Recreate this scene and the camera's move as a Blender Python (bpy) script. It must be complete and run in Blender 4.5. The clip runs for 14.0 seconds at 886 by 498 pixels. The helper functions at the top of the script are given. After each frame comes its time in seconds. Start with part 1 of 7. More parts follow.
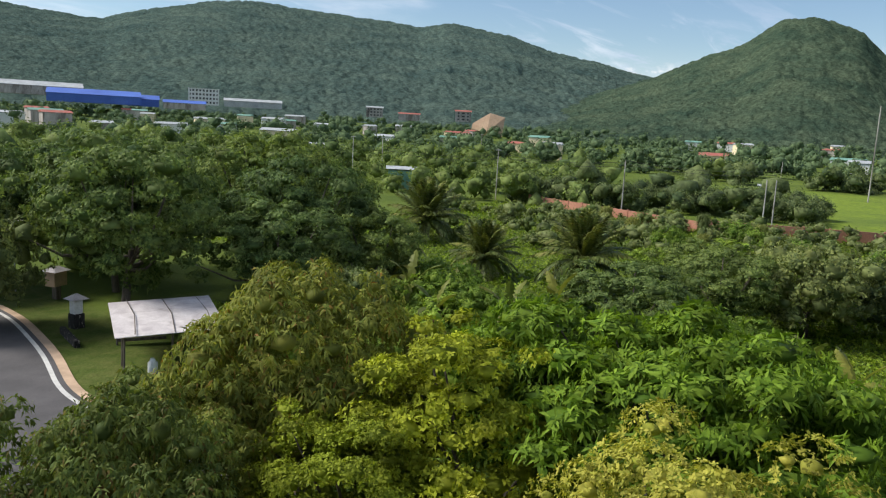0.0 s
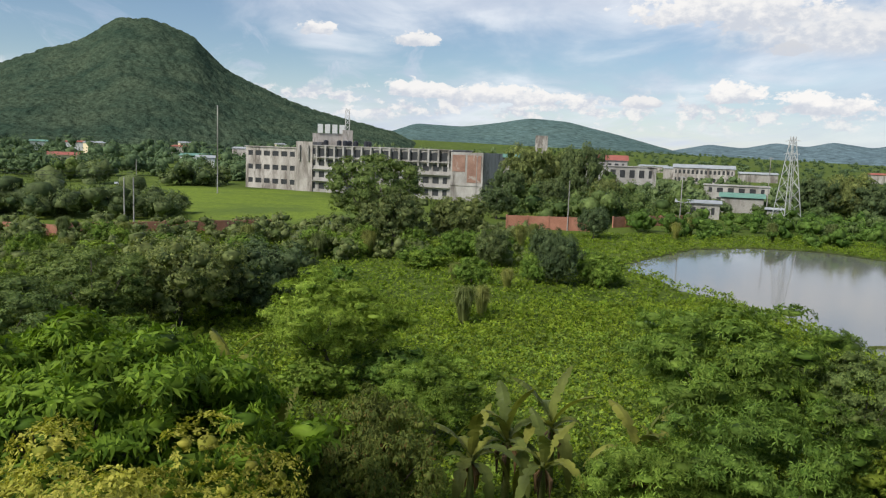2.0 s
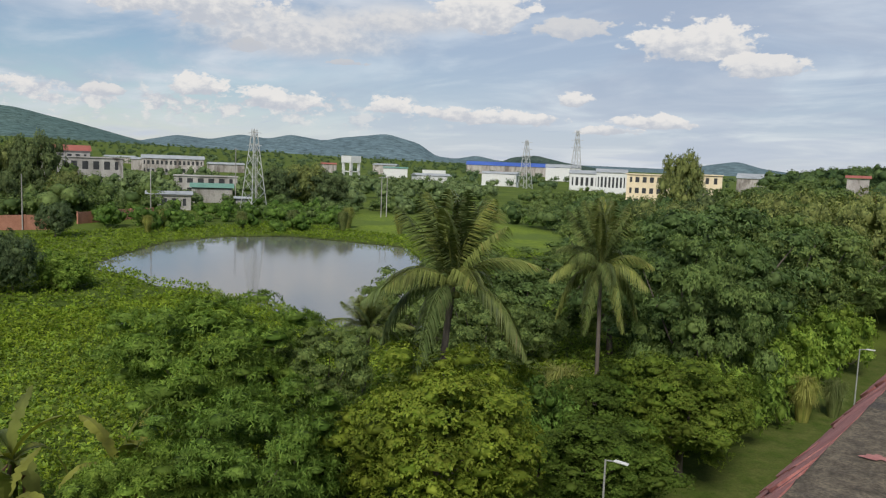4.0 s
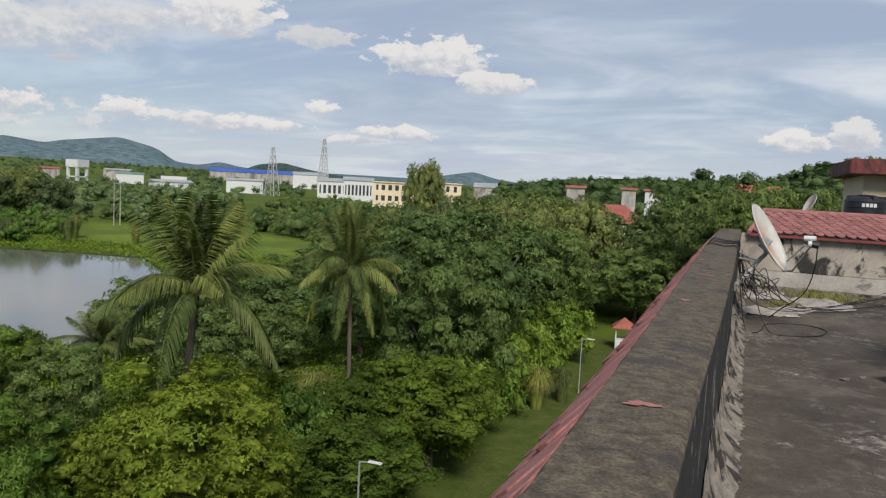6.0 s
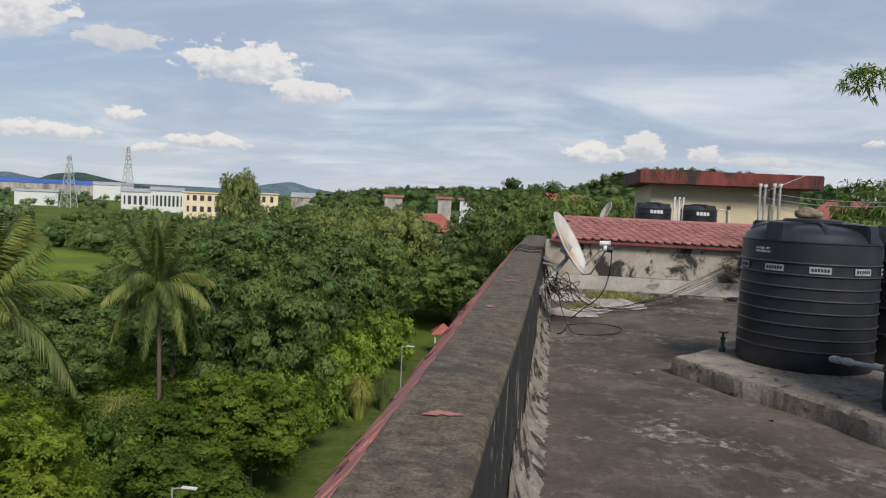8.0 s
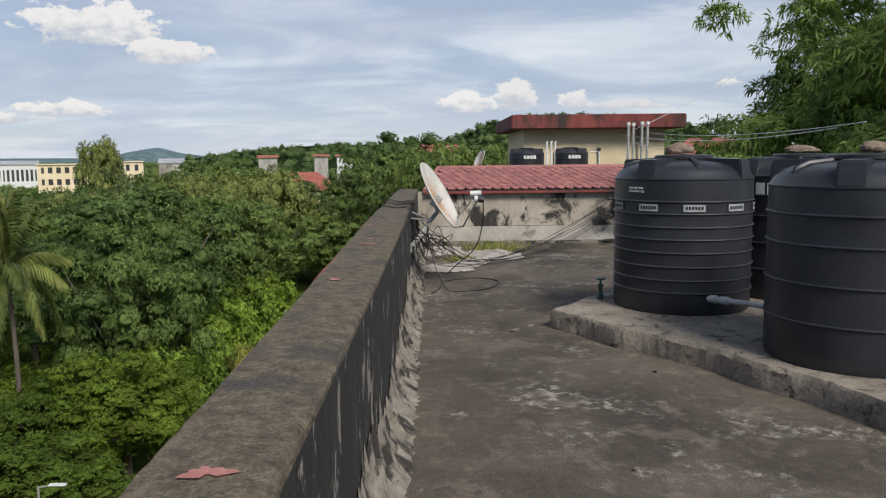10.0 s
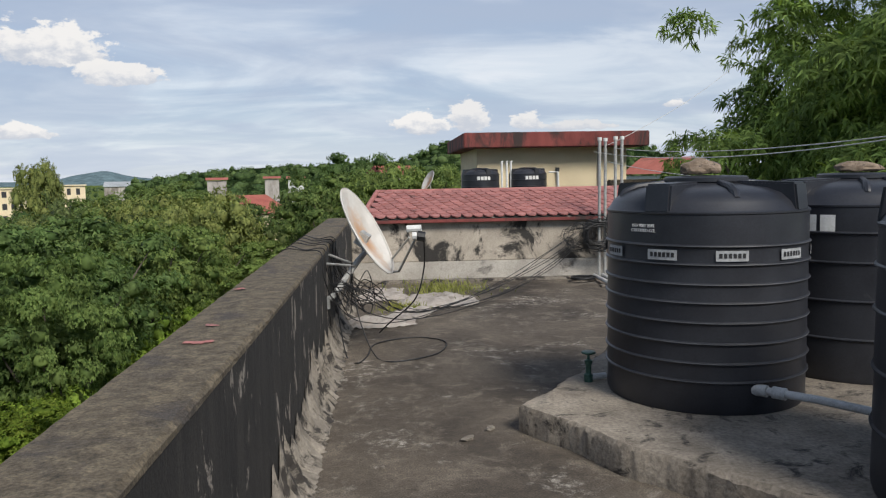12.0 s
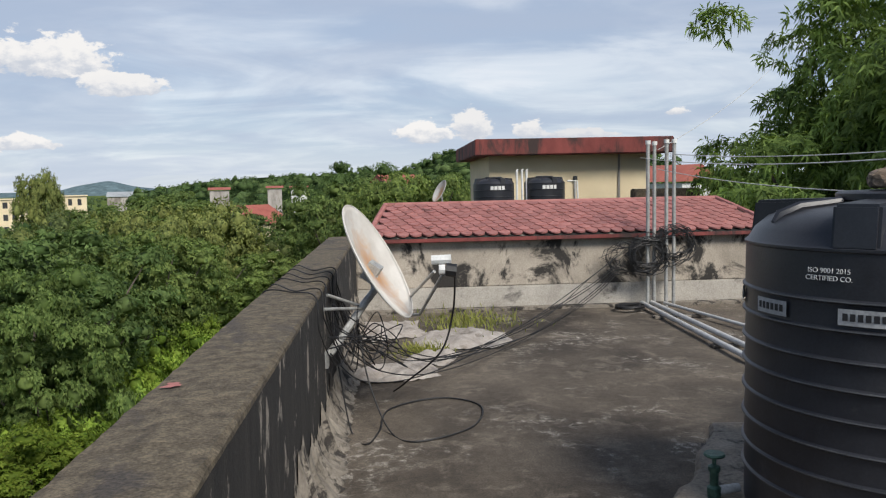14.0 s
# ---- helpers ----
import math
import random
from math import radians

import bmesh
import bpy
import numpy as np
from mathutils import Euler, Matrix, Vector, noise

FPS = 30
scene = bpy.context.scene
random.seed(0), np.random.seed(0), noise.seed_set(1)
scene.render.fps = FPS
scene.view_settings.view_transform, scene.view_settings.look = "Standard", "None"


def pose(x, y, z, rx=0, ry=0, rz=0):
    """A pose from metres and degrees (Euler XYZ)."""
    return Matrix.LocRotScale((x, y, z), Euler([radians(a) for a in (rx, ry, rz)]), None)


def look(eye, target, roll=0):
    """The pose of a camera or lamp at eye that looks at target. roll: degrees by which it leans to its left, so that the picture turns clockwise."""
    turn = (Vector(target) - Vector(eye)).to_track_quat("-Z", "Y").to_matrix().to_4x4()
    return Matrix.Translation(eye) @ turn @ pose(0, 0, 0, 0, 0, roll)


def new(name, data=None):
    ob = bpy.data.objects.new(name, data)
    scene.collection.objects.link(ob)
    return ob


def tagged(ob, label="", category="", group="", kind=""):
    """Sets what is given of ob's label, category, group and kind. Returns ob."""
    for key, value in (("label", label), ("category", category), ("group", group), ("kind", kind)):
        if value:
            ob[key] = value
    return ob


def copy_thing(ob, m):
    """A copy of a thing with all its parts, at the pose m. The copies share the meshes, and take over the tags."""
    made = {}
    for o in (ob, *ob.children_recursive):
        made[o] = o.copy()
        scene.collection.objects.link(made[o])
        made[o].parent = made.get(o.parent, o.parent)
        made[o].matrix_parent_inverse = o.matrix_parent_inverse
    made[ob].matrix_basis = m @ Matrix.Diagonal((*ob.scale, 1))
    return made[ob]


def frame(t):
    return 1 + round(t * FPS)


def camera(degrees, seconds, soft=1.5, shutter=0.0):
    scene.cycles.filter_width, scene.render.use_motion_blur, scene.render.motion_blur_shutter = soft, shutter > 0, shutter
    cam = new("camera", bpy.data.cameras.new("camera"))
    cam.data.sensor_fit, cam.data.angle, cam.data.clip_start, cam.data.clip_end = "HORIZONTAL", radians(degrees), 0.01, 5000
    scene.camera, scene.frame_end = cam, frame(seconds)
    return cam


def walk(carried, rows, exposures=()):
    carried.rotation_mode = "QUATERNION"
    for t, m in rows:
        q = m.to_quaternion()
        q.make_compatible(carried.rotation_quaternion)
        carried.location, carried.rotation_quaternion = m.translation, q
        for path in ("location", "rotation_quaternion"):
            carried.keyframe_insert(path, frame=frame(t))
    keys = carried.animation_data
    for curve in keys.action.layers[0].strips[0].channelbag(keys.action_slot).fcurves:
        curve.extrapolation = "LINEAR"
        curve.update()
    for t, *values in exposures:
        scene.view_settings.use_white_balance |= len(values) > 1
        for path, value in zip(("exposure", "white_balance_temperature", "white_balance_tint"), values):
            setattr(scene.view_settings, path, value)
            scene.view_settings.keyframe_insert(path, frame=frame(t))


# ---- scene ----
cam = camera(59.3, 14.0, soft=1.2)


def eye_pose(x, y, z, yaw, pitch, roll):
    return pose(x, y, z, 90 + pitch, 0, yaw) @ pose(0, 0, 0, 0, 0, roll)


# seconds, place, yaw from +y, pitch, roll
PATH = [
    (0, 0.160, -3.895, 1.633, 121.73, -9.06, 3.03),
    (0.5, 0.200, -3.919, 1.629, 109.39, -9.23, 3.28),
    (1, 0.260, -3.902, 1.638, 96.97, -8.57, 2.98),
    (1.5, 0.310, -3.886, 1.642, 85.29, -7.86, 2.48),
    (2, 0.360, -4.023, 1.655, 76.98, -7.15, 2.11),
    (2.5, 0.400, -4.006, 1.685, 72.45, -6.93, 1.71),
    (3, 0.420, -3.758, 1.819, 64.90, -6.86, 2.30),
    (3.5, 0.330, -3.641, 1.802, 51.68, -6.51, 2.81),
    (4, 0.220, -3.574, 1.787, 39.55, -6.40, 2.24),
    (4.2, 0.195, -3.545, 1.779, 35.75, -6.43, 2.03),
    (6.3, 0.070, -3.358, 1.599, 20.92, -4.86, 3.02),
    (6.5, 0.068, -3.346, 1.599, 20.86, -4.69, 3.00),
    (7, 0.078, -3.364, 1.602, 19.20, -3.53, 3.10),
    (7.5, 0.098, -3.380, 1.611, 14.58, -3.41, 3.12),
    (8, 0.127, -3.318, 1.615, 7.98, -3.63, 2.65),
    (8.5, 0.137, -3.291, 1.609, 2.74, -5.56, 1.77),
    (8.7, 0.135, -3.280, 1.602, 1.35, -6.52, 1.67),
    (10.8, 0.491, -1.583, 1.602, -0.80, -6.83, -0.76),
    (11, 0.534, -1.280, 1.610, -0.26, -6.31, -0.08),
    (11.5, 0.504, -0.704, 1.624, -1.52, -5.66, -0.32),
    (12, 0.558, -0.220, 1.618, -4.04, -5.33, -0.98),
    (12.5, 0.554, 0.276, 1.642, -3.76, -5.10, -0.93),
    (13, 0.492, 0.767, 1.660, -3.77, -4.76, -1.01),
    (13.5, 0.497, 1.200, 1.656, -3.90, -4.57, -1.18),
    (14, 0.461, 1.592, 1.653, -3.81, -4.69, -1.22),
]
# the camera's own brightening as it looks down over the dark trees
walk(cam, [(r[0], eye_pose(*r[1:])) for r in PATH],
     exposures=((0, 0.57), (0.5, 0.67), (1.5, 0.42), (2.5, 0.12), (3.5, 0.0), (7, -0.03), (8.5, 0.03), (11, 0.14), (14, 0.2)))

# ---- sky and sun ----
SUN_AZ, SUN_EL = radians(152), radians(43)
world = bpy.data.worlds.new("sky")
scene.world = world
world.use_nodes = True
wt = world.node_tree
wt.nodes.clear()


def wmath(op, a, b=None):
    n = wt.nodes.new("ShaderNodeMath")
    n.operation = op
    for i, v in enumerate((a, b)):
        if v is None:
            continue
        if isinstance(v, (int, float)):
            n.inputs[i].default_value = v
        else:
            wt.links.new(v, n.inputs[i])
    return n.outputs[0]


def wmix(f, a, b):
    n = wt.nodes.new("ShaderNodeMix")
    n.data_type = "RGBA"
    for s, v in ((n.inputs[0], f), (n.inputs[6], a), (n.inputs[7], b)):
        if isinstance(v, (int, float)):
            s.default_value = v
        elif isinstance(v, tuple):
            s.default_value = (*v, 1)
        else:
            wt.links.new(v, s)
    return n.outputs[2]


def wstep(v, lo, hi):
    n = wt.nodes.new("ShaderNodeMapRange")
    n.interpolation_type = "SMOOTHSTEP"
    wt.links.new(v, n.inputs[0])
    n.inputs[1].default_value, n.inputs[2].default_value = lo, hi
    return n.outputs[0]


def wnoise(vec, scale, detail=6.0, rough=0.55, distort=0.0):
    n = wt.nodes.new("ShaderNodeTexNoise")
    wt.links.new(vec, n.inputs["Vector"])
    n.inputs["Scale"].default_value, n.inputs["Detail"].default_value = scale, detail
    n.inputs["Roughness"].default_value, n.inputs["Distortion"].default_value = rough, distort
    return n.outputs["Fac"]


def wvec(x, y, z):
    n = wt.nodes.new("ShaderNodeCombineXYZ")
    for i, v in enumerate((x, y, z)):
        if isinstance(v, (int, float)):
            n.inputs[i].default_value = v
        else:
            wt.links.new(v, n.inputs[i])
    return n.outputs[0]


coord = wt.nodes.new("ShaderNodeTexCoord")
sep = wt.nodes.new("ShaderNodeSeparateXYZ")
wt.links.new(coord.outputs["Generated"], sep.inputs[0])
dx, dy, dz = sep.outputs
sky = wt.nodes.new("ShaderNodeTexSky")
sky.sky_type, sky.sun_disc = "NISHITA", False
sky.sun_elevation, sky.sun_rotation = SUN_EL, SUN_AZ
sky.air_density, sky.dust_density, sky.ozone_density = 1.0, 0.15, 3.0
sky_n = wt.nodes.new("ShaderNodeVectorMath")
sky_n.operation = "SCALE"
wt.links.new(sky.outputs[0], sky_n.inputs[0])
sky_n.inputs["Scale"].default_value = 0.082
# high thin sheets, mottled and broken
over = wmath("ADD", wmath("MAXIMUM", dz, 0.0), 0.13)
sx_, sy_ = wmath("DIVIDE", dx, over), wmath("DIVIDE", dy, over)
sheet = wvec(sx_, sy_, 0.0)
sheet_soft = wnoise(sheet, 0.36, 4.0, 0.5)
sheet_fine = wnoise(wvec(sx_, wmath("MULTIPLY", sy_, 1.35), 3.7), 0.95, 7.0, 0.55, 0.5)
wisps = wnoise(wvec(wmath("ADD", wmath("MULTIPLY", sx_, 0.55), wmath("MULTIPLY", sy_, 0.25)), wmath("MULTIPLY", sy_, 1.5), 6.2), 2.4, 8.0, 0.62, 0.9)
veil = wstep(wmath("ADD", wmath("MULTIPLY", sheet_soft, 0.70), wmath("MULTIPLY", sheet_fine, 0.42)), 0.52, 0.72)
veil = wmath("MAXIMUM", veil, wmath("MULTIPLY", wstep(dy, 0.42, 0.86), 0.80))
veil = wmath("MAXIMUM", veil, wmath("MULTIPLY", wmath("MULTIPLY", wstep(wisps, 0.50, 0.70), 0.60), wmath("SUBTRACT", 1.0, wstep(dz, 0.09, 0.19))))
sheet_light = wmix(wstep(sheet_fine, 0.38, 0.64), (0.42, 0.49, 0.62), (0.74, 0.77, 0.82))
col = wmix(wmath("MULTIPLY", veil, 0.88), sky_n.outputs[0], sheet_light)
# the blue-grey underside of the sheet
under = wstep(wnoise(wvec(sx_, wmath("MULTIPLY", sy_, 1.25), 9.1), 0.75, 7.0, 0.56, 0.7), 0.43, 0.62)
col = wmix(wmath("MULTIPLY", wmath("MULTIPLY", under, veil), 0.70), col, (0.38, 0.45, 0.58))
# pale air near the horizon
col = wmix(wmath("MULTIPLY", wmath("SUBTRACT", 1.0, wstep(dz, 0.0, 0.115)), 0.50), col, (0.57, 0.63, 0.73))
# rows of small heaps low over the horizon in the west
heap_v = wvec(dx, dy, wmath("MULTIPLY", dz, 2.2))
puff = wmath("SUBTRACT", wnoise(heap_v, 24.0, 7.0, 0.58), 0.5)
curl = wmath("SUBTRACT", wnoise(wvec(dx, dy, wmath("ADD", wmath("MULTIPLY", dz, 1.6), 4.0)), 62.0, 6.0, 0.60), 0.5)
heap_band = wmath("MULTIPLY", wstep(dz, 0.022, 0.05), wmath("SUBTRACT", 1.0, wstep(dz, 0.062, 0.095)))
heap_band = wmath("MULTIPLY", heap_band, wstep(wmath("MULTIPLY", dx, -1.0), 0.50, 0.85))
heap = wmath("MULTIPLY", wstep(wmath("ADD", wmath("ADD", puff, wmath("MULTIPLY", curl, 0.5)), wmath("MULTIPLY", heap_band, 0.16)), 0.10, 0.22), heap_band)
col = wmix(wmath("MULTIPLY", heap, 0.9), col, wmix(wstep(curl, -0.12, 0.14), (0.52, 0.55, 0.62), (0.76, 0.75, 0.74)))


def big_cloud(col, az, el, wide, tall, bright=1.0, soft=0.24, ragged=1.0):
    """One heap with a flat base: its azimuth and height in degrees, and its half sizes."""
    a, e = radians(az), radians(el)
    u = wmath("SUBTRACT", wmath("MULTIPLY", dx, math.cos(a)), wmath("MULTIPLY", dy, math.sin(a)))
    u = wmath("DIVIDE", u, math.sin(radians(wide * 1.22)))
    v = wmath("DIVIDE", wmath("SUBTRACT", dz, math.sin(e)), math.sin(radians(tall * 1.18)))
    ahead = wstep(wmath("ADD", wmath("MULTIPLY", dx, math.sin(a)), wmath("MULTIPLY", dy, math.cos(a))), 0.0, 0.2)
    low = wmath("MAXIMUM", wmath("MULTIPLY", v, -1.7), v)
    far = wmath("SQRT", wmath("ADD", wmath("POWER", u, 2.0), wmath("POWER", low, 2.0)))
    edge = wmath("ADD", wmath("MULTIPLY", puff, 1.9 * ragged), wmath("MULTIPLY", curl, 1.3 * ragged))
    body = wmath("MULTIPLY", wstep(wmath("ADD", wmath("SUBTRACT", 1.0, far), edge), -0.02, soft), ahead)
    shade = wstep(wmath("ADD", wmath("ADD", v, wmath("MULTIPLY", curl, 2.4)), wmath("MULTIPLY", puff, 1.2)), -0.55, 0.55)
    return wmix(wmath("MULTIPLY", body, 0.94), col, wmix(shade, (0.53, 0.56, 0.62), (0.54 + 0.28 * bright, 0.56 + 0.24 * bright, 0.60 + 0.18 * bright)))


CLOUDS = ((-50.5, 8.2, 8.0, 2.4, 0.72, 0.7, 0.22), (-43.0, 9.6, 6.0, 1.6, 0.6, 0.8, 0.25), (-57.7, 9.9, 5.2, 1.8, 0.9), (-53.9, 7.4, 1.2, 0.5, 0.05), (-47.0, 6.7, 1.3, 0.25, 0.1),
          (-37.6, 10.4, 3.4, 1.7, 1.0), (-31.0, 9.5, 2.6, 0.8, 0.4), (-22.8, 8.5, 3.6, 1.6, 1.0), (-18.0, 7.0, 2.7, 0.8, 0.9),
          (-57.4, 4.4, 1.7, 0.9, 1.0), (-51.9, 3.8, 3.0, 0.8, 1.0), (-44.0, 3.7, 1.3, 0.7, 1.0), (-35.2, 3.2, 4.3, 0.65, 1.0), (-39.5, 3.4, 2.0, 0.6, 0.9),
          (-30.6, 4.6, 1.2, 0.6, 1.0), (-28.0, 2.6, 2.0, 0.45, 0.9), (-25.0, 3.2, 2.8, 0.55, 1.0), (-63.0, 3.8, 1.4, 0.45, 0.7), (-73.0, 4.0, 4.0, 0.8, 0.9),
          (-79.0, 4.2, 3.0, 0.7, 0.9), (-86.7, 8.2, 1.1, 0.6, 0.9), (-79.6, 7.7, 1.8, 0.55, 0.8), (2.5, 3.6, 1.8, 0.95, 1.0), (6.1, 4.1, 1.15, 1.25, 0.8),
          (10.3, 3.7, 1.0, 0.8, 0.8), (20.5, 4.7, 0.9, 0.35, 0.9), (14.0, 3.4, 2.5, 0.4, 0.5))
for spec in CLOUDS:
    col = big_cloud(col, *spec)
bg = wt.nodes.new("ShaderNodeBackground")
wt.links.new(col, bg.inputs[0])
bg.inputs[1].default_value = 1.0
wo = wt.nodes.new("ShaderNodeOutputWorld")
wt.links.new(bg.outputs[0], wo.inputs[0])

sun_data = bpy.data.lights.new("sun", "SUN")
sun_data.energy, sun_data.angle, sun_data.color = 3.5, radians(20), (1.0, 0.95, 0.87)
sun = new("sun", sun_data)
sun.matrix_world = look((math.sin(SUN_AZ) * math.cos(SUN_EL) * 50, math.cos(SUN_AZ) * math.cos(SUN_EL) * 50, math.sin(SUN_EL) * 50), (0, 0, 0))

# ---- materials ----


def shader(name):
    m = bpy.data.materials.new(name)
    m.use_nodes = True
    t = m.node_tree
    return m, t, t.nodes["Principled BSDF"]


def noise_node(t, scale, detail=5.0, rough=0.6, stretch=(1, 1, 1), distort=0.0, space="world"):
    geo = t.nodes.new("ShaderNodeNewGeometry") if space == "world" else t.nodes.new("ShaderNodeTexCoord")
    mp = t.nodes.new("ShaderNodeMapping")
    mp.inputs["Scale"].default_value = stretch
    t.links.new(geo.outputs["Position" if space == "world" else "Object"], mp.inputs["Vector"])
    n = t.nodes.new("ShaderNodeTexNoise")
    t.links.new(mp.outputs[0], n.inputs["Vector"])
    n.inputs["Scale"].default_value, n.inputs["Detail"].default_value = scale, detail
    n.inputs["Roughness"].default_value, n.inputs["Distortion"].default_value = rough, distort
    return n.outputs["Fac"]


def ramp(t, fac, *stops):
    r = t.nodes.new("ShaderNodeValToRGB")
    t.links.new(fac, r.inputs[0])
    while len(r.color_ramp.elements) < len(stops):
        r.color_ramp.elements.new(0.5)
    for e, (p, c) in zip(r.color_ramp.elements, stops):
        e.position, e.color = p, (*c, 1) if isinstance(c, tuple) else (c, c, c, 1)
    return r.outputs[0]


def blend(t, fac, a, b, kind="MIX"):
    n = t.nodes.new("ShaderNodeMix")
    n.data_type, n.blend_type = "RGBA", kind
    for s, v in ((n.inputs[0], fac), (n.inputs[6], a), (n.inputs[7], b)):
        if isinstance(v, (int, float)):
            s.default_value = v
        elif isinstance(v, tuple):
            s.default_value = (*v, 1)
        else:
            t.links.new(v, s)
    return n.outputs[2]


def bumped(t, bsdf, height, strength, dist=0.01):
    b = t.nodes.new("ShaderNodeBump")
    b.inputs["Strength"].default_value, b.inputs["Distance"].default_value = strength, dist
    t.links.new(height, b.inputs["Height"])
    t.links.new(b.outputs[0], bsdf.inputs["Normal"])


def surface(name, dark, light, scale=3.0, rough=0.85, metal=0.0, fine=60.0, bump=0.25, stain=None, stain_scale=0.8,
            stain_range=(0.5, 0.62), stretch=(1, 1, 1), vary=0.0, space="world", grit=0.35):
    """A weathered surface: a coarse and a fine grain, and stains of another colour in patches."""
    m, t, b = shader(name)
    coarse, grain = noise_node(t, scale, 6, 0.65, stretch, 0.3, space), noise_node(t, fine, 4, 0.7, (1, 1, 1), 0.0, space)
    c = blend(t, ramp(t, coarse, (0.32, 0.0), (0.68, 1.0)), dark, light)
    if stain:
        s = noise_node(t, stain_scale, 8, 0.68, stretch, 0.6, space)
        c = blend(t, ramp(t, s, (stain_range[0], 0.0), (stain_range[1], 1.0)), c, stain)
    c = blend(t, grit, c, ramp(t, grain, (0.3, 0.2), (0.7, 0.8)), "OVERLAY")
    if vary:
        info = t.nodes.new("ShaderNodeObjectInfo")
        c = blend(t, 1.0, c, ramp(t, info.outputs["Random"], (0.0, 1.0 - vary), (1.0, 1.0)), "MULTIPLY")
    t.links.new(c, b.inputs["Base Color"])
    b.inputs["Roughness"].default_value, b.inputs["Metallic"].default_value = rough, metal
    bumped(t, b, grain, bump)
    return m


def leafy(name, dark, light, tip=None, rough=0.65, through_light=0.3, vary=0.3):
    """Leaves: a colour of its own for each leaf and a shade of its own for each plant."""
    m, t, b = shader(name)
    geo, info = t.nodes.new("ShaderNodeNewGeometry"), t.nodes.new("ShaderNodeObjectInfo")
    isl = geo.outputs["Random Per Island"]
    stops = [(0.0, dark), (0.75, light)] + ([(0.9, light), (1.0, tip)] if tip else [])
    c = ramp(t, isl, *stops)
    # broad noise puts light and dark of leaf clumps into the colour
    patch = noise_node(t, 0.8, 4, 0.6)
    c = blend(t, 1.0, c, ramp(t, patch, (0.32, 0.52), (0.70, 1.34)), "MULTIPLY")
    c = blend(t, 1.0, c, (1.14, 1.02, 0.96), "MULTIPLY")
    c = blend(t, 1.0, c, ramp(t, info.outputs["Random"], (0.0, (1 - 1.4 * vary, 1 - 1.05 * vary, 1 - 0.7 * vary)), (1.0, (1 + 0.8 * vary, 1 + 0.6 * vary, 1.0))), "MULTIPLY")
    t.links.new(c, b.inputs["Base Color"])
    b.inputs["Roughness"].default_value = rough
    b.inputs["Specular IOR Level"].default_value = 0.12
    tr = t.nodes.new("ShaderNodeBsdfTranslucent")
    t.links.new(blend(t, 1.0, c, (1.25, 1.3, 0.6), "MULTIPLY"), tr.inputs[0])
    mix = t.nodes.new("ShaderNodeMixShader")
    mix.inputs[0].default_value = through_light
    out = t.nodes["Material Output"]
    t.links.new(b.outputs[0], mix.inputs[1])
    t.links.new(tr.outputs[0], mix.inputs[2])
    t.links.new(mix.outputs[0], out.inputs[0])
    return m


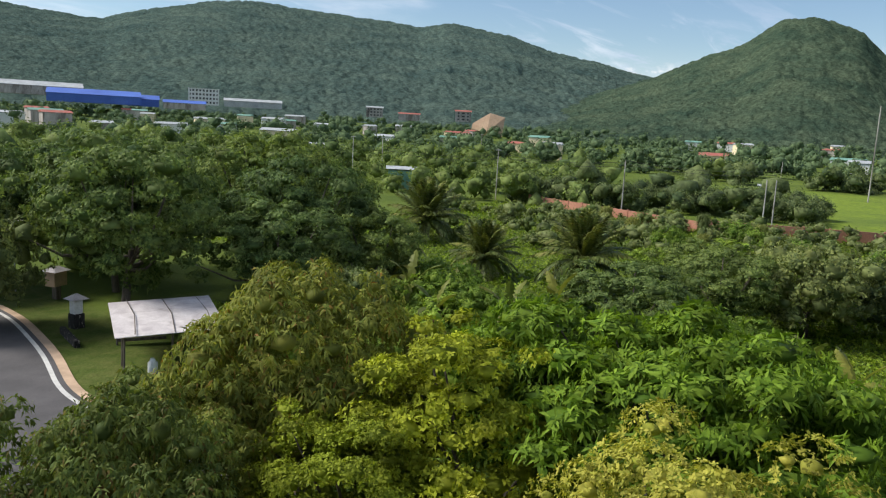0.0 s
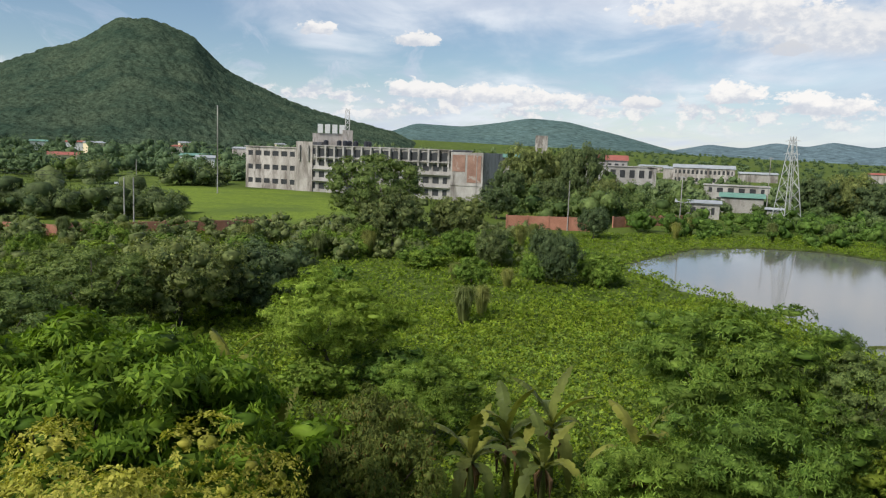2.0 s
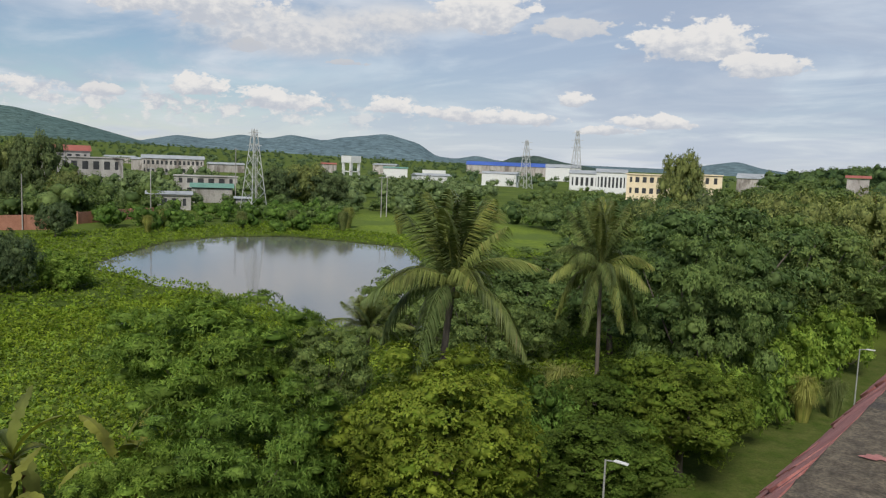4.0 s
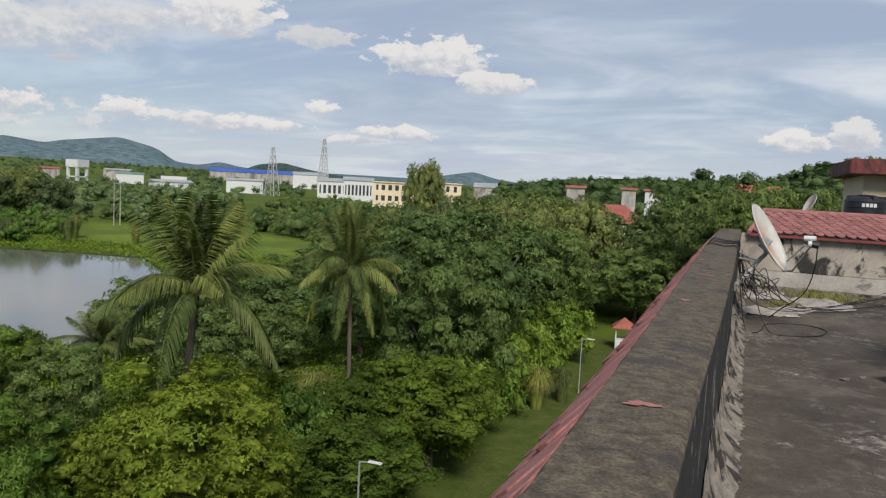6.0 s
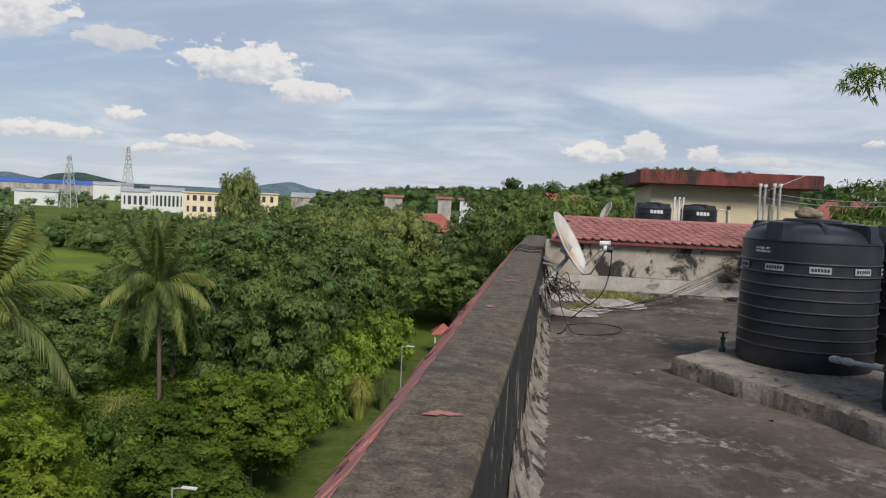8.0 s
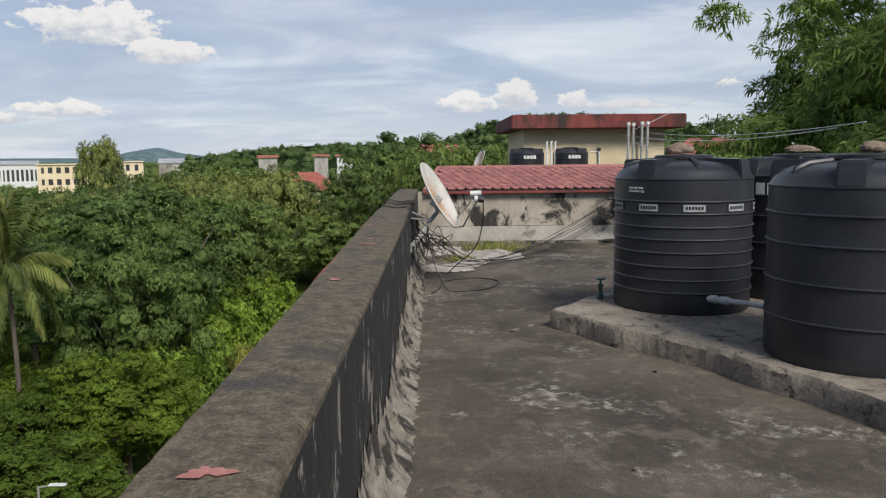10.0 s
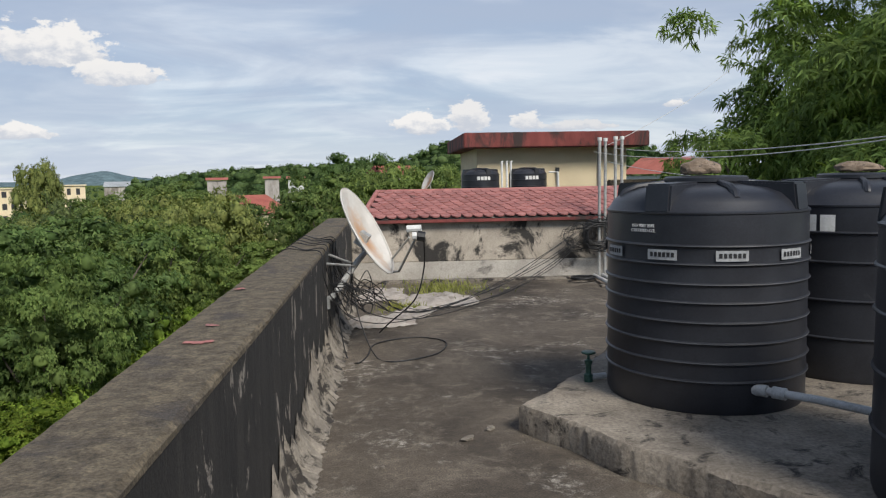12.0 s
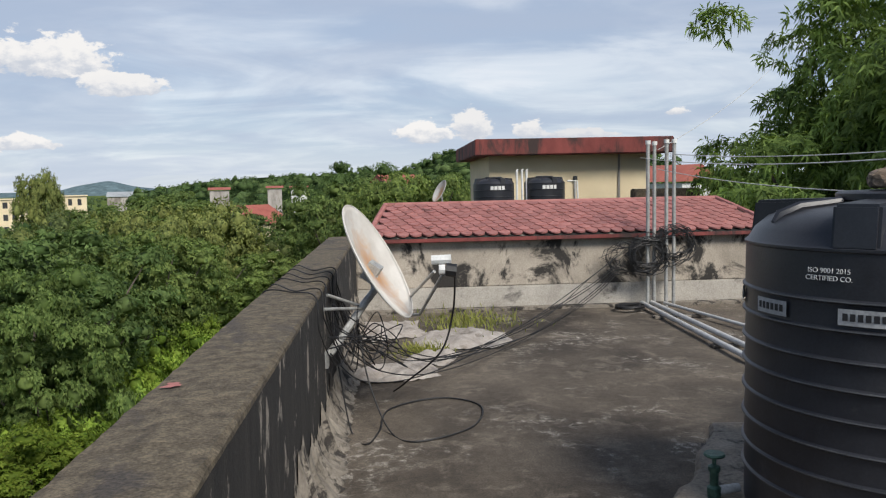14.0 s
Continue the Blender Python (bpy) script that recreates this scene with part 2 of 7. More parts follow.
M = dict(
    roof=surface("weathered_screed", (0.050, 0.042, 0.028), (0.150, 0.126, 0.083), 1.6, 0.92, 0, 60, 0.7, (0.30, 0.265, 0.22), 2.4, (0.575, 0.64), grit=1.0),
    coping=surface("weathered_coping", (0.046, 0.036, 0.024), (0.172, 0.138, 0.092), 16.0, 0.93, 0, 95, 0.6, (0.060, 0.050, 0.042), 2.2, (0.53, 0.62), grit=1.0),
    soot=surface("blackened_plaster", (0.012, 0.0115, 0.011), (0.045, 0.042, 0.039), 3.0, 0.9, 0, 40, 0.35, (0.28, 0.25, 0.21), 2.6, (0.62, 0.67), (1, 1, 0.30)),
    mortar=surface("pale_mortar", (0.13, 0.112, 0.09), (0.30, 0.265, 0.22), 6.0, 0.92, 0, 40, 0.6, (0.035, 0.03, 0.026), 4.5, (0.50, 0.57)),
    end_wall=surface("stained_end_wall", (0.27, 0.235, 0.19), (0.50, 0.44, 0.365), 1.6, 0.9, 0, 50, 0.35, (0.032, 0.029, 0.026), 1.7, (0.50, 0.57), (1, 1, 0.75)),
    end_base=surface("pale_end_wall_foot", (0.30, 0.275, 0.24), (0.48, 0.45, 0.40), 1.6, 0.9, 0, 50, 0.3, (0.12, 0.11, 0.10), 2.2, (0.56, 0.66)),
    plinth=surface("cracked_plinth", (0.140, 0.117, 0.092), (0.310, 0.268, 0.216), 3.4, 0.92, 0, 40, 0.55, (0.045, 0.039, 0.033), 5.5, (0.55, 0.64), grit=0.6),
    tile=surface("red_roof_tile", (0.30, 0.110, 0.098), (0.44, 0.190, 0.168), 7.0, 0.75, 0, 60, 0.3, (0.10, 0.045, 0.04), 3.6, (0.60, 0.70), vary=0.25),
    pink=surface("faded_red_tile", (0.38, 0.13, 0.115), (0.52, 0.23, 0.20), 6.0, 0.8, 0, 60, 0.3, (0.16, 0.08, 0.07), 3.0, (0.6, 0.7), vary=0.25),
    red_slab=surface("red_slab_paint", (0.15, 0.032, 0.028), (0.25, 0.060, 0.052), 2.0, 0.8, 0, 50, 0.2, (0.040, 0.024, 0.022), 1.5, (0.47, 0.60), (1, 1, 0.35)),
    cream=surface("cream_paint", (0.70, 0.58, 0.38), (0.80, 0.68, 0.46), 0.8, 0.85, 0, 40, 0.15),
    tank=surface("black_tank_plastic", (0.016, 0.017, 0.022), (0.029, 0.031, 0.038), 3.0, 0.40, 0, 90, 0.08, (0.045, 0.046, 0.05), 5.0, (0.64, 0.75)),
    tank_rib=surface("scuffed_tank_rib", (0.038, 0.040, 0.045), (0.095, 0.096, 0.102), 5.0, 0.45, 0, 80, 0.05),
    white=surface("white_paint", (0.55, 0.55, 0.53), (0.75, 0.75, 0.73), 6, 0.7, 0, 60, 0.1),
    plate=surface("grey_label", (0.24, 0.25, 0.26), (0.40, 0.41, 0.42), 20, 0.6, 0, 90, 0.1),
    ink=surface("dark_label_ink", (0.012, 0.012, 0.014), (0.02, 0.02, 0.022), 20, 0.6),
    dish=surface("rusty_dish_enamel", (0.52, 0.48, 0.43), (0.70, 0.67, 0.62), 3.0, 0.6, 0, 70, 0.1, (0.42, 0.17, 0.06), 2.6, (0.57, 0.70), (2.2, 1, 0.8)),
    steel=surface("galvanised_steel", (0.30, 0.30, 0.29), (0.48, 0.48, 0.46), 12, 0.5, 0.35, 90, 0.1, (0.16, 0.10, 0.07), 6, (0.64, 0.74)),
    pvc=surface("grey_pipe", (0.42, 0.42, 0.41), (0.58, 0.58, 0.57), 9, 0.5, 0, 80, 0.05),
    rubber=surface("black_cable", (0.009, 0.009, 0.010), (0.018, 0.018, 0.019), 20, 0.55),
    brass=surface("green_valve", (0.025, 0.07, 0.055), (0.06, 0.13, 0.10), 30, 0.5, 0.3),
    sack=surface("dirty_white_sack", (0.27, 0.235, 0.205), (0.46, 0.42, 0.38), 7, 0.9, 0, 120, 0.4, (0.18, 0.15, 0.12), 5, (0.55, 0.68)),
    rock=surface("brown_rock", (0.14, 0.10, 0.07), (0.30, 0.23, 0.17), 14, 0.95, 0, 80, 0.6, (0.05, 0.04, 0.035), 12, (0.55, 0.62), space="object"),
    bark=surface("bark", (0.06, 0.048, 0.036), (0.15, 0.125, 0.10), 5, 0.95, 0, 40, 0.6, stretch=(1, 1, 0.25)),
    asphalt=surface("asphalt", (0.060, 0.056, 0.057), (0.095, 0.088, 0.090), 0.5, 0.9, 0, 30, 0.3),
    line=surface("road_line", (0.45, 0.44, 0.42), (0.62, 0.61, 0.58), 1.5, 0.8),
    brickwall=surface("brick_red_wall", (0.34, 0.145, 0.09), (0.45, 0.21, 0.14), 0.6, 0.9, 0, 8, 0.2, (0.22, 0.12, 0.09), 0.4, (0.55, 0.7)),
    sheet=surface("weathered_fibre_sheet", (0.40, 0.36, 0.36), (0.60, 0.56, 0.55), 1.0, 0.85, 0, 30, 0.2, (0.30, 0.27, 0.26), 1.2, (0.55, 0.7)),
    wood=surface("grey_wood", (0.07, 0.055, 0.042), (0.17, 0.14, 0.11), 6, 0.9, 0, 50, 0.3, stretch=(1, 1, 0.2)),
    old_wall=surface("stained_grey_facade", (0.22, 0.205, 0.185), (0.46, 0.44, 0.41), 0.22, 0.9, 0, 6, 0.2, (0.13, 0.115, 0.10), 0.16, (0.54, 0.64), (1, 1, 0.5)),
    white_wall=surface("stained_white_facade", (0.25, 0.225, 0.20), (0.52, 0.48, 0.44), 0.35, 0.9, 0, 6, 0.2, (0.18, 0.155, 0.135), 0.22, (0.50, 0.60), (1, 1, 0.3)),
    brick=surface("bare_brick_facade", (0.21, 0.115, 0.085), (0.33, 0.20, 0.15), 0.4, 0.9, 0, 6, 0.2, (0.34, 0.29, 0.25), 0.25, (0.56, 0.62)),
    # near-black that paints in the unlit insides of windows and open bays
    gloom=surface("dark_opening", (0.020, 0.021, 0.023), (0.040, 0.042, 0.045), 0.5, 0.5, 0, 5, 0.0),
    blue=surface("blue_sheet_roof", (0.035, 0.09, 0.36), (0.06, 0.14, 0.48), 0.06, 0.6, 0, 2, 0.1),
    green_roof=surface("green_sheet_roof", (0.10, 0.22, 0.17), (0.16, 0.31, 0.24), 0.2, 0.7, 0, 3, 0.1),
    rust_roof=surface("rust_red_roof", (0.28, 0.075, 0.055), (0.40, 0.13, 0.095), 0.3, 0.85, 0, 5, 0.15, (0.15, 0.06, 0.05), 0.3, (0.58, 0.7)),
    grey_roof=surface("grey_sheet_roof", (0.26, 0.28, 0.29), (0.42, 0.44, 0.45), 0.2, 0.75, 0, 3, 0.1),
    soil=surface("bare_earth", (0.36, 0.24, 0.15), (0.50, 0.36, 0.25), 0.05, 0.95, 0, 1, 0.2),
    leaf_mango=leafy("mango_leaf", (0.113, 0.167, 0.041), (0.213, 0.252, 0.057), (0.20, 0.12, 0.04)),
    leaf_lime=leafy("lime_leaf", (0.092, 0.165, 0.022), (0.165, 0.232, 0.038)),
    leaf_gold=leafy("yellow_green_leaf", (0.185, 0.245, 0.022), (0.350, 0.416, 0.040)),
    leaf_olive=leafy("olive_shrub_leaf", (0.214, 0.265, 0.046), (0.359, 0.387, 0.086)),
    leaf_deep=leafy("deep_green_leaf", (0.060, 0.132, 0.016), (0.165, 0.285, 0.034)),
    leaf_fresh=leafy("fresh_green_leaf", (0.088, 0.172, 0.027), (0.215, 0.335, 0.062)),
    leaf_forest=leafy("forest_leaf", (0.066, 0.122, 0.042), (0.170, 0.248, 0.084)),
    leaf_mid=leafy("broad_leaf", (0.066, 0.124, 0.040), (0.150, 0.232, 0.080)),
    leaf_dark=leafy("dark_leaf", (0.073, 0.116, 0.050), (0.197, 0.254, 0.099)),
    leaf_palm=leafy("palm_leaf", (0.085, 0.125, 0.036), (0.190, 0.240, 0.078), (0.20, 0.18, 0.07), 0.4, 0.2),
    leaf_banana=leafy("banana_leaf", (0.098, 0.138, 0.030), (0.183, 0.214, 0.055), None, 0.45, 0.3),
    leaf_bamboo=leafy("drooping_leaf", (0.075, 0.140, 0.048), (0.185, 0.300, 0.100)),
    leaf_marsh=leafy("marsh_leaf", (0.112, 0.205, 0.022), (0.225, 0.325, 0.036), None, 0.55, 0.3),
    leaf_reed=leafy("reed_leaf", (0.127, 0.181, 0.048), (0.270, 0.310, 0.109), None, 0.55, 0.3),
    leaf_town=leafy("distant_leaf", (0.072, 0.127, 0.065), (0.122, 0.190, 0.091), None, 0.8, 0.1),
    # haze put into the leaf colour: paler and bluer than near leaves
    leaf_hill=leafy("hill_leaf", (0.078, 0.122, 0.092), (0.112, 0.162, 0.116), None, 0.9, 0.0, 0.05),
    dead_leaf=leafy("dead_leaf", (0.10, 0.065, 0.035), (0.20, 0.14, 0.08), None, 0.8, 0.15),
)


def ground_material():
    m, t, b = shader("grassland")
    at = t.nodes.new("ShaderNodeAttribute")
    at.attribute_name = "cover"
    sep_c = t.nodes.new("ShaderNodeSeparateColor")
    t.links.new(at.outputs["Color"], sep_c.inputs[0])
    n1, n2, n3 = noise_node(t, 0.06, 6), noise_node(t, 0.9, 6, 0.7), noise_node(t, 9, 3, 0.7)
    wild = blend(t, ramp(t, n1, (0.35, 0.0), (0.65, 1.0)), (0.060, 0.092, 0.016), (0.115, 0.155, 0.026))
    field = blend(t, ramp(t, n2, (0.35, 0.0), (0.65, 1.0)), (0.110, 0.165, 0.020), (0.190, 0.250, 0.034))
    field = blend(t, ramp(t, n1, (0.42, 0.0), (0.60, 0.75)), field, (0.085, 0.125, 0.030))
    lawn = blend(t, ramp(t, n2, (0.38, 0.0), (0.7, 1.0)), (0.060, 0.090, 0.016), (0.108, 0.120, 0.034))
    c = blend(t, sep_c.outputs[0], wild, field)
    c = blend(t, sep_c.outputs[1], c, lawn)
    c = blend(t, sep_c.outputs[2], c, (0.035, 0.030, 0.022))
    c = blend(t, 0.5, c, ramp(t, n3, (0.3, 0.3), (0.7, 0.72)), "OVERLAY")
    t.links.new(c, b.inputs["Base Color"])
    b.inputs["Roughness"].default_value = 0.95
    b.inputs["Specular IOR Level"].default_value = 0.1
    bumped(t, b, n2, 0.6, 0.3)
    return m


def water_material():
    m, t, b = shader("pond_water")
    b.inputs["Base Color"].default_value = (0.150, 0.150, 0.140, 1)
    b.inputs["Roughness"].default_value, b.inputs["IOR"].default_value = 0.07, 1.33
    b.inputs["Specular IOR Level"].default_value = 0.9
    bumped(t, b, noise_node(t, 0.9, 4, 0.6, (1, 2.5, 1)), 0.10, 0.05)
    return m


def hill_material(name, dark, light, scale):
    m, t, b = shader(name)
    n1, n2 = noise_node(t, scale, 7, 0.7), noise_node(t, scale * 14, 5, 0.75)
    c = blend(t, ramp(t, n1, (0.35, 0.0), (0.65, 1.0)), dark, light)
    c = blend(t, 0.7, c, ramp(t, n2, (0.34, 0.18), (0.66, 0.82)), "OVERLAY")
    t.links.new(c, b.inputs["Base Color"])
    b.inputs["Roughness"].default_value = 1.0
    b.inputs["Specular IOR Level"].default_value = 0.0
    bumped(t, b, n2, 1.0, 6.0)
    return m


def dish_material():
    """Enamel with one rusty patch in the bowl and small pits."""
    m, t, b = shader("rusty_dish_enamel")
    co = t.nodes.new("ShaderNodeTexCoord")
    mp = t.nodes.new("ShaderNodeMapping")
    mp.inputs["Location"].default_value, mp.inputs["Scale"].default_value = (-0.05, 0.0, 0.05), (2.0, 0.2, 0.95)
    t.links.new(co.outputs["Object"], mp.inputs["Vector"])
    ln = t.nodes.new("ShaderNodeVectorMath")
    ln.operation = "LENGTH"
    t.links.new(mp.outputs[0], ln.inputs[0])
    n1 = noise_node(t, 7, 6, 0.65, (1, 1, 1), 0.8, "object")
    add = t.nodes.new("ShaderNodeMath")
    add.operation = "MULTIPLY_ADD"
    t.links.new(n1, add.inputs[0])
    add.inputs[1].default_value = 0.6
    t.links.new(ln.outputs["Value"], add.inputs[2])
    base = blend(t, ramp(t, noise_node(t, 3, 5, 0.6, (1, 1, 1), 0.2, "object"), (0.35, 0.0), (0.7, 1.0)), (0.50, 0.46, 0.41), (0.70, 0.67, 0.62))
    c = blend(t, ramp(t, add.outputs[0], (0.36, 1.0), (0.66, 0.0)), base, blend(t, ramp(t, n1, (0.4, 0.0), (0.62, 1.0)), (0.52, 0.30, 0.14), (0.36, 0.15, 0.06)))
    t.links.new(c, b.inputs["Base Color"])
    b.inputs["Roughness"].default_value = 0.6
    return m


def screed_material():
    """Roof screed: dark film, worn pale flakes, fine grit."""
    m, t, b = shader("weathered_screed")
    big, mid, small, grit = noise_node(t, 0.7, 5, 0.6, (1, 1, 1), 0.5), noise_node(t, 3.2, 9, 0.72, (1, 1, 1), 0.4), noise_node(t, 17, 6, 0.75), noise_node(t, 110, 3, 0.7)
    c = blend(t, ramp(t, big, (0.36, 0.0), (0.64, 1.0)), (0.046, 0.036, 0.027), (0.125, 0.102, 0.078))
    c = blend(t, ramp(t, mid, (0.52, 0.0), (0.585, 0.45), (0.70, 0.75)), c, (0.175, 0.146, 0.114))
    wear = blend(t, 1.0, ramp(t, noise_node(t, 1.3, 6, 0.65, (1, 1, 1), 0.6), (0.53, 0.0), (0.62, 1.0)), ramp(t, noise_node(t, 11, 9, 0.8, (1, 1, 1), 0.3), (0.50, 0.0), (0.59, 1.0)), "MULTIPLY")
    c = blend(t, wear, c, (0.33, 0.30, 0.26))
    c = blend(t, 0.75, c, ramp(t, grit, (0.34, 0.12), (0.66, 0.88)), "OVERLAY")
    c = blend(t, 0.45, c, ramp(t, small, (0.34, 0.2), (0.66, 0.8)), "OVERLAY")
    t.links.new(c, b.inputs["Base Color"])
    b.inputs["Roughness"].default_value = 0.92
    bumped(t, b, grit, 0.5, 0.006)
    return m


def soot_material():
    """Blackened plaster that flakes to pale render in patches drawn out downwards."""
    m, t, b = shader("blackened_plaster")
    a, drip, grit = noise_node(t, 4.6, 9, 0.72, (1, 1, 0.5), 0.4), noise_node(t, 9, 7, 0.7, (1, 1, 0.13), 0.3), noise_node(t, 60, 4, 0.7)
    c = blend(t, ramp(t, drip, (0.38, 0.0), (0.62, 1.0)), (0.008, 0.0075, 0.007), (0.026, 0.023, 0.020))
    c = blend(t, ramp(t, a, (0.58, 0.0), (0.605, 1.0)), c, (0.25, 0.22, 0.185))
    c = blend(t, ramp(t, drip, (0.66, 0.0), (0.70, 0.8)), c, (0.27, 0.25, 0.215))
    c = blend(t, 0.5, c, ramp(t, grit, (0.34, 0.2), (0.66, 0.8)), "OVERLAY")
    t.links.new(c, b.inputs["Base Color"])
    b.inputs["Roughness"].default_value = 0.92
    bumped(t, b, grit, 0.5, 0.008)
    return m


M["dish"], M["roof"], M["soot"] = dish_material(), screed_material(), soot_material()
M["ground"], M["water"] = ground_material(), water_material()
# air haze is put into this base colour as extra blue
M["hill"] = hill_material("hazy_wooded_hill", (0.058, 0.094, 0.084), (0.105, 0.146, 0.118), 0.012)
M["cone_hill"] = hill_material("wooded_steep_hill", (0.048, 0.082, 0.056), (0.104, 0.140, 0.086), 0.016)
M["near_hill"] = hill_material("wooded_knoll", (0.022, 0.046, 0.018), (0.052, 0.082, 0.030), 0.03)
# both distant ranges carry the haze in their pale bluish base colours
M["far_hill"] = hill_material("hazy_distant_range", (0.085, 0.135, 0.130), (0.110, 0.165, 0.150), 0.003)
M["far_hill_blue"] = hill_material("hazy_farthest_range", (0.115, 0.165, 0.185), (0.135, 0.190, 0.205), 0.002)

# ---- mesh helpers ----
rng = np.random.default_rng(7)
GROUND = -11.0


class Geo:
    """Collects simple solids into one mesh."""

    def __init__(self):
        self.v, self.f = [], []

    def add(self, verts, faces):
        o = len(self.v)
        self.v += [tuple(p) for p in verts]
        self.f += [tuple(o + i for i in f) for f in faces]
        return self

    def box(self, x0, x1, y0, y1, z0, z1):
        v = [(x, y, z) for z in (z0, z1) for y in (y0, y1) for x in (x0, x1)]
        return self.add(v, [(0, 2, 3, 1), (4, 5, 7, 6), (0, 1, 5, 4), (2, 6, 7, 3), (0, 4, 6, 2), (1, 3, 7, 5)])

    def tube(self, pts, radii, n=8, cap=True):
        pts = [Vector(p) for p in pts]
        radii = radii if isinstance(radii, (list, tuple)) else [radii] * len(pts)
        v, f = [], []
        side = None
        for i, p in enumerate(pts):
            d = (pts[min(i + 1, len(pts) - 1)] - pts[max(i - 1, 0)]).normalized()
            if side is None:
                side = d.orthogonal().normalized()
            side = (side - d * side.dot(d)).normalized()
            up = d.cross(side)
            for k in range(n):
                a = 2 * math.pi * k / n
                v.append(p + (side * math.cos(a) + up * math.sin(a)) * radii[i])
        for i in range(len(pts) - 1):
            for k in range(n):
                a, b = i * n + k, i * n + (k + 1) % n
                f.append((a, b, b + n, a + n))
        if cap:
            f += [tuple(range(n))[::-1], tuple(range((len(pts) - 1) * n, len(pts) * n))]
        return self.add(v, f)

    def lathe(self, profile, n=48, cx=0.0, cy=0.0):
        v, f = [], []
        for r, z in profile:
            v += [(cx + r * math.cos(2 * math.pi * k / n), cy + r * math.sin(2 * math.pi * k / n), z) for k in range(n)]
        for i in range(len(profile) - 1):
            for k in range(n):
                a, b = i * n + k, i * n + (k + 1) % n
                f.append((a, b, b + n, a + n))
        f += [tuple(range(n))[::-1], tuple(range((len(profile) - 1) * n, len(profile) * n))]
        return self.add(v, f)

    def mesh(self, name, material, bevel=0.0, smooth=False):
        me = bpy.data.meshes.new(name)
        me.from_pydata(self.v, [], self.f)
        if bevel:
            bm = bmesh.new()
            bm.from_mesh(me)
            edges = [e for e in bm.edges if len(e.link_faces) == 2 and e.calc_face_angle(0) > 0.6]
            bmesh.ops.bevel(bm, geom=edges, offset=bevel, segments=2, affect="EDGES", clamp_overlap=True)
            bm.to_mesh(me)
            bm.free()
        me.materials.append(material)
        if smooth:
            me.polygons.foreach_set("use_smooth", [True] * len(me.polygons))
            me.set_sharp_from_angle(angle=radians(40))
        return me


def quads(name, v, material, smooth=False):
    """A mesh of separate four-sided leaves from an array (leaves, 4, 3)."""
    v = np.asarray(v, np.float32)
    n = len(v)
    me = bpy.data.meshes.new(name)
    me.vertices.add(4 * n)
    me.vertices.foreach_set("co", v.reshape(-1))
    me.loops.add(4 * n)
    me.loops.foreach_set("vertex_index", np.arange(4 * n, dtype=np.int32))
    me.polygons.add(n)
    me.polygons.foreach_set("loop_start", np.arange(0, 4 * n, 4, dtype=np.int32))
    me.polygons.foreach_set("loop_total", np.full(n, 4, np.int32))
    me.materials.append(material)
    me.update(calc_edges=True)
    return me


def grid_mesh(name, v, material, smooth=True, wrap=False):
    """A sheet from an array (rows, columns, 3)."""
    r, c = v.shape[:2]
    me = bpy.data.meshes.new(name)
    i = np.arange(r * c).reshape(r, c)
    if wrap:
        i = np.concatenate([i, i[:, :1]], 1)
    f = np.stack([i[:-1, :-1], i[:-1, 1:], i[1:, 1:], i[1:, :-1]], -1).reshape(-1, 4)
    me.vertices.add(r * c)
    me.vertices.foreach_set("co", np.asarray(v, np.float32).reshape(-1))
    me.loops.add(f.size)
    me.loops.foreach_set("vertex_index", f.reshape(-1).astype(np.int32))
    me.polygons.add(len(f))
    me.polygons.foreach_set("loop_start", np.arange(0, f.size, 4, dtype=np.int32))
    me.polygons.foreach_set("loop_total", np.full(len(f), 4, np.int32))
    me.materials.append(material)
    me.update(calc_edges=True)
    me.polygons.foreach_set("use_smooth", [smooth] * len(f))
    return me


def part(name, mesh, parent, label="", at=None):
    ob = new(name, mesh)
    if parent:
        ob.parent = parent
    if at is not None:
        ob.matrix_local = at
    if label:
        tagged(ob, label)
    return ob


def thing(name, label, category, at=None, group="", kind="", mesh=None):
    ob = new(name, mesh)
    if at is not None:
        ob.matrix_world = at
    return tagged(ob, label, category, group, kind)


def norm(a):
    return a / np.maximum(np.linalg.norm(a, axis=-1, keepdims=True), 1e-9)


def leaf_quads(base, way, length, width, fold=0.12, level=1.0):
    """Pointed leaves from their bases along their ways."""
    n = len(base)
    way = norm(way)
    side = norm(np.cross(way, rng.normal(size=(n, 3)) * 0.55 + [0, 0, level]))
    nor = np.cross(side, way)
    length, width = np.broadcast_to(length, n)[:, None], np.broadcast_to(width, n)[:, None]
    mid = base + way * length * 0.5 + nor * length * fold
    return np.stack([base, mid + side * width * 0.5, base + way * length, mid - side * width * 0.5], 1)


def ball(level):
    """Corners and triangles of a round hull."""
    bm = bmesh.new()
    bmesh.ops.create_icosphere(bm, subdivisions=level, radius=1)
    v = np.array([w_.co[:] for w_ in bm.verts])
    f = np.array([[w_.index for w_ in q.verts] for q in bm.faces])
    bm.free()
    return v, f


BALL_COARSE = ball(1)


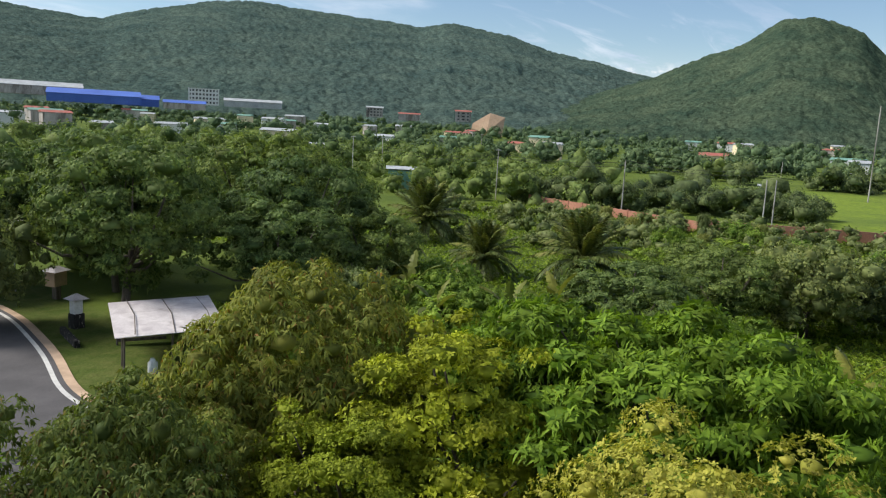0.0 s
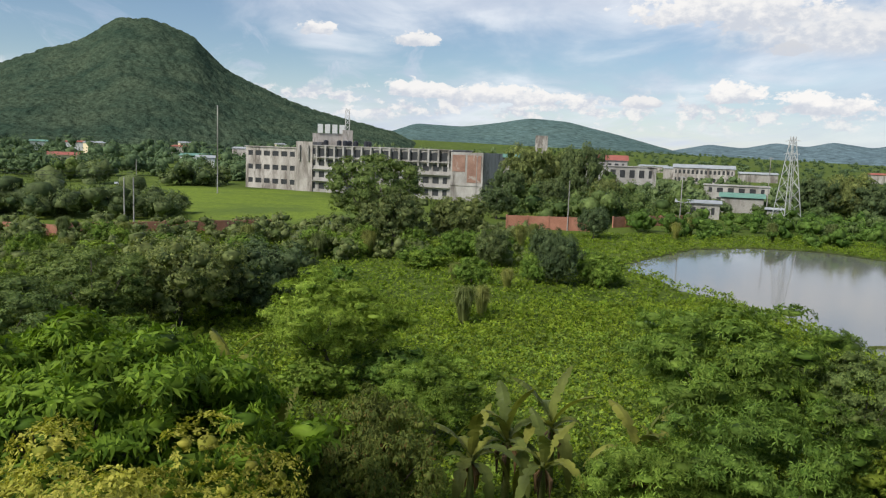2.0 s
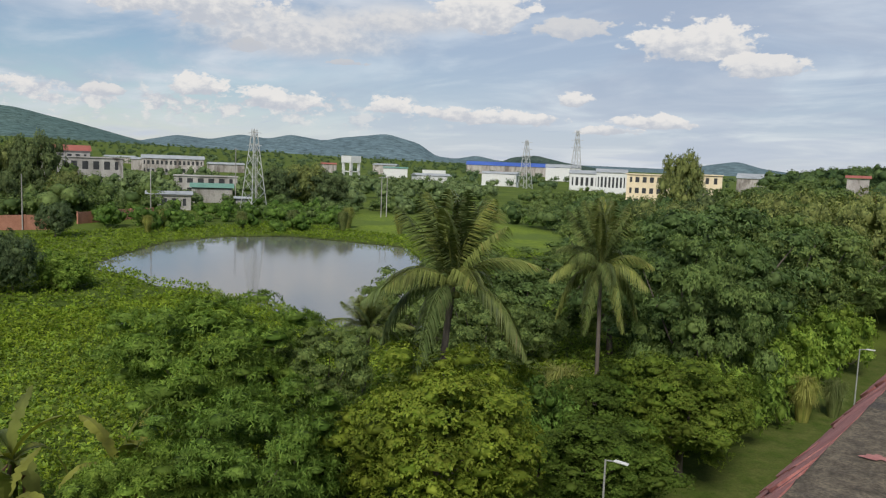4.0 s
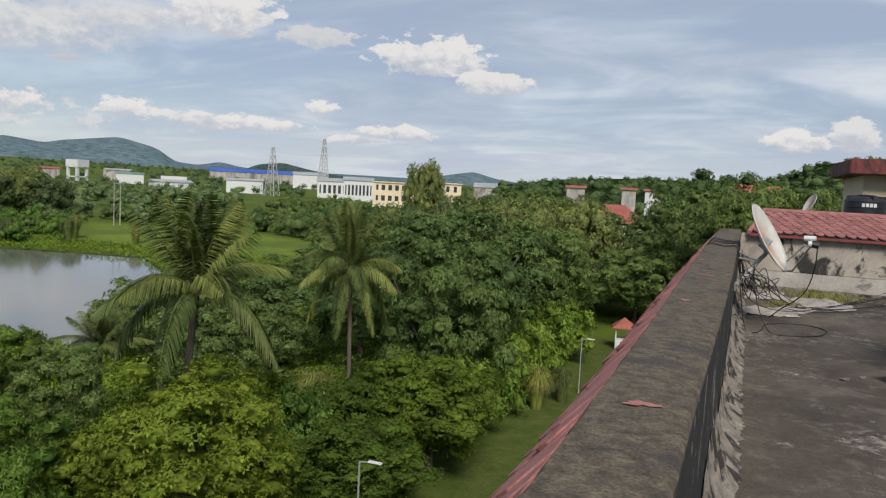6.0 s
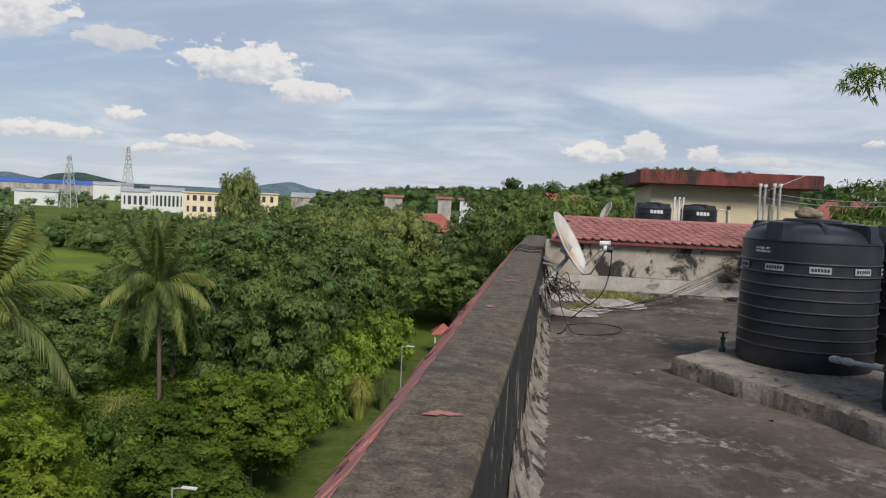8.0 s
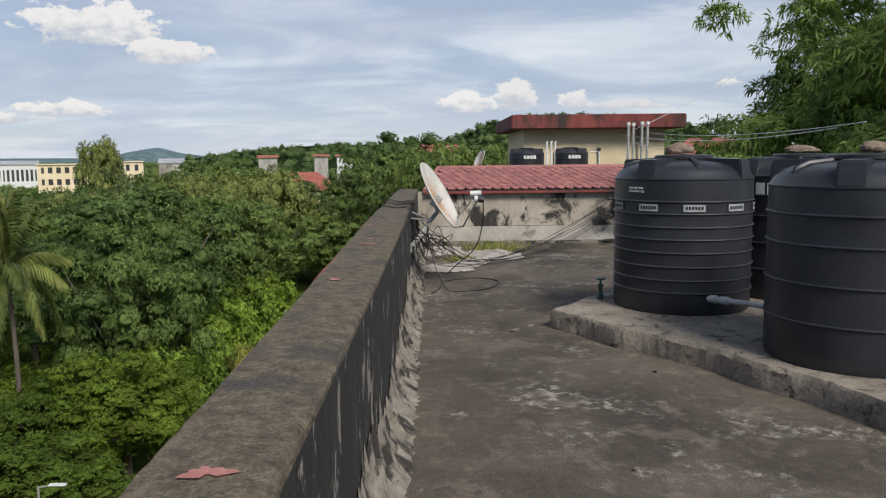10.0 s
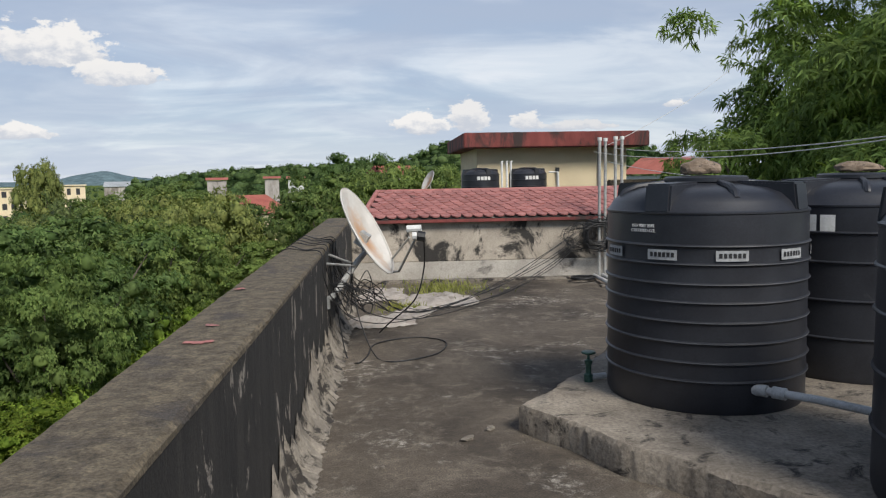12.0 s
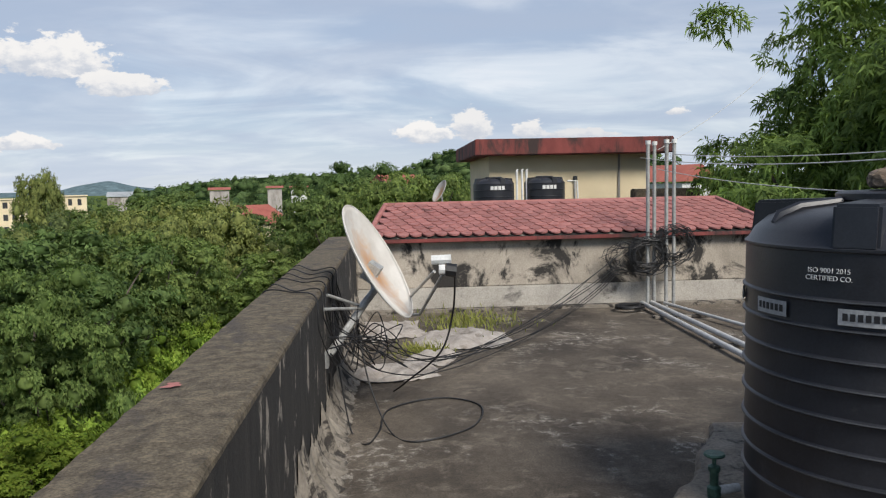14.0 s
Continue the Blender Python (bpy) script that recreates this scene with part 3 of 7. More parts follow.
def foliage(name, leaves, material, centres=None, radii=None, hull=None, bumpy=0.16, squash=(1, 1, 1)):
    """One mesh of separate leaves (3 or 4 corners) over solid hulls of the leaf material, added to block light inside.
    """
    leaves = np.asarray(leaves, np.float32)
    n, c = leaves.shape[:2]
    v = [leaves.reshape(-1, 3)]
    idx, tot = [np.arange(n * c, dtype=np.int32)], [np.full(n, c, np.int32)]
    if centres is not None:
        hv, hf = hull
        k = 1 + bumpy * (np.sin(hv[:, 0] * 4.1 + centres[:, :1] * 9) + np.sin(hv[:, 1] * 3.7 + centres[:, 1:2] * 7) + np.sin(hv[:, 2] * 4.6 + centres[:, 2:] * 8)) / 1.5
        p = centres[:, None] + hv[None] * (np.asarray(radii)[:, None] * k)[..., None] * np.asarray(squash)
        f = hf[None] + (np.arange(len(centres)) * len(hv))[:, None, None] + n * c
        v.append(p.reshape(-1, 3).astype(np.float32))
        idx.append(f.reshape(-1).astype(np.int32))
        tot.append(np.full(f.shape[0] * f.shape[1], 3, np.int32))
    v, idx, tot = np.concatenate(v), np.concatenate(idx), np.concatenate(tot)
    me = bpy.data.meshes.new(name)
    me.vertices.add(len(v))
    me.vertices.foreach_set("co", v.reshape(-1))
    me.loops.add(len(idx))
    me.loops.foreach_set("vertex_index", idx)
    me.polygons.add(len(tot))
    me.polygons.foreach_set("loop_start", np.concatenate([[0], np.cumsum(tot)[:-1]]).astype(np.int32))
    me.polygons.foreach_set("loop_total", tot)
    me.materials.append(material)
    me.update(calc_edges=True)
    return me


def whorls(p, axis, per, length, width, spread=0.9, droop=0.3, corners=4):
    """Rosettes of leaves round twig ends: per leaves from each place, opening round its axis."""
    n = len(p)
    axis = norm(axis)
    s0 = norm(np.cross(axis, rng.normal(size=(n, 3))))
    s1 = np.cross(axis, s0)
    k = np.repeat(np.arange(n), per)
    a = np.tile(np.arange(per) * 2 * math.pi / per, n) + rng.normal(size=n * per) * 0.35
    out = s0[k] * np.cos(a)[:, None] + s1[k] * np.sin(a)[:, None]
    way = norm(axis[k] * rng.uniform(0.15, 0.75, n * per)[:, None] + out * spread + [0, 0, -droop])
    side = norm(np.cross(way, axis[k] + rng.normal(size=(n * per, 3)) * 0.25))
    nor = np.cross(side, way)
    ln = (length * rng.uniform(0.65, 1.25, n * per))[:, None]
    wd = (width * rng.uniform(0.7, 1.2, n * per))[:, None]
    b = p[k] + rng.normal(size=(n * per, 3)) * length * 0.18
    tip = b + way * ln - np.array([0, 0, 1.0]) * ln * droop * 0.35
    if corners == 3:
        return np.stack([b + way * ln * 0.25 + side * wd * 0.6, tip, b + way * ln * 0.25 - side * wd * 0.6], 1)
    mid = b + way * ln * 0.48 + nor * ln * 0.06
    return np.stack([b, mid + side * wd * 0.5, tip, mid - side * wd * 0.5], 1)


def crown_mesh(material, w, h0, h1, clumps, n, length, width, droop=0.25, shell=0.55, flat=0.75, size=(0.11, 0.19), tiers=0, per=6, corners=4, core=0.74, spread=0.9, dome=0.0):
    """A crown of leaf clumps in an uneven egg between two heights. Also gives the clumps' centres."""
    cand = norm(rng.normal(size=(clumps * 5, 3)) + [0, 0, dome])
    near, picks = np.full(len(cand), 9.0), [0]
    for _ in range(clumps - 1):
        near = np.minimum(near, ((cand - cand[picks[-1]]) ** 2).sum(1))
        picks.append(int(np.argmax(near * rng.uniform(0.5, 1, len(cand)))))
    d = cand[picks]
    r = shell + (1 - shell) * rng.random(clumps) ** 0.6
    az = np.arctan2(d[:, 1], d[:, 0])
    lobes = 1 + 0.16 * np.sin(3 * az + rng.random() * 6) + 0.12 * np.sin(5 * az + rng.random() * 6) + 0.10 * rng.normal(size=clumps)
    zc = (h0 + h1) / 2
    c = np.stack([d[:, 0] * r * lobes * w / 2, d[:, 1] * r * lobes * w / 2, zc + d[:, 2] * r * (h1 - h0) / 2 * np.clip(lobes, 0.7, 1.2)], 1)
    low = c[:, 2] < zc
    c[low, 2] = zc - (zc - c[low, 2]) * 0.8
    if tiers:
        step = (h1 - h0) / tiers
        c[:, 2] = h0 + (np.round((c[:, 2] - h0) / step) + 0.25 * rng.normal(size=clumps)) * step
    rc = w * rng.uniform(*size, clumps)
    m = n // per
    k = rng.choice(clumps, m, p=rc ** 2 / (rc ** 2).sum())
    e = norm(rng.normal(size=(m, 3)) + [0, 0, 0.7])
    p = c[k] + e * (rc[k] * (1.05 - 0.30 * rng.random(m) ** 1.6))[:, None] * [1, 1, flat]
    outward = c[k] - [0, 0, zc]
    axis = e * [1, 1, 0.8] + norm(outward) * 0.5 + rng.normal(size=(m, 3)) * 0.3
    q = whorls(p, axis, per, length, width, spread, droop, corners)
    return foliage("crown", q, material, c if core else None, rc * core, BALL_COARSE, 0.2, (1, 1, flat)), c


def trunk_geo(height, radius, tips, bend=0.3):
    """A tapered trunk with limbs to some of the clumps."""
    g = Geo()
    top = Vector((rng.normal() * bend, rng.normal() * bend, height))
    g.tube([(0, 0, -0.3), (0, 0, 0.1), top * 0.5 + Vector((rng.normal() * bend * 0.4, 0, 0)), top], [radius * 1.4, radius * 1.1, radius * 0.85, radius * 0.6], 9)
    for c in tips:
        c = Vector(c)
        a = top * rng.uniform(0.55, 0.98)
        m = a.lerp(c, 0.5) + Vector((0, 0, -0.12 * (c - a).length))
        g.tube([a, m, c], [radius * 0.5, radius * 0.33, radius * 0.1], 6)
    return g


def make_tree(name, label, at, leaf, w, h, base, clumps, n, length, width, stems=8, radius=None, category="tree", group="", **kw):
    ob = thing(name, label, category, at, group)
    crown, c = crown_mesh(leaf, w, base, h, clumps, n, length, width, **kw)
    pick = c[rng.choice(len(c), min(stems, len(c)), replace=False)]
    part("trunk", trunk_geo(base + (h - base) * 0.25, radius or 0.022 * h + 0.03, pick).mesh("trunk", M["bark"], smooth=True), ob)
    part("crown", crown, ob)
    return ob


def spot(x, y, turn=0.0, scale=1.0, z=GROUND, tall=None):
    return pose(x, y, z, 0, 0, turn) @ Matrix.Diagonal((scale, scale, tall or scale, 1))


def fractal(x, y, scale, seed=0.0, octaves=4):
    """Smooth noise of arrays, from sums of turned waves."""
    out, amp, r = np.zeros_like(x), 1.0, np.random.default_rng(int(seed * 10) + 3)
    for o in range(octaves):
        for _ in range(4):
            a, p = r.random(2) * 6.28
            k = scale * 1.9 ** o * r.uniform(0.7, 1.4)
            out += amp * np.sin((x * np.cos(a) + y * np.sin(a)) * k + p) / 4
        amp *= 0.55
    return out


# ---- ground, water, hills ----
POND = [(-84, 37), (-92, 46), (-101, 57), (-103, 68), (-99, 77), (-88, 80), (-78, 82), (-66, 72), (-52, 60), (-40, 52), (-36, 42), (-42, 36), (-46, 36.5), (-54, 38), (-59, 37), (-64, 38.5), (-69, 36.5), (-76, 38)]


def inside(poly, x, y):
    """Signed distance to a closed outline, positive within."""
    p = np.array(poly, float)
    q = np.roll(p, -1, 0)
    dist, within = np.full(x.shape, 1e9), np.zeros(x.shape, bool)
    for (ax, ay), (bx, by) in zip(p, q):
        ex, ey = bx - ax, by - ay
        t = np.clip(((x - ax) * ex + (y - ay) * ey) / (ex * ex + ey * ey), 0, 1)
        dist = np.minimum(dist, np.hypot(x - ax - t * ex, y - ay - t * ey))
        hit = ((ay > y) != (by > y)) & (x < (bx - ax) * (y - ay) / (by - ay + 1e-12) + ax)
        within ^= hit
    return np.where(within, dist, -dist)


FIELD = [(-127, -36), (-132, 20), (-150, 18), (-225, 8), (-236, -40), (-205, -66), (-160, -64), (-138, -50)]
FIELD_FAR = [(-98, 90), (-60, 90), (-64, 116), (-98, 134), (-132, 124)]
LAWN = [(-14, 8), (-12, 30), (-13, 60), (-3, 75), (-0.5, 60), (-0.5, 8)]
LAWN_ROAD = [(-31, -56), (-29, -48), (-28, -36), (-22, -30), (-15, -30), (-10, -60), (-25, -75)]


def ground_height(x, y):
    r = np.hypot(x, y)
    rise = np.clip((r - 350) / 1200, 0, 1) ** 1.3 * 34 * np.clip((-x - 0.6 * y) / np.maximum(r, 1) + 0.1, 0, 1)
    z = GROUND + 0.12 * fractal(x, y, 0.12, 1) * np.clip((r - 14) / 20, 0, 1) + rise
    pond = inside(POND, x, y)
    return np.where(pond > -3, np.minimum(z, GROUND + np.interp(pond, [-3, 0, 4], [0.05, -0.32, -1.2])), z)


radii = np.concatenate([[0.5], np.arange(4, 130, 1.6), np.geomspace(131, 4800, 90)])
angles = np.radians(np.arange(0, 360, 0.9))
gx, gy = radii[:, None] * np.sin(angles), radii[:, None] * np.cos(angles)
ground_mesh = grid_mesh("ground", np.stack([gx, gy, ground_height(gx, gy)], -1)[:, ::-1], M["ground"], wrap=True)
gx, gy = gx[:, ::-1].reshape(-1), gy[:, ::-1].reshape(-1)
soft_edge = lambda poly, s: np.clip(inside(poly, gx, gy) / s + 0.5, 0, 1)  # noqa: E731
cover = np.ones((len(gx), 4), np.float32)
cover[:, 0] = np.maximum(soft_edge(FIELD, 6), soft_edge(FIELD_FAR, 6))
cover[:, 1] = np.maximum(soft_edge(LAWN, 2), soft_edge(LAWN_ROAD, 1.5))
cover[:, 2] = np.clip(inside(POND, gx, gy) / 2 + 0.8, 0, 1)
ground_mesh.color_attributes.new("cover", "FLOAT_COLOR", "POINT").data.foreach_set("color", cover.reshape(-1))
thing("ground", "green marshy grassland with a lawn and a bright field", "ground", kind="structure", mesh=ground_mesh)

water = Geo()
water.add([(x, y, GROUND - 0.3) for x in (-125, -20) for y in (20, 100)], [(0, 2, 3, 1)])
thing("water", "still grey pond reflecting the cloudy sky", "pond", kind="structure", mesh=water.mesh("water", M["water"]))


def canopy(x, y, cell, seed):
    """Domes of tree crowns on a jittered grid: 0 in the gaps, 1 on the crowns."""
    out = np.zeros_like(x)
    i0, j0 = np.floor(x / cell), np.floor(y / cell)
    for di in (-1, 0, 1):
        for dj in (-1, 0, 1):
            i, j = i0 + di, j0 + dj
            h1 = np.modf(np.abs(np.sin(i * 127.1 + j * 311.7 + seed) * 43758.5453))[0]
            h2 = np.modf(np.abs(np.sin(i * 269.5 + j * 183.3 + seed) * 28001.8384))[0]
            h3 = np.modf(np.abs(np.sin(i * 419.2 + j * 371.9 + seed) * 35017.117))[0]
            d2 = ((x - (i + h1) * cell) ** 2 + (y - (j + h2) * cell) ** 2) / (cell * (0.55 + 0.4 * h3)) ** 2
            out = np.maximum(out, np.sqrt(np.clip(1 - d2, 0, 1)) * (0.55 + 0.6 * h3))
    return out


def hill(name, label, ridge, foot, far, material, seed, rough=0.05, back=1.5, step=0.12, sink=4.0, rows=60, crowns=0.0):
    """A range from (azimuth, height in degrees) along its ridge line, rising from foot to far metres."""
    az = np.arange(ridge[0][0], ridge[-1][0] + step, step)
    el = np.interp(az, [a for a, _ in ridge], [e for _, e in ridge])
    el = np.convolve(np.pad(el, 3, "edge"), np.ones(7) / 7, "valid")
    s = np.concatenate([np.linspace(0, 1, rows), np.linspace(1.04, back, 8)])
    top = 1.6 + far * np.tan(np.radians(el))
    r = foot + (far - foot) * s[:, None] + 0 * az
    a = np.radians(az)[None] + 0 * r
    x, y = r * np.sin(a), r * np.cos(a)
    climb = (1 - (1 - np.clip(s, 0, 1)) ** 1.5)[:, None]
    fall = 1 - 0.9 * (np.clip(s - 1, 0, 9)[:, None] / (back - 1)) ** 1.2
    lumps = fractal(x, y, 7.0 / far * 2, seed, 6)
    ends = np.clip(np.minimum(az - az[0], az[-1] - az) / 1.5, 0, 1)
    bulge = np.sin(np.clip(s, 0, 1) * math.pi)[:, None] * (s <= 1)[:, None]
    crest = np.where(s < 1, np.clip((1 - s) * 6, 0.15, 1), 0.3)[:, None]
    z0 = ground_height(x, y) - 2
    start = np.minimum((z0[0] - 1.6) / foot, np.tan(np.radians(el)) * 0.9)
    z = 1.6 + r * (start + (np.tan(np.radians(el)) - start) * climb * fall) - sink + lumps * rough * np.maximum(top - GROUND, 6) * (bulge + 0.05) * crest * ends
    z += fractal(x, y, 90.0 / far, seed + 2, 3) * np.maximum(top - GROUND, 4) * 0.008
    if crowns:
        z += canopy(x, y, crowns, seed) * crowns * 0.62 * np.clip(ends + 0.2, 0, 1)
    ob = thing(name, label, "hill", kind="structure", mesh=grid_mesh(name, np.stack([x, y, z], -1)[:, ::-1], material))
    return x, y, z


def hill_trees(name, label, x, y, z, count, size, material, per=14):
    """Round crowns strewn over the front of a hill."""
    r, c = x.shape
    i = rng.integers(0, 60, count)
    j = rng.integers(0, c - 1, count)
    base = np.stack([x[i, j], y[i, j], z[i, j]], 1) + rng.normal(size=(count, 3)) * [size, size, 0]
    rad = size * rng.uniform(0.5, 1.25, count) * np.interp(i, [0, 45, 60], [1, 1, 0.5])
    k = np.repeat(np.arange(count), per // 3)
    e = norm(rng.normal(size=(len(k), 3)) + [0, 0, 0.6])
    p = base[k] + e * rad[k][:, None] * [1, 1, 0.8]
    q = whorls(p, e, 3, size * 0.28, size * 0.17, 0.9, 0.2, 3)
    thing(name, label, "woods", kind="stuff", mesh=foliage(name, q, material, base, rad * 0.85, BALL_COARSE, 0.3, (1, 1, 0.8)))


RIDGE_LEFT = [(-172, 4.5), (-160, 6.3), (-151.3, 6.1), (-149.4, 5.9), (-145.5, 5.65), (-143.8, 6.3), (-138.8, 7.4), (-136, 7.7), (-131.5, 7.35), (-126, 6.95), (-124.3, 6.7), (-122.3, 7.15), (-117.9, 6.5), (-114.6, 5.4), (-111.8, 4.95), (-109.4, 4.3), (-107.6, 4.0), (-104, 3.2), (-98, 2.0), (-92, 0.3)]
RIDGE_CONE = [(-121, 0.0), (-116, 1.5), (-112, 2.6), (-109, 3.6), (-107.6, 4.1), (-106.4, 4.63), (-104.2, 5.7), (-102.1, 6.3), (-99.9, 7.95), (-98.2, 8.12), (-97.2, 8.0), (-94.9, 7.1), (-93.9, 6.0), (-92.5, 4.9), (-89.2, 3.5), (-86.7, 2.6), (-83.8, 1.93), (-81, 1.3), (-78.5, 0.2)]
RIDGE_FAR = [(-86, 0.4), (-81.3, 1.34), (-79.3, 2.03), (-76.1, 1.91), (-73.7, 2.2), (-71.1, 2.68), (-68.4, 2.49), (-65.4, 1.82), (-61.1, 0.75), (-59, 0.2)]
RIDGE_BLUE = [(-64, 0.2), (-61, 0.7), (-58.6, 1.2), (-56.4, 1.0), (-54.4, 1.43), (-52.4, 1.2), (-50.9, 1.56), (-48.5, 1.24), (-47.4, 1.48), (-44, 1.9), (-41.6, 1.3), (-40.4, 0.45), (-38.9, 0.3), (-37.4, 0.6), (-35.9, 0.3), (-34, 0.2), (-22.5, 0.15), (-21.3, 0.5), (-19.2, 0.85), (-17.6, 0.4), (-15, 0.1)]
RIDGE_MOUND = [(-36.2, 0.05), (-34.8, 0.65), (-33.1, 0.86), (-31.1, 0.42), (-28.5, 0.05)]
RIDGE_KNOLL = [(-17, 0.1), (-13, 0.65), (-9, 0.95), (-5, 1.0), (0, 1.1), (2.1, 1.45), (4.1, 2.4), (6.6, 2.95), (9.9, 3.0), (12.7, 2.85), (15.5, 2.6), (18.8, 1.95), (20.3, 1.2), (24, 0.5), (30, 0.3), (36, 0.2)]
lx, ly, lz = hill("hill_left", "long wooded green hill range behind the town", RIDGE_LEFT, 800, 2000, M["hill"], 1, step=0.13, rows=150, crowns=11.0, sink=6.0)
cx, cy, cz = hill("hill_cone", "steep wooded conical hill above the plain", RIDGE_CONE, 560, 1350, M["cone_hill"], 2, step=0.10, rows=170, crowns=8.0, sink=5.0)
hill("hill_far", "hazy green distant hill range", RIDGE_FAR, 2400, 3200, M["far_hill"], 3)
hill("hill_blue", "low hazy bluish hill range on the horizon", RIDGE_BLUE, 3300, 4000, M["far_hill_blue"], 4)
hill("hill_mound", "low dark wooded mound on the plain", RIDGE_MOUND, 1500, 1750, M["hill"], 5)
kx, ky, kz = hill("hill_knoll", "small wooded knoll behind the houses", RIDGE_KNOLL, 190, 330, M["near_hill"], 6, sink=0.6)
hill_trees("hill_woods", "dense woods on the small knoll", kx, ky, kz, 1500, 2.6, M["leaf_forest"], 40)

# road with its white edge line
road_edge = [(-18, -20), (-18.2, -28), (-18.9, -34.8), (-21.6, -40.5), (-24.1, -47.7), (-24.9, -52), (-25, -60), (-22, -80), (-10, -120)]
dense = np.array([np.interp(np.linspace(0, 8, 60), range(9), [p[i] for p in road_edge]) for i in (0, 1)]).T
for _ in range(6):
    dense[1:-1] = (dense[:-2] + 2 * dense[1:-1] + dense[2:]) / 4
side = norm(np.gradient(dense, axis=0))
side = np.stack([-side[:, 1], side[:, 0]], 1)


def strip(name, label, a, b, z, material, category):
    e0, e1 = dense + side * a, dense + side * b
    v = np.stack([np.concatenate([e, np.full((60, 1), z)], 1) for e in (e0, e1)], 0)
    thing(name, label, category, kind="structure", mesh=grid_mesh(name, v, material))


strip("road", "grey asphalt road curving round the lawn", -0.25, 8.5, GROUND + 0.16, M["asphalt"], "road")
strip("road_line", "white painted edge line on the road", 0.0, 0.22, GROUND + 0.166, M["line"], "road marking")
strip("road_shoulder", "bare earth shoulder along the road", -0.7, -0.24, GROUND + 0.15, M["soil"], "road shoulder")

# ---- our roof: slab, parapets, end wall ----
Y0, Y1, X1 = -9.0, 11.8, 6.6
thing("floor", "weathered dark grey concrete roof terrace with pale patches", "roof terrace", kind="structure",
      mesh=Geo().box(0.0, X1, Y0, Y1, -0.25, 0.0).mesh("floor", M["roof"]))
thing("wall_house", "plastered outer wall of the building below the terrace", "wall", kind="structure",
      mesh=Geo().box(-0.28, X1 + 0.2, Y0 - 0.2, Y1 + 16, GROUND - 0.5, -0.26).mesh("wall_house", M["cream"]))


def bent_wall(x0, x1, y0, y1, z0, z1, material, name, bevel=0.012):
    return Geo().box(x0, x1, y0, y1, z0, z1).mesh(name, material, bevel)


par = thing("parapet", "soot-blackened plastered parapet with a weathered grey top", "parapet", kind="structure")


def lip_out(y):
    """Outer edge of the coping: the wall narrows a little towards the near end."""
    return np.interp(y, [-2.0, 0.0, 2.0, 4.0, 6.0, 12.0], [-0.302, -0.311, -0.328, -0.350, -0.366, -0.368])


def lip_in(y):
    return np.interp(y, [-1.0, 1.0, 3.0, 5.0, 8.0], [-0.019, -0.002, 0.006, 0.006, 0.0])


wy = np.append(np.arange(Y0, Y1, 0.5), Y1 + 0.14)
core = np.zeros((len(wy), 4, 3))
for j, (x, z) in enumerate(((lip_in(wy) - 0.005, -0.26), (lip_in(wy) - 0.003, 0.966), (lip_out(wy) + 0.03, 0.966), (lip_out(wy) + 0.03, -0.26))):
    core[:, j] = np.stack([x, wy, np.full(len(wy), z)], 1)
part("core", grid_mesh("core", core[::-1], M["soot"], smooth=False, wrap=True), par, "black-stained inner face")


def coping_mesh():
    """The worn top slab, uneven along its edges, chipped here and there."""
    ys = np.arange(Y0 - 0.05, Y1 + 0.2, 0.06)
    o, i_ = lip_out(ys), lip_in(ys)
    chip = np.where(rng.random(len(ys)) < 0.08, rng.uniform(0.004, 0.014, len(ys)), 0.0)
    prof = [(o, 0.965), (o, 0.984), (o + 0.011, 0.998), (o + 0.17, 1.004), (i_ - 0.013 - chip, 0.998 - chip * 0.3), (i_ - chip * 0.4, 0.984 - chip * 0.6), (i_, 0.965)]
    v = np.zeros((len(ys), len(prof), 3))
    for j, (x, z) in enumerate(prof):
        v[:, j] = np.stack([x + rng.normal(size=len(ys)) * (0.0022 if j in (1, 2, 4, 5) else 0.0), ys, z + rng.normal(size=len(ys)) * 0.0006], 1)
    return grid_mesh("coping", v, M["coping"], smooth=False)


part("coping", coping_mesh(), par, "weathered grey-brown coping")
# smears of old red paint on the top
for x, y, s in ((-0.16, -1.15, 0.023), (-0.21, 1.2, 0.018), (-0.17, 2.75, 0.026), (-0.20, 3.1, 0.017), (-0.28, 4.2, 0.020)):
    n = 22
    ph = rng.random(3) * 6.28
    wob = [1 + 0.32 * math.sin(2 * a + ph[0]) + 0.26 * math.sin(3 * a + ph[1]) + 0.20 * math.sin(7 * a + ph[2]) for a in np.linspace(0, 6.283, n, endpoint=False)]
    v = [(x + s * w_ * 1.7 * math.cos(6.283 * k / n), y + s * w_ * 1.3 * math.sin(6.283 * k / n), 1.0075) for k, w_ in enumerate(wob)]
    part("paint_smear", Geo().add(v, [tuple(range(n))]).mesh("paint_smear", M["pink"]), par, "smear of faded red paint")
# fillet of pale mortar between floor and parapet, broken at its upper edge
ys = np.arange(Y0, Y1, 0.035)
ragged = 0.20 + 0.08 * np.sin(ys * 2.1) * np.sin(ys * 0.73 + 1) + 0.05 * np.abs(rng.normal(size=len(ys))) + 0.12 * (np.convolve(rng.random(len(ys)), np.ones(9) / 9, 'same') > 0.56)
fil = np.zeros((len(ys), 4, 3))
for j, (k, z) in enumerate(((0.004, 1.0), (0.03, 0.55), (0.075, 0.25), (0.15, 0.0))):
    fil[:, j, 0] = k + lip_in(ys) + (rng.normal(size=len(ys)) * 0.012 if j else 0)
    fil[:, j, 1] = ys
    fil[:, j, 2] = z * ragged + (0.004 if j == 3 else 0)
part("mortar_fillet", grid_mesh("mortar_fillet", fil, M["mortar"], smooth=False), par, "flaking pale mortar fillet")

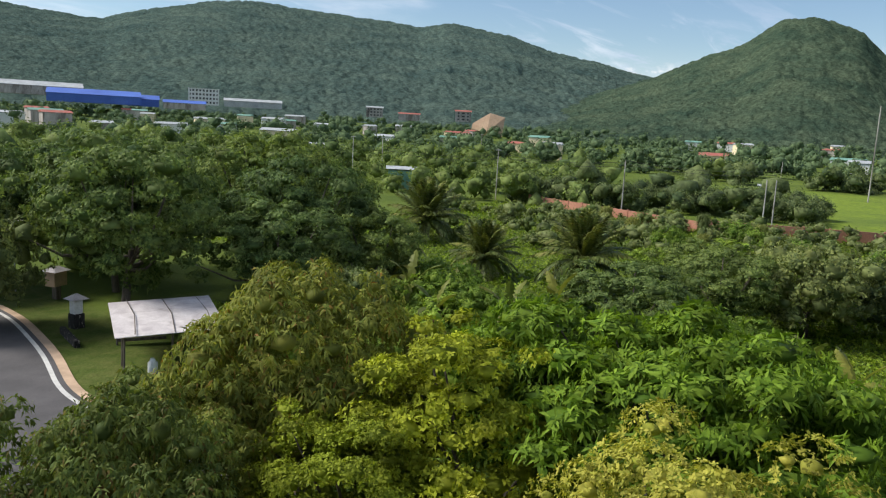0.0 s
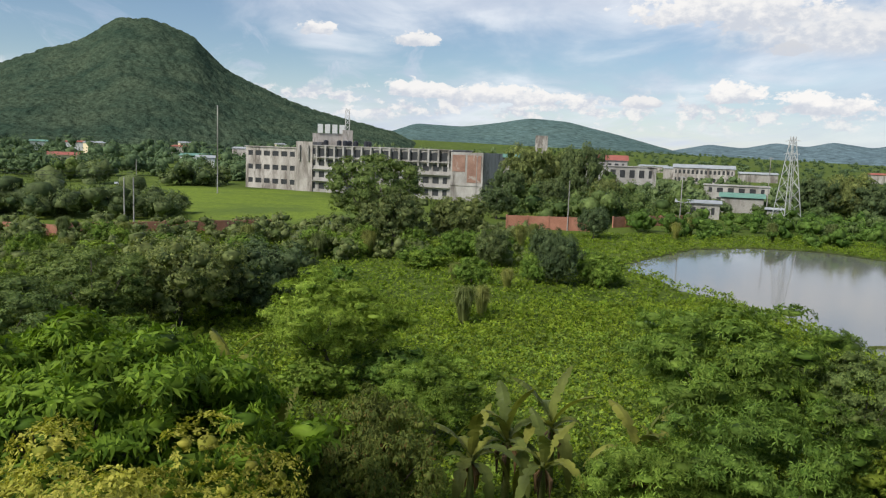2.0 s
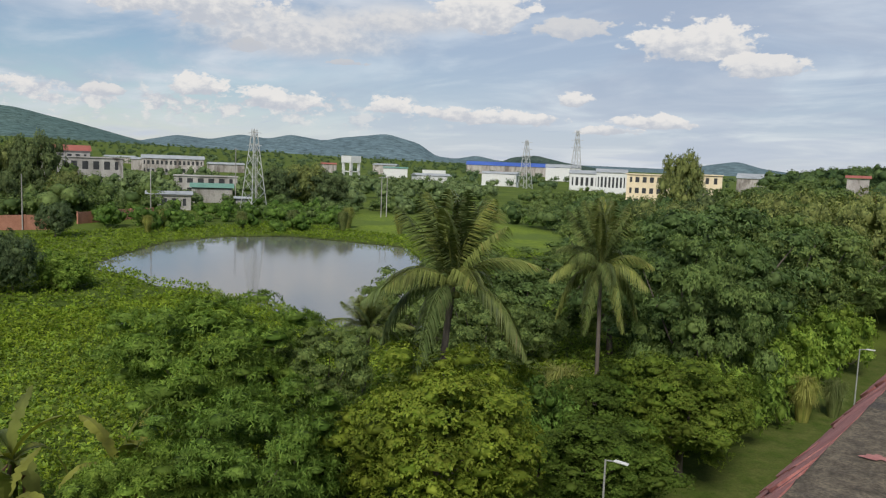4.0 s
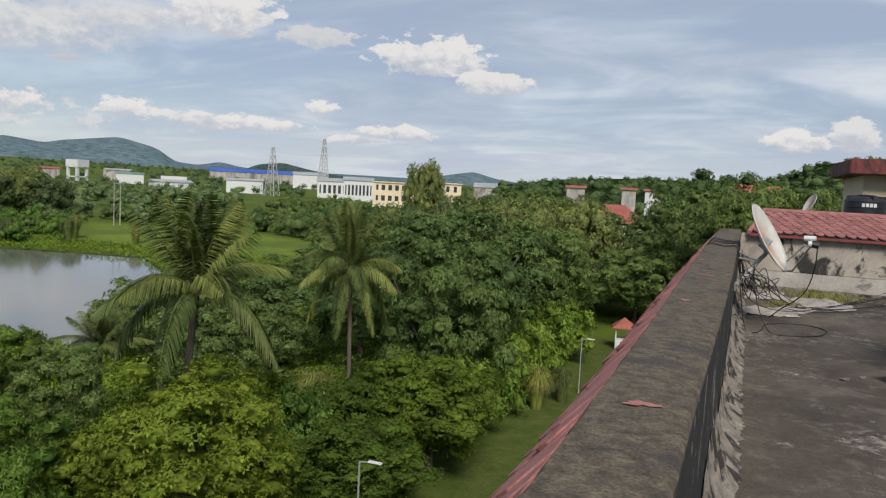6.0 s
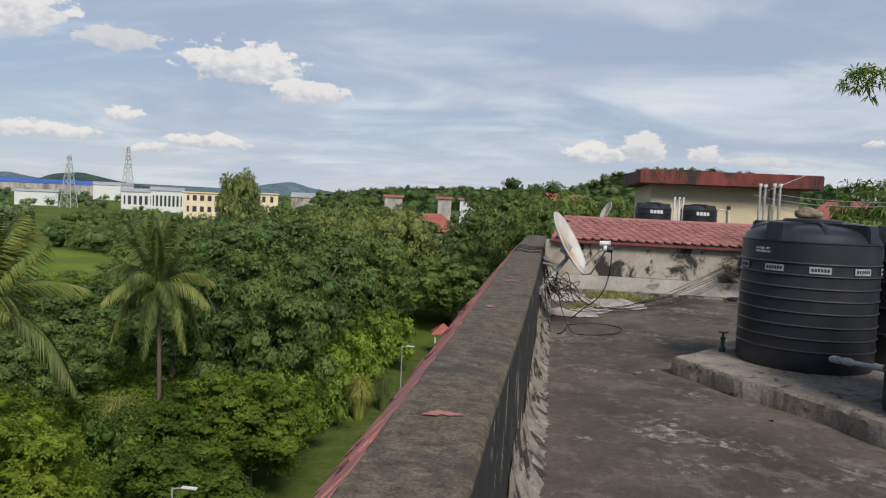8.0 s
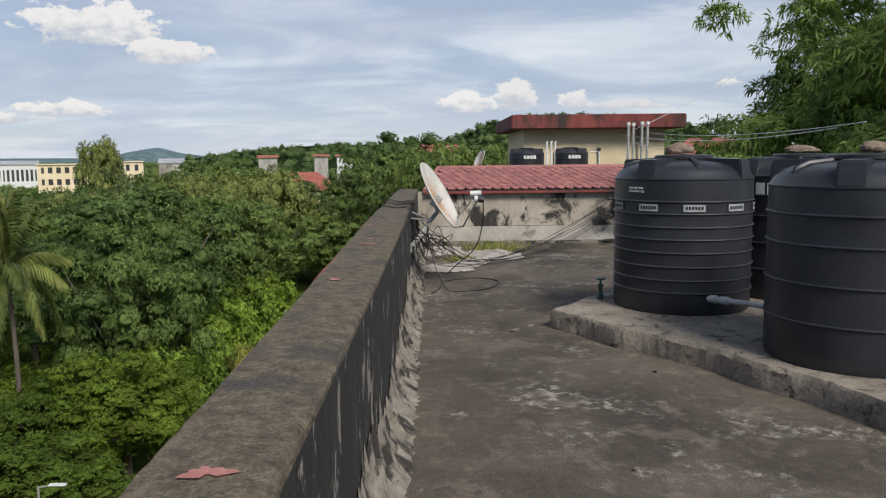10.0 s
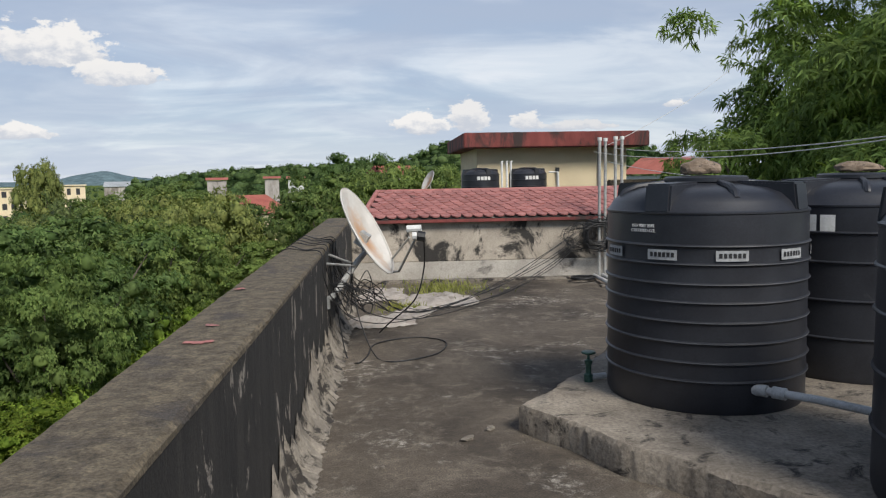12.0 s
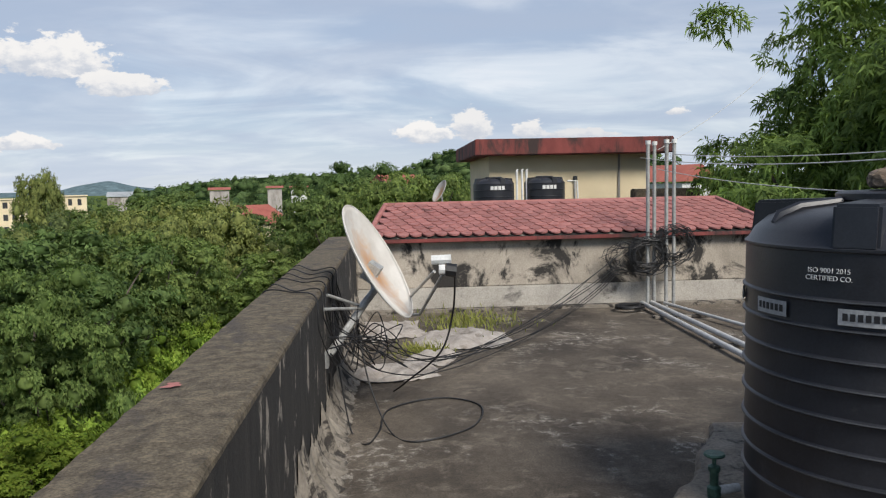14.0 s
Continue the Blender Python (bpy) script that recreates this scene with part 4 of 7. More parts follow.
wall_e = thing("wall_end", "stained grey plaster end wall with dark damp patches", "wall", kind="structure")
part("upper_wall", bent_wall(-0.004, X1, Y1, Y1 + 0.14, 0.30, 0.95, M["end_wall"], "upper_wall"), wall_e)
part("wall_foot", bent_wall(-0.003, X1, Y1 - 0.035, Y1 + 0.14, -0.2, 0.30, M["end_base"], "wall_foot"), wall_e, "pale plaster foot")
part("wall_step", bent_wall(0.1, X1, Y1 - 0.22, Y1 - 0.036, -0.1, 0.035, M["mortar"], "wall_step"), wall_e, "low mortar step")
thing("wall_right", "plain plastered parapet on the far side of the terrace", "parapet", kind="structure",
      mesh=bent_wall(X1, X1 + 0.3, Y0, Y1 + 0.14, -0.2, 1.0, M["end_wall"], "wall_right"))
thing("wall_back", "plain plastered parapet behind", "parapet", kind="structure",
      mesh=bent_wall(0.001, X1 - 0.001, Y0, Y0 + 0.3, -0.2, 1.0, M["end_wall"], "wall_back"))

# ---- red tiled roof beyond the end wall ----
RIDGE_Y, RIDGE_Z, EAVE_Z, EAVE_Y = 13.35, 1.36, 0.965, 11.72
red = thing("tiled_roof", "red roof of scalloped fish-scale tiles, dark in the joints", "roof", kind="structure")
bed = Geo()
bed.add([(0.14, EAVE_Y, EAVE_Z), (5.75, EAVE_Y, EAVE_Z), (5.48, RIDGE_Y, RIDGE_Z), (0.40, RIDGE_Y, RIDGE_Z),
         (0.14, EAVE_Y, EAVE_Z - 0.05), (5.75, EAVE_Y, EAVE_Z - 0.05), (5.48, RIDGE_Y + 0.1, EAVE_Z - 0.05), (0.40, RIDGE_Y + 0.1, EAVE_Z - 0.05)],
        [(0, 1, 2, 3), (4, 7, 6, 5), (0, 4, 5, 1), (1, 5, 6, 2), (2, 6, 7, 3), (3, 7, 4, 0)])
part("roof_bed", bed.mesh("roof_bed", M["soot"]), red, "dark bed under the tiles")
part("ridge_cap", Geo().tube([(0.38, RIDGE_Y, RIDGE_Z + 0.0), (5.50, RIDGE_Y, RIDGE_Z + 0.0)], 0.045, 8).mesh("ridge_cap", M["tile"], smooth=True), red)
part("hip_cap", Geo().tube([(0.13, EAVE_Y, EAVE_Z + 0.01), (0.39, RIDGE_Y, RIDGE_Z + 0.01)], 0.04, 8).mesh("hip_cap", M["tile"], smooth=True), red)
part("hip_cap", Geo().tube([(5.76, EAVE_Y, EAVE_Z + 0.01), (5.49, RIDGE_Y, RIDGE_Z + 0.01)], 0.04, 8).mesh("hip_cap", M["tile"], smooth=True), red)
part("eave_board", Geo().box(0.13, 5.76, EAVE_Y - 0.05, EAVE_Y - 0.005, EAVE_Z - 0.055, EAVE_Z - 0.005).mesh("eave_board", M["red_slab"], 0.006), red)


def tile_mesh(w, l, thick=0.020):
    """One tile with a rounded lower edge, lying along -y."""
    out = [(-w / 2, 0.0), (-w / 2, -l * 0.55)] + [(-w / 2 * math.cos(a), -l * 0.55 - l * 0.45 * math.sin(a)) for a in np.linspace(0.35, math.pi - 0.35, 6)] + [(w / 2, -l * 0.55), (w / 2, 0.0)]
    n = len(out)
    v = [(x, y, thick) for x, y in out] + [(x, y, 0.0) for x, y in out]
    f = [tuple(range(n))] + [(i, i + n, (i + 1) % n + n, (i + 1) % n) for i in range(n)]
    return Geo().add(v, f).mesh("tile", M["tile"])


# ---- things on the terrace ----
pl = [(1.39, 4.52), (1.93, 5.25), (2.4, 6.1), (5.4, 6.1), (5.4, 0.2), (3.35, 0.2), (2.85, 1.85), (2.28, 3.15), (1.80, 3.80)]
pg = Geo()
n = len(pl)
pc = np.array(pl)
cent = pc.mean(0)
edge_pts = []
for i in range(n):
    a, b = pc[i], pc[(i + 1) % n]
    for k in range(28):
        p = a + (b - a) * k / 28
        edge_pts.append(p + rng.normal(size=2) * 0.0025 + 0.018 * np.array([math.sin(9 * p[1] + 5 * p[0]), math.sin(8 * p[0] - 6 * p[1])]))
m_ = len(edge_pts)
out_pts = [p + (p - cent) / np.linalg.norm(p - cent) * (0.030 + 0.004 * rng.random()) for p in edge_pts]
v = [(*p, 0.0) for p in out_pts] + [(*(p + rng.normal(size=2) * 0.002), 0.148 + rng.normal() * 0.007) for p in out_pts] + [(*p, 0.175) for p in edge_pts]
f = [(i, (i + 1) % m_, m_ + (i + 1) % m_, m_ + i) for i in range(m_)] + [(m_ + i, m_ + (i + 1) % m_, 2 * m_ + (i + 1) % m_, 2 * m_ + i) for i in range(m_)]
f += [tuple(2 * m_ + i for i in range(m_))]
thing("plinth", "low cracked concrete plinth under the water tanks", "plinth", kind="structure", mesh=pg.add(v, f).mesh("plinth", M["plinth"], smooth=True))


def tank_body(R, rings):
    prof = [(R * 0.97, 0.0), (R * 0.985, 0.03)]
    for z in rings:
        prof += [(R * 0.983, z - 0.030), (R * 0.986, z - 0.010), (R * 1.003, z - 0.005), (R * 1.003, z + 0.004), (R * 0.988, z + 0.010)]
    prof += [(R * 0.985, 1.190), (R * 0.995, 1.196), (R * 0.995, 1.206), (R * 0.972, 1.216), (R * 0.93, 1.262), (R * 0.84, 1.312), (R * 0.70, 1.343), (R * 0.45, 1.364), (R * 0.40, 1.375)]
    return Geo().lathe(prof, 72).mesh("tank_body", M["tank"], smooth=True)


def text_mesh(words, size, material, thick=0.0015):
    cu = bpy.data.curves.new("writing", "FONT")
    cu.body, cu.size, cu.align_x, cu.align_y, cu.extrude = words, size, "CENTER", "CENTER", thick
    tmp = bpy.data.objects.new("writing", cu)
    scene.collection.objects.link(tmp)
    me = bpy.data.meshes.new_from_object(tmp.evaluated_get(bpy.context.evaluated_depsgraph_get()))
    bpy.data.objects.remove(tmp)
    me.materials.clear()
    me.materials.append(material)
    return me


def on_tank(R, turn, z):
    """A place on the tank's side, facing out; x runs along it, y up."""
    a = radians(turn)
    return pose(R * math.sin(a), -R * math.cos(a), z, 90, 0, turn)


def curved_plate(R, half, z0, z1, material, name):
    k = 8
    a = np.radians(np.linspace(-half, half, k))
    v = np.stack([np.stack([R * np.sin(a), -R * np.cos(a), np.full(k, z)], 1) for z in (z0, z1)], 0)
    return grid_mesh(name, v, material)


def water_tank(label, at, R, rings, turn, labels=True, big=False):
    ob = thing("water_tank", label, "water tank", at, "water tanks on the terrace")
    part("tank_body", tank_body(R, rings), ob)
    for z in rings:
        ring = [(R * 1.0 * math.cos(a), R * 1.0 * math.sin(a), z) for a in np.linspace(0, 2 * math.pi, 73)]
        part("rib", Geo().tube(ring, 0.0045, 5, False).mesh("rib", M["tank_rib"] if labels else M["tank"], smooth=True), ob)
    lug = Geo()
    lug.add([(-0.085, -R * 0.90, 1.19), (0.085, -R * 0.90, 1.19), (0.085, -R * 0.99, 1.20), (-0.085, -R * 0.99, 1.20),
             (-0.085, -R * 0.36, 1.385), (0.085, -R * 0.36, 1.385), (0.085, -R * 0.955, 1.375), (-0.085, -R * 0.955, 1.375)],
            [(0, 3, 2, 1), (4, 5, 6, 7), (0, 1, 5, 4), (2, 3, 7, 6), (0, 4, 7, 3), (1, 2, 6, 5)])
    lug_mesh = lug.mesh("shoulder_lug", M["tank"], 0.012, True)
    for k in range(4):
        part("shoulder_lug", lug_mesh, ob, at=pose(0, 0, 0, 0, 0, turn + 90 * k))
    rib_mesh = Geo().tube([(0, -R * 0.42, 1.372), (0, -R * 0.70, 1.352), (0, -R * 0.83, 1.318), (0, -R * 0.86, 1.285)], [0.022, 0.024, 0.026, 0.022], 8).mesh("shoulder_rib", M["tank"], smooth=True)
    for k in range(4):
        part("shoulder_rib", rib_mesh, ob, at=pose(0, 0, 0, 0, 0, turn + 45 + 90 * k))
    lid = Geo().lathe([(0.24, 1.375), (0.265, 1.38), (0.265, 1.405), (0.25, 1.415), (0.1, 1.42), (0.02, 1.422)], 40)
    part("lid", lid.mesh("lid", M["tank"], smooth=True), ob)
    if labels:
        for k, a in enumerate((-118, -81.5, -45, -8.5, 28, 64, 101)):
            p = part("label_plate", curved_plate(R * 1.004, 8.4, 0.922, 0.984, M["plate"], "label_plate"), ob, "grey printed maker's plate", pose(0, 0, 0, 0, 0, a))
            for j in range(6):
                part("print_bar", curved_plate(R * 1.007, 0.85, 0.940, 0.968, M["ink"], "print_bar"), p, at=pose(0, 0, 0, 0, 0, -6.0 + 2.4 * j))
        for j, words in enumerate(("ISO 9001 2015", "CERTIFIED CO.")):
            part("writing", text_mesh(words, 0.027, M["white"]), ob, "white stencilled words", on_tank(R * 0.995, -57, 1.122 - 0.029 * j))
    if big:
        for k in range(4):
            part("print_bar", curved_plate(R * 0.992, 4.2, 1.02, 1.14, M["white"], "print_bar"), ob, "worn white stencil mark", pose(0, 0, 0, 0, 0, big + 10.5 * k))
    return ob


RINGS = [0.199, 0.311, 0.430, 0.554, 0.672, 0.782, 0.899, 1.008]
TANK_Z = 0.176
tk = water_tank("black ribbed plastic water tank with grey maker's plates", pose(2.64, 4.76, TANK_Z), 0.635, RINGS, -49, True, 0)
water_tank("black plastic water tank with broad ribs and a paint streak", pose(3.28, 2.77, TANK_Z), 0.64, [0.30, 0.56, 0.82, 1.02], -38, False, 0)
water_tank("black water tank with worn white stencil marks, behind the others", pose(3.99, 5.27, TANK_Z), 0.66, [0.30, 0.56, 0.82, 1.02], 20, False, -78)


def rock(size, label, at, seed):
    bm = bmesh.new()
    bmesh.ops.create_icosphere(bm, subdivisions=3, radius=1)
    for w_ in bm.verts:
        k = 1 + 0.28 * noise.noise(w_.co * 1.3 + Vector((seed, 0, 0))) + 0.08 * noise.noise(w_.co * 5 + Vector((0, seed, 0)))
        w_.co = Vector((w_.co.x * size[0], w_.co.y * size[1], max(w_.co.z, -0.6) * size[2])) * k
    me = bpy.data.meshes.new("rock")
    bm.to_mesh(me)
    bm.free()
    me.materials.append(M["rock"])
    return thing("rock", label, "rock", at, mesh=me)


rock((0.14, 0.10, 0.06), "brown rock weighing down the tank lid", pose(2.58, 4.70, TANK_Z + 1.42 + 0.045, 0, 0, 10), 1.0)
rock((0.15, 0.08, 0.045), "flat brown stone on the lid of a tank", pose(3.30, 2.74, TANK_Z + 1.42 + 0.035, 0, 0, 40), 4.0)
rock((0.16, 0.09, 0.045), "flat brown stone on the lid of the tank behind", pose(3.97, 5.22, TANK_Z + 1.42 + 0.035, 0, 0, -20), 6.0)
for x, y, s in ((1.02, 4.42, 0.045), (1.18, 4.60, 0.035), (1.9, 3.0, 0.02), (0.8, 2.4, 0.018), (1.3, 1.2, 0.02), (0.5, 4.0, 0.016)):
    g = Geo()
    k = 7
    v = [(s * (1 + 0.3 * rng.normal()) * math.cos(6.28 * i / k), s * 0.7 * (1 + 0.3 * rng.normal()) * math.sin(6.28 * i / k), z) for z in (0.0, 0.014) for i in range(k)]
    g.add(v, [tuple(range(k))[::-1], tuple(range(k, 2 * k))] + [(i, (i + 1) % k, (i + 1) % k + k, i + k) for i in range(k)])
    thing("mortar_flake", "broken pale flake of mortar lying on the terrace", "flake", pose(x, y, 0.002, 0, 0, 50 * x), "flakes on the terrace", mesh=g.mesh("mortar_flake", M["mortar"]))


def valve(at, label):
    ob = thing("gate_valve", label, "valve", at)
    part("valve_body", Geo().lathe([(0.03, 0.0), (0.032, 0.05), (0.02, 0.06), (0.02, 0.12), (0.028, 0.13), (0.028, 0.15), (0.01, 0.16), (0.01, 0.2)], 14).mesh("valve_body", M["brass"], smooth=True), ob)
    w = Geo().lathe([(0.012, 0.195), (0.045, 0.198), (0.05, 0.205), (0.045, 0.213), (0.012, 0.213)], 16)
    part("handwheel", w.mesh("handwheel", M["brass"], smooth=True), ob)
    part("pipe_stub", Geo().tube([(0, 0, 0.03), (0.13, 0.03, 0.03)], 0.022, 10).mesh("pipe_stub", M["pvc"], smooth=True), ob)
    return ob


valve(pose(1.93, 5.02, TANK_Z), "green gate valve at the foot of a tank")
valve(pose(2.78, 3.05, TANK_Z, 0, 0, -30), "green gate valve on the connecting pipe")
pipe = thing("connecting_pipe", "grey plastic pipe joining two tanks", "pipe")
part("pipe_run", Geo().tube([(2.72, 4.14, 0.33), (2.95, 3.90, 0.33), (3.25, 3.45, 0.33)], 0.024, 12).mesh("pipe_run", M["pvc"], smooth=True), pipe)
for p, q in (((2.70, 4.16, 0.33), (2.755, 4.10, 0.33)), ((2.78, 4.08, 0.33), (2.83, 4.025, 0.33))):
    part("pipe_collar", Geo().tube([p, q], 0.036, 12).mesh("pipe_collar", M["pvc"], smooth=True), pipe)


# satellite dish on a wall bracket
def satellite_dish(label, at, w, h, deep):
    """A shallow offset dish; it faces -y of its own frame."""
    ob = thing("satellite_dish", label, "satellite dish", at)
    rr, aa = np.linspace(0.02, 1, 12)[:, None], np.linspace(0, 2 * math.pi, 49)[None, :-1]
    front = np.stack([rr * np.cos(aa) * w / 2, deep * (1 - rr ** 2) + 0 * aa, rr * np.sin(aa) * h / 2], -1)
    both = np.concatenate([front, (front + [0, 0.012, 0])[::-1]], 0)
    part("bowl", grid_mesh("bowl", both, M["dish"], wrap=True), ob, "white enamel bowl streaked with rust")
    ring = [(w / 2 * math.cos(a), 0.004, h / 2 * math.sin(a)) for a in np.linspace(0, 2 * math.pi, 49)]
    part("rim", Geo().tube(ring, 0.007, 6, False).mesh("rim", M["dish"], smooth=True), ob)
    return ob


def frame_of(center, facing, up=(0, 0, 1)):
    """A frame whose -y looks along facing."""
    y = -Vector(facing).normalized()
    x = y.cross(Vector(up)).normalized()
    z = x.cross(y)
    return Matrix.Translation(center) @ Matrix((x, y, z)).transposed().to_4x4()


DISH_AT, DISH_WAY = Vector((0.37, 7.2, 1.12)), Vector((0.84, -0.22, 0.48))
dish = satellite_dish("large white satellite dish streaked with rust, bracketed to the parapet", frame_of(DISH_AT, DISH_WAY), 0.80, 0.92, 0.085)
to_dish = dish.matrix_world.inverted()


def world_tube(name, pts, r, material, label="", n=8):
    return part(name, Geo().tube([to_dish @ Vector(p) for p in pts], r, n).mesh(name, material, smooth=True), dish, label)


LNB = Vector((0.82, 6.80, 1.10))
low = DISH_AT + Vector((0.235, -0.02, -0.40))
world_tube("mast", [(0.02, 6.85, 0.52), (0.10, 6.90, 0.62), (0.27, 7.10, 0.84), (0.33, 7.22, 0.90), (0.335, 7.26, 1.10)], 0.028, M["steel"])
world_tube("stay", [(0.02, 6.55, 0.88), (0.25, 7.05, 0.80)], 0.011, M["steel"])
world_tube("stay", [(0.02, 6.85, 0.93), (0.24, 7.08, 0.81)], 0.011, M["steel"])
world_tube("wall_plate", [(-0.004, 6.80, 0.50), (0.02, 6.80, 0.50)], 0.075, M["steel"], n=4)
world_tube("mount_plate", [DISH_AT + Vector((-0.09, 0.06, -0.14)), DISH_AT + Vector((-0.02, 0.03, -0.03))], 0.07, M["steel"], n=4)
world_tube("feed_arm", [low + Vector((-0.06, 0.10, -0.02)), low + Vector((0.05, 0.02, 0.0)), LNB + Vector((-0.02, 0, -0.05))], 0.012, M["steel"])
world_tube("feed_arm", [low + Vector((-0.02, 0.30, 0.08)), LNB + Vector((-0.07, 0.05, -0.03))], 0.011, M["steel"])
world_tube("feed_horn", [LNB + Vector((-0.09, 0.02, 0.05)), LNB + Vector((0.04, -0.0, 0.055))], 0.032, M["white"], "white feed horn")
world_tube("feed_horn", [LNB + Vector((-0.045, -0.04, -0.01)), LNB + Vector((-0.005, -0.04, -0.01))], 0.034, M["white"], "white feed horn")
world_tube("feed_box", [LNB + Vector((0.0, -0.04, -0.01)), LNB + Vector((0.07, -0.04, -0.02))], 0.045, M["rubber"], "black feed box")

# cables over the parapet, round the dish and to the wall
def cable(label, pts, r=0.005, sub=10, category="cable", group="loose black cables"):
    p = np.array(pts, float)
    u = np.linspace(0, len(p) - 1, (len(p) - 1) * sub + 1)
    out = []
    for t in u:
        i = min(int(t), len(p) - 2)
        f = t - i
        a, b, c, d = p[max(i - 1, 0)], p[i], p[i + 1], p[min(i + 2, len(p) - 1)]
        out.append(0.5 * (2 * b + (c - a) * f + (2 * a - 5 * b + 4 * c - d) * f ** 2 + (3 * b - a - 3 * c + d) * f ** 3))
    return thing("cable", label, category, group=group, mesh=Geo().tube(out, r, 6).mesh("cable", M["rubber"], smooth=True))


cable("black cable hanging from the dish's feed to the floor", [LNB + Vector((0.06, -0.04, -0.05)), (0.89, 7.1, 0.75), (0.80, 7.15, 0.45), (0.55, 7.3, 0.2), (0.45, 7.6, 0.05)], 0.007)
cable("black cable looped on the terrace floor", [(0.03, 6.75, 0.85), (0.08, 6.9, 0.4), (0.16, 6.75, 0.012), (0.27, 6.48, 0.01), (0.35, 6.75, 0.012), (0.42, 7.25, 0.012), (0.8, 7.5, 0.012), (1.09, 7.26, 0.01), (0.98, 6.75, 0.01), (0.6, 6.49, 0.012), (0.42, 6.7, 0.02), (0.28, 6.95, 0.3), (0.2, 7.1, 0.7)], 0.006)
for k in range(7):
    a = rng.normal(size=6) * 0.12
    cable("black cable strung from the dish to the corner poles", [(0.05, 6.6 + a[0], 0.75 + a[1]), (0.35 + a[2], 7.0, 0.55 + a[3]), (0.9 + a[4], 8.3 + a[5], 0.12), (1.9, 9.6 + a[0], 0.05 + 0.03 * k), (2.9, 10.8 + a[2], 0.26 + 0.05 * k), (3.55, 11.55, 0.62 + 0.03 * k)], 0.0045)
for k in range(6):
    y = 6.2 + 0.32 * k
    a = rng.normal(size=8) * 0.1
    cable("thin black cable draped over the parapet", [(-0.42, y + 0.35 + a[0], 0.85), (-0.34, y + 0.3, 1.012), (-0.15, y + 0.12 + a[1], 1.012), (0.006, y, 1.008), (0.03, y + a[2], 0.8), (0.10 + abs(a[3]), y + 0.3 + a[4], 0.4 + a[5]), (0.22, 7.05 + a[6], 0.75 + a[7])], 0.0045)
for k in range(7):
    a = rng.normal(size=9) * 0.16
    cable("tangled black cable beside the dish bracket", [(0.08, 6.75 + a[0], 0.75 + a[1]), (0.22 + abs(a[2]), 7.2 + a[3], 0.3 + abs(a[4])), (0.28 + abs(a[5]), 7.6 + a[6], 0.55 + a[7]), (0.15, 7.9 + a[8], 0.4), (0.05, 7.3 + a[3], 0.85 + a[1] * 0.5)], 0.0045)

# sacks, rubble and weeds in the corner by the dish
def sack(label, at, lx_, ly_, seed):
    nx, ny = 26, 18
    u, v_ = np.meshgrid(np.linspace(-1, 1, nx), np.linspace(-1, 1, ny), indexing="ij")
    x, y = u * lx_ / 2 * (1 + 0.12 * np.sin(3 * v_ + seed)), v_ * ly_ / 2 * (1 + 0.15 * np.sin(2.3 * u + seed))
    z = 0.012 + 0.085 * np.clip(1 - u ** 4, 0, 1) * np.clip(1 - v_ ** 4, 0, 1) * (0.6 + 0.5 * fractal(x, y, 14, seed, 4))
    z = np.maximum(z + 0.012 * fractal(x, y, 45, seed + 1, 3), 0.004)
    thing("sack", label, "sack", at, "sacks by the dish", mesh=grid_mesh("sack", np.stack([x, y, z], -1), M["sack"]))


sack("crumpled dirty white sack lying on the terrace", pose(0.46, 8.35, 0, 0, 0, 20), 0.75, 0.55, 1)
sack("torn pale sack lying among weeds on the terrace", pose(1.20, 9.75, 0, 0, 0, -15), 0.95, 0.9, 2)
sack("small torn sack at the foot of the parapet", pose(0.85, 8.9, 0, 0, 0, 60), 0.5, 0.4, 3)
sack("heap of dirty cloth in the terrace corner", pose(0.45, 10.4, 0, 0, 0, 5), 0.7, 1.1, 4)


def weed(label, x, y, spread, count, tall, material):
    p = np.stack([x + rng.normal(size=count) * spread[0], y + rng.normal(size=count) * spread[1], np.full(count, -0.01)], 1)
    way = rng.normal(size=(count, 3)) * 0.5 + [0, 0, 1]
    thing("weed", label, "weeds", kind="stuff", mesh=quads("weed", leaf_quads(p, way, tall * rng.uniform(0.5, 1.2, count), tall * 0.09), material))


weed("tuft of green weeds growing on the terrace", 1.35, 10.75, (0.30, 0.35), 700, 0.13, M["leaf_reed"])
weed("small tuft of grass between the sacks", 0.74, 9.2, (0.13, 0.14), 420, 0.11, M["leaf_reed"])

# corner poles with coils of cable, pipes along the floor
for x, y, top in ((3.80, 11.52, 2.12), (3.90, 11.56, 2.11), (4.04, 11.5, 2.13), (4.14, 11.5, 2.13)):
    ob = thing("pole", "galvanised steel pole standing in the terrace corner", "pole", group="poles in the corner")
    part("tube", Geo().tube([(x, y, 0), (x + 0.005, y, top)], 0.024, 10).mesh("tube", M["steel"], smooth=True), ob)
    part("cap", Geo().tube([(x + 0.005, y, top), (x + 0.005, y, top + 0.05)], 0.034, 10).mesh("cap", M["white"], smooth=True), ob)


def coil(label, at, r, loops, messy, wire=0.006):
    pts = []
    for k in range(loops * 14):
        a = k / 14 * 2 * math.pi
        q = 1 + messy * math.sin(k * 0.37) + messy * 0.6 * rng.normal()
        pts.append((r * q * math.cos(a), messy * r * 0.8 * math.sin(k * 0.21) + messy * r * 0.25 * rng.normal(), r * q * math.sin(a) * (0.85 + 0.2 * math.sin(k * 0.05))))
    thing("cable_coil", label, "cable coil", at, "coils of cable", mesh=Geo().tube(pts, wire, 5).mesh("cable_coil", M["rubber"], smooth=True))


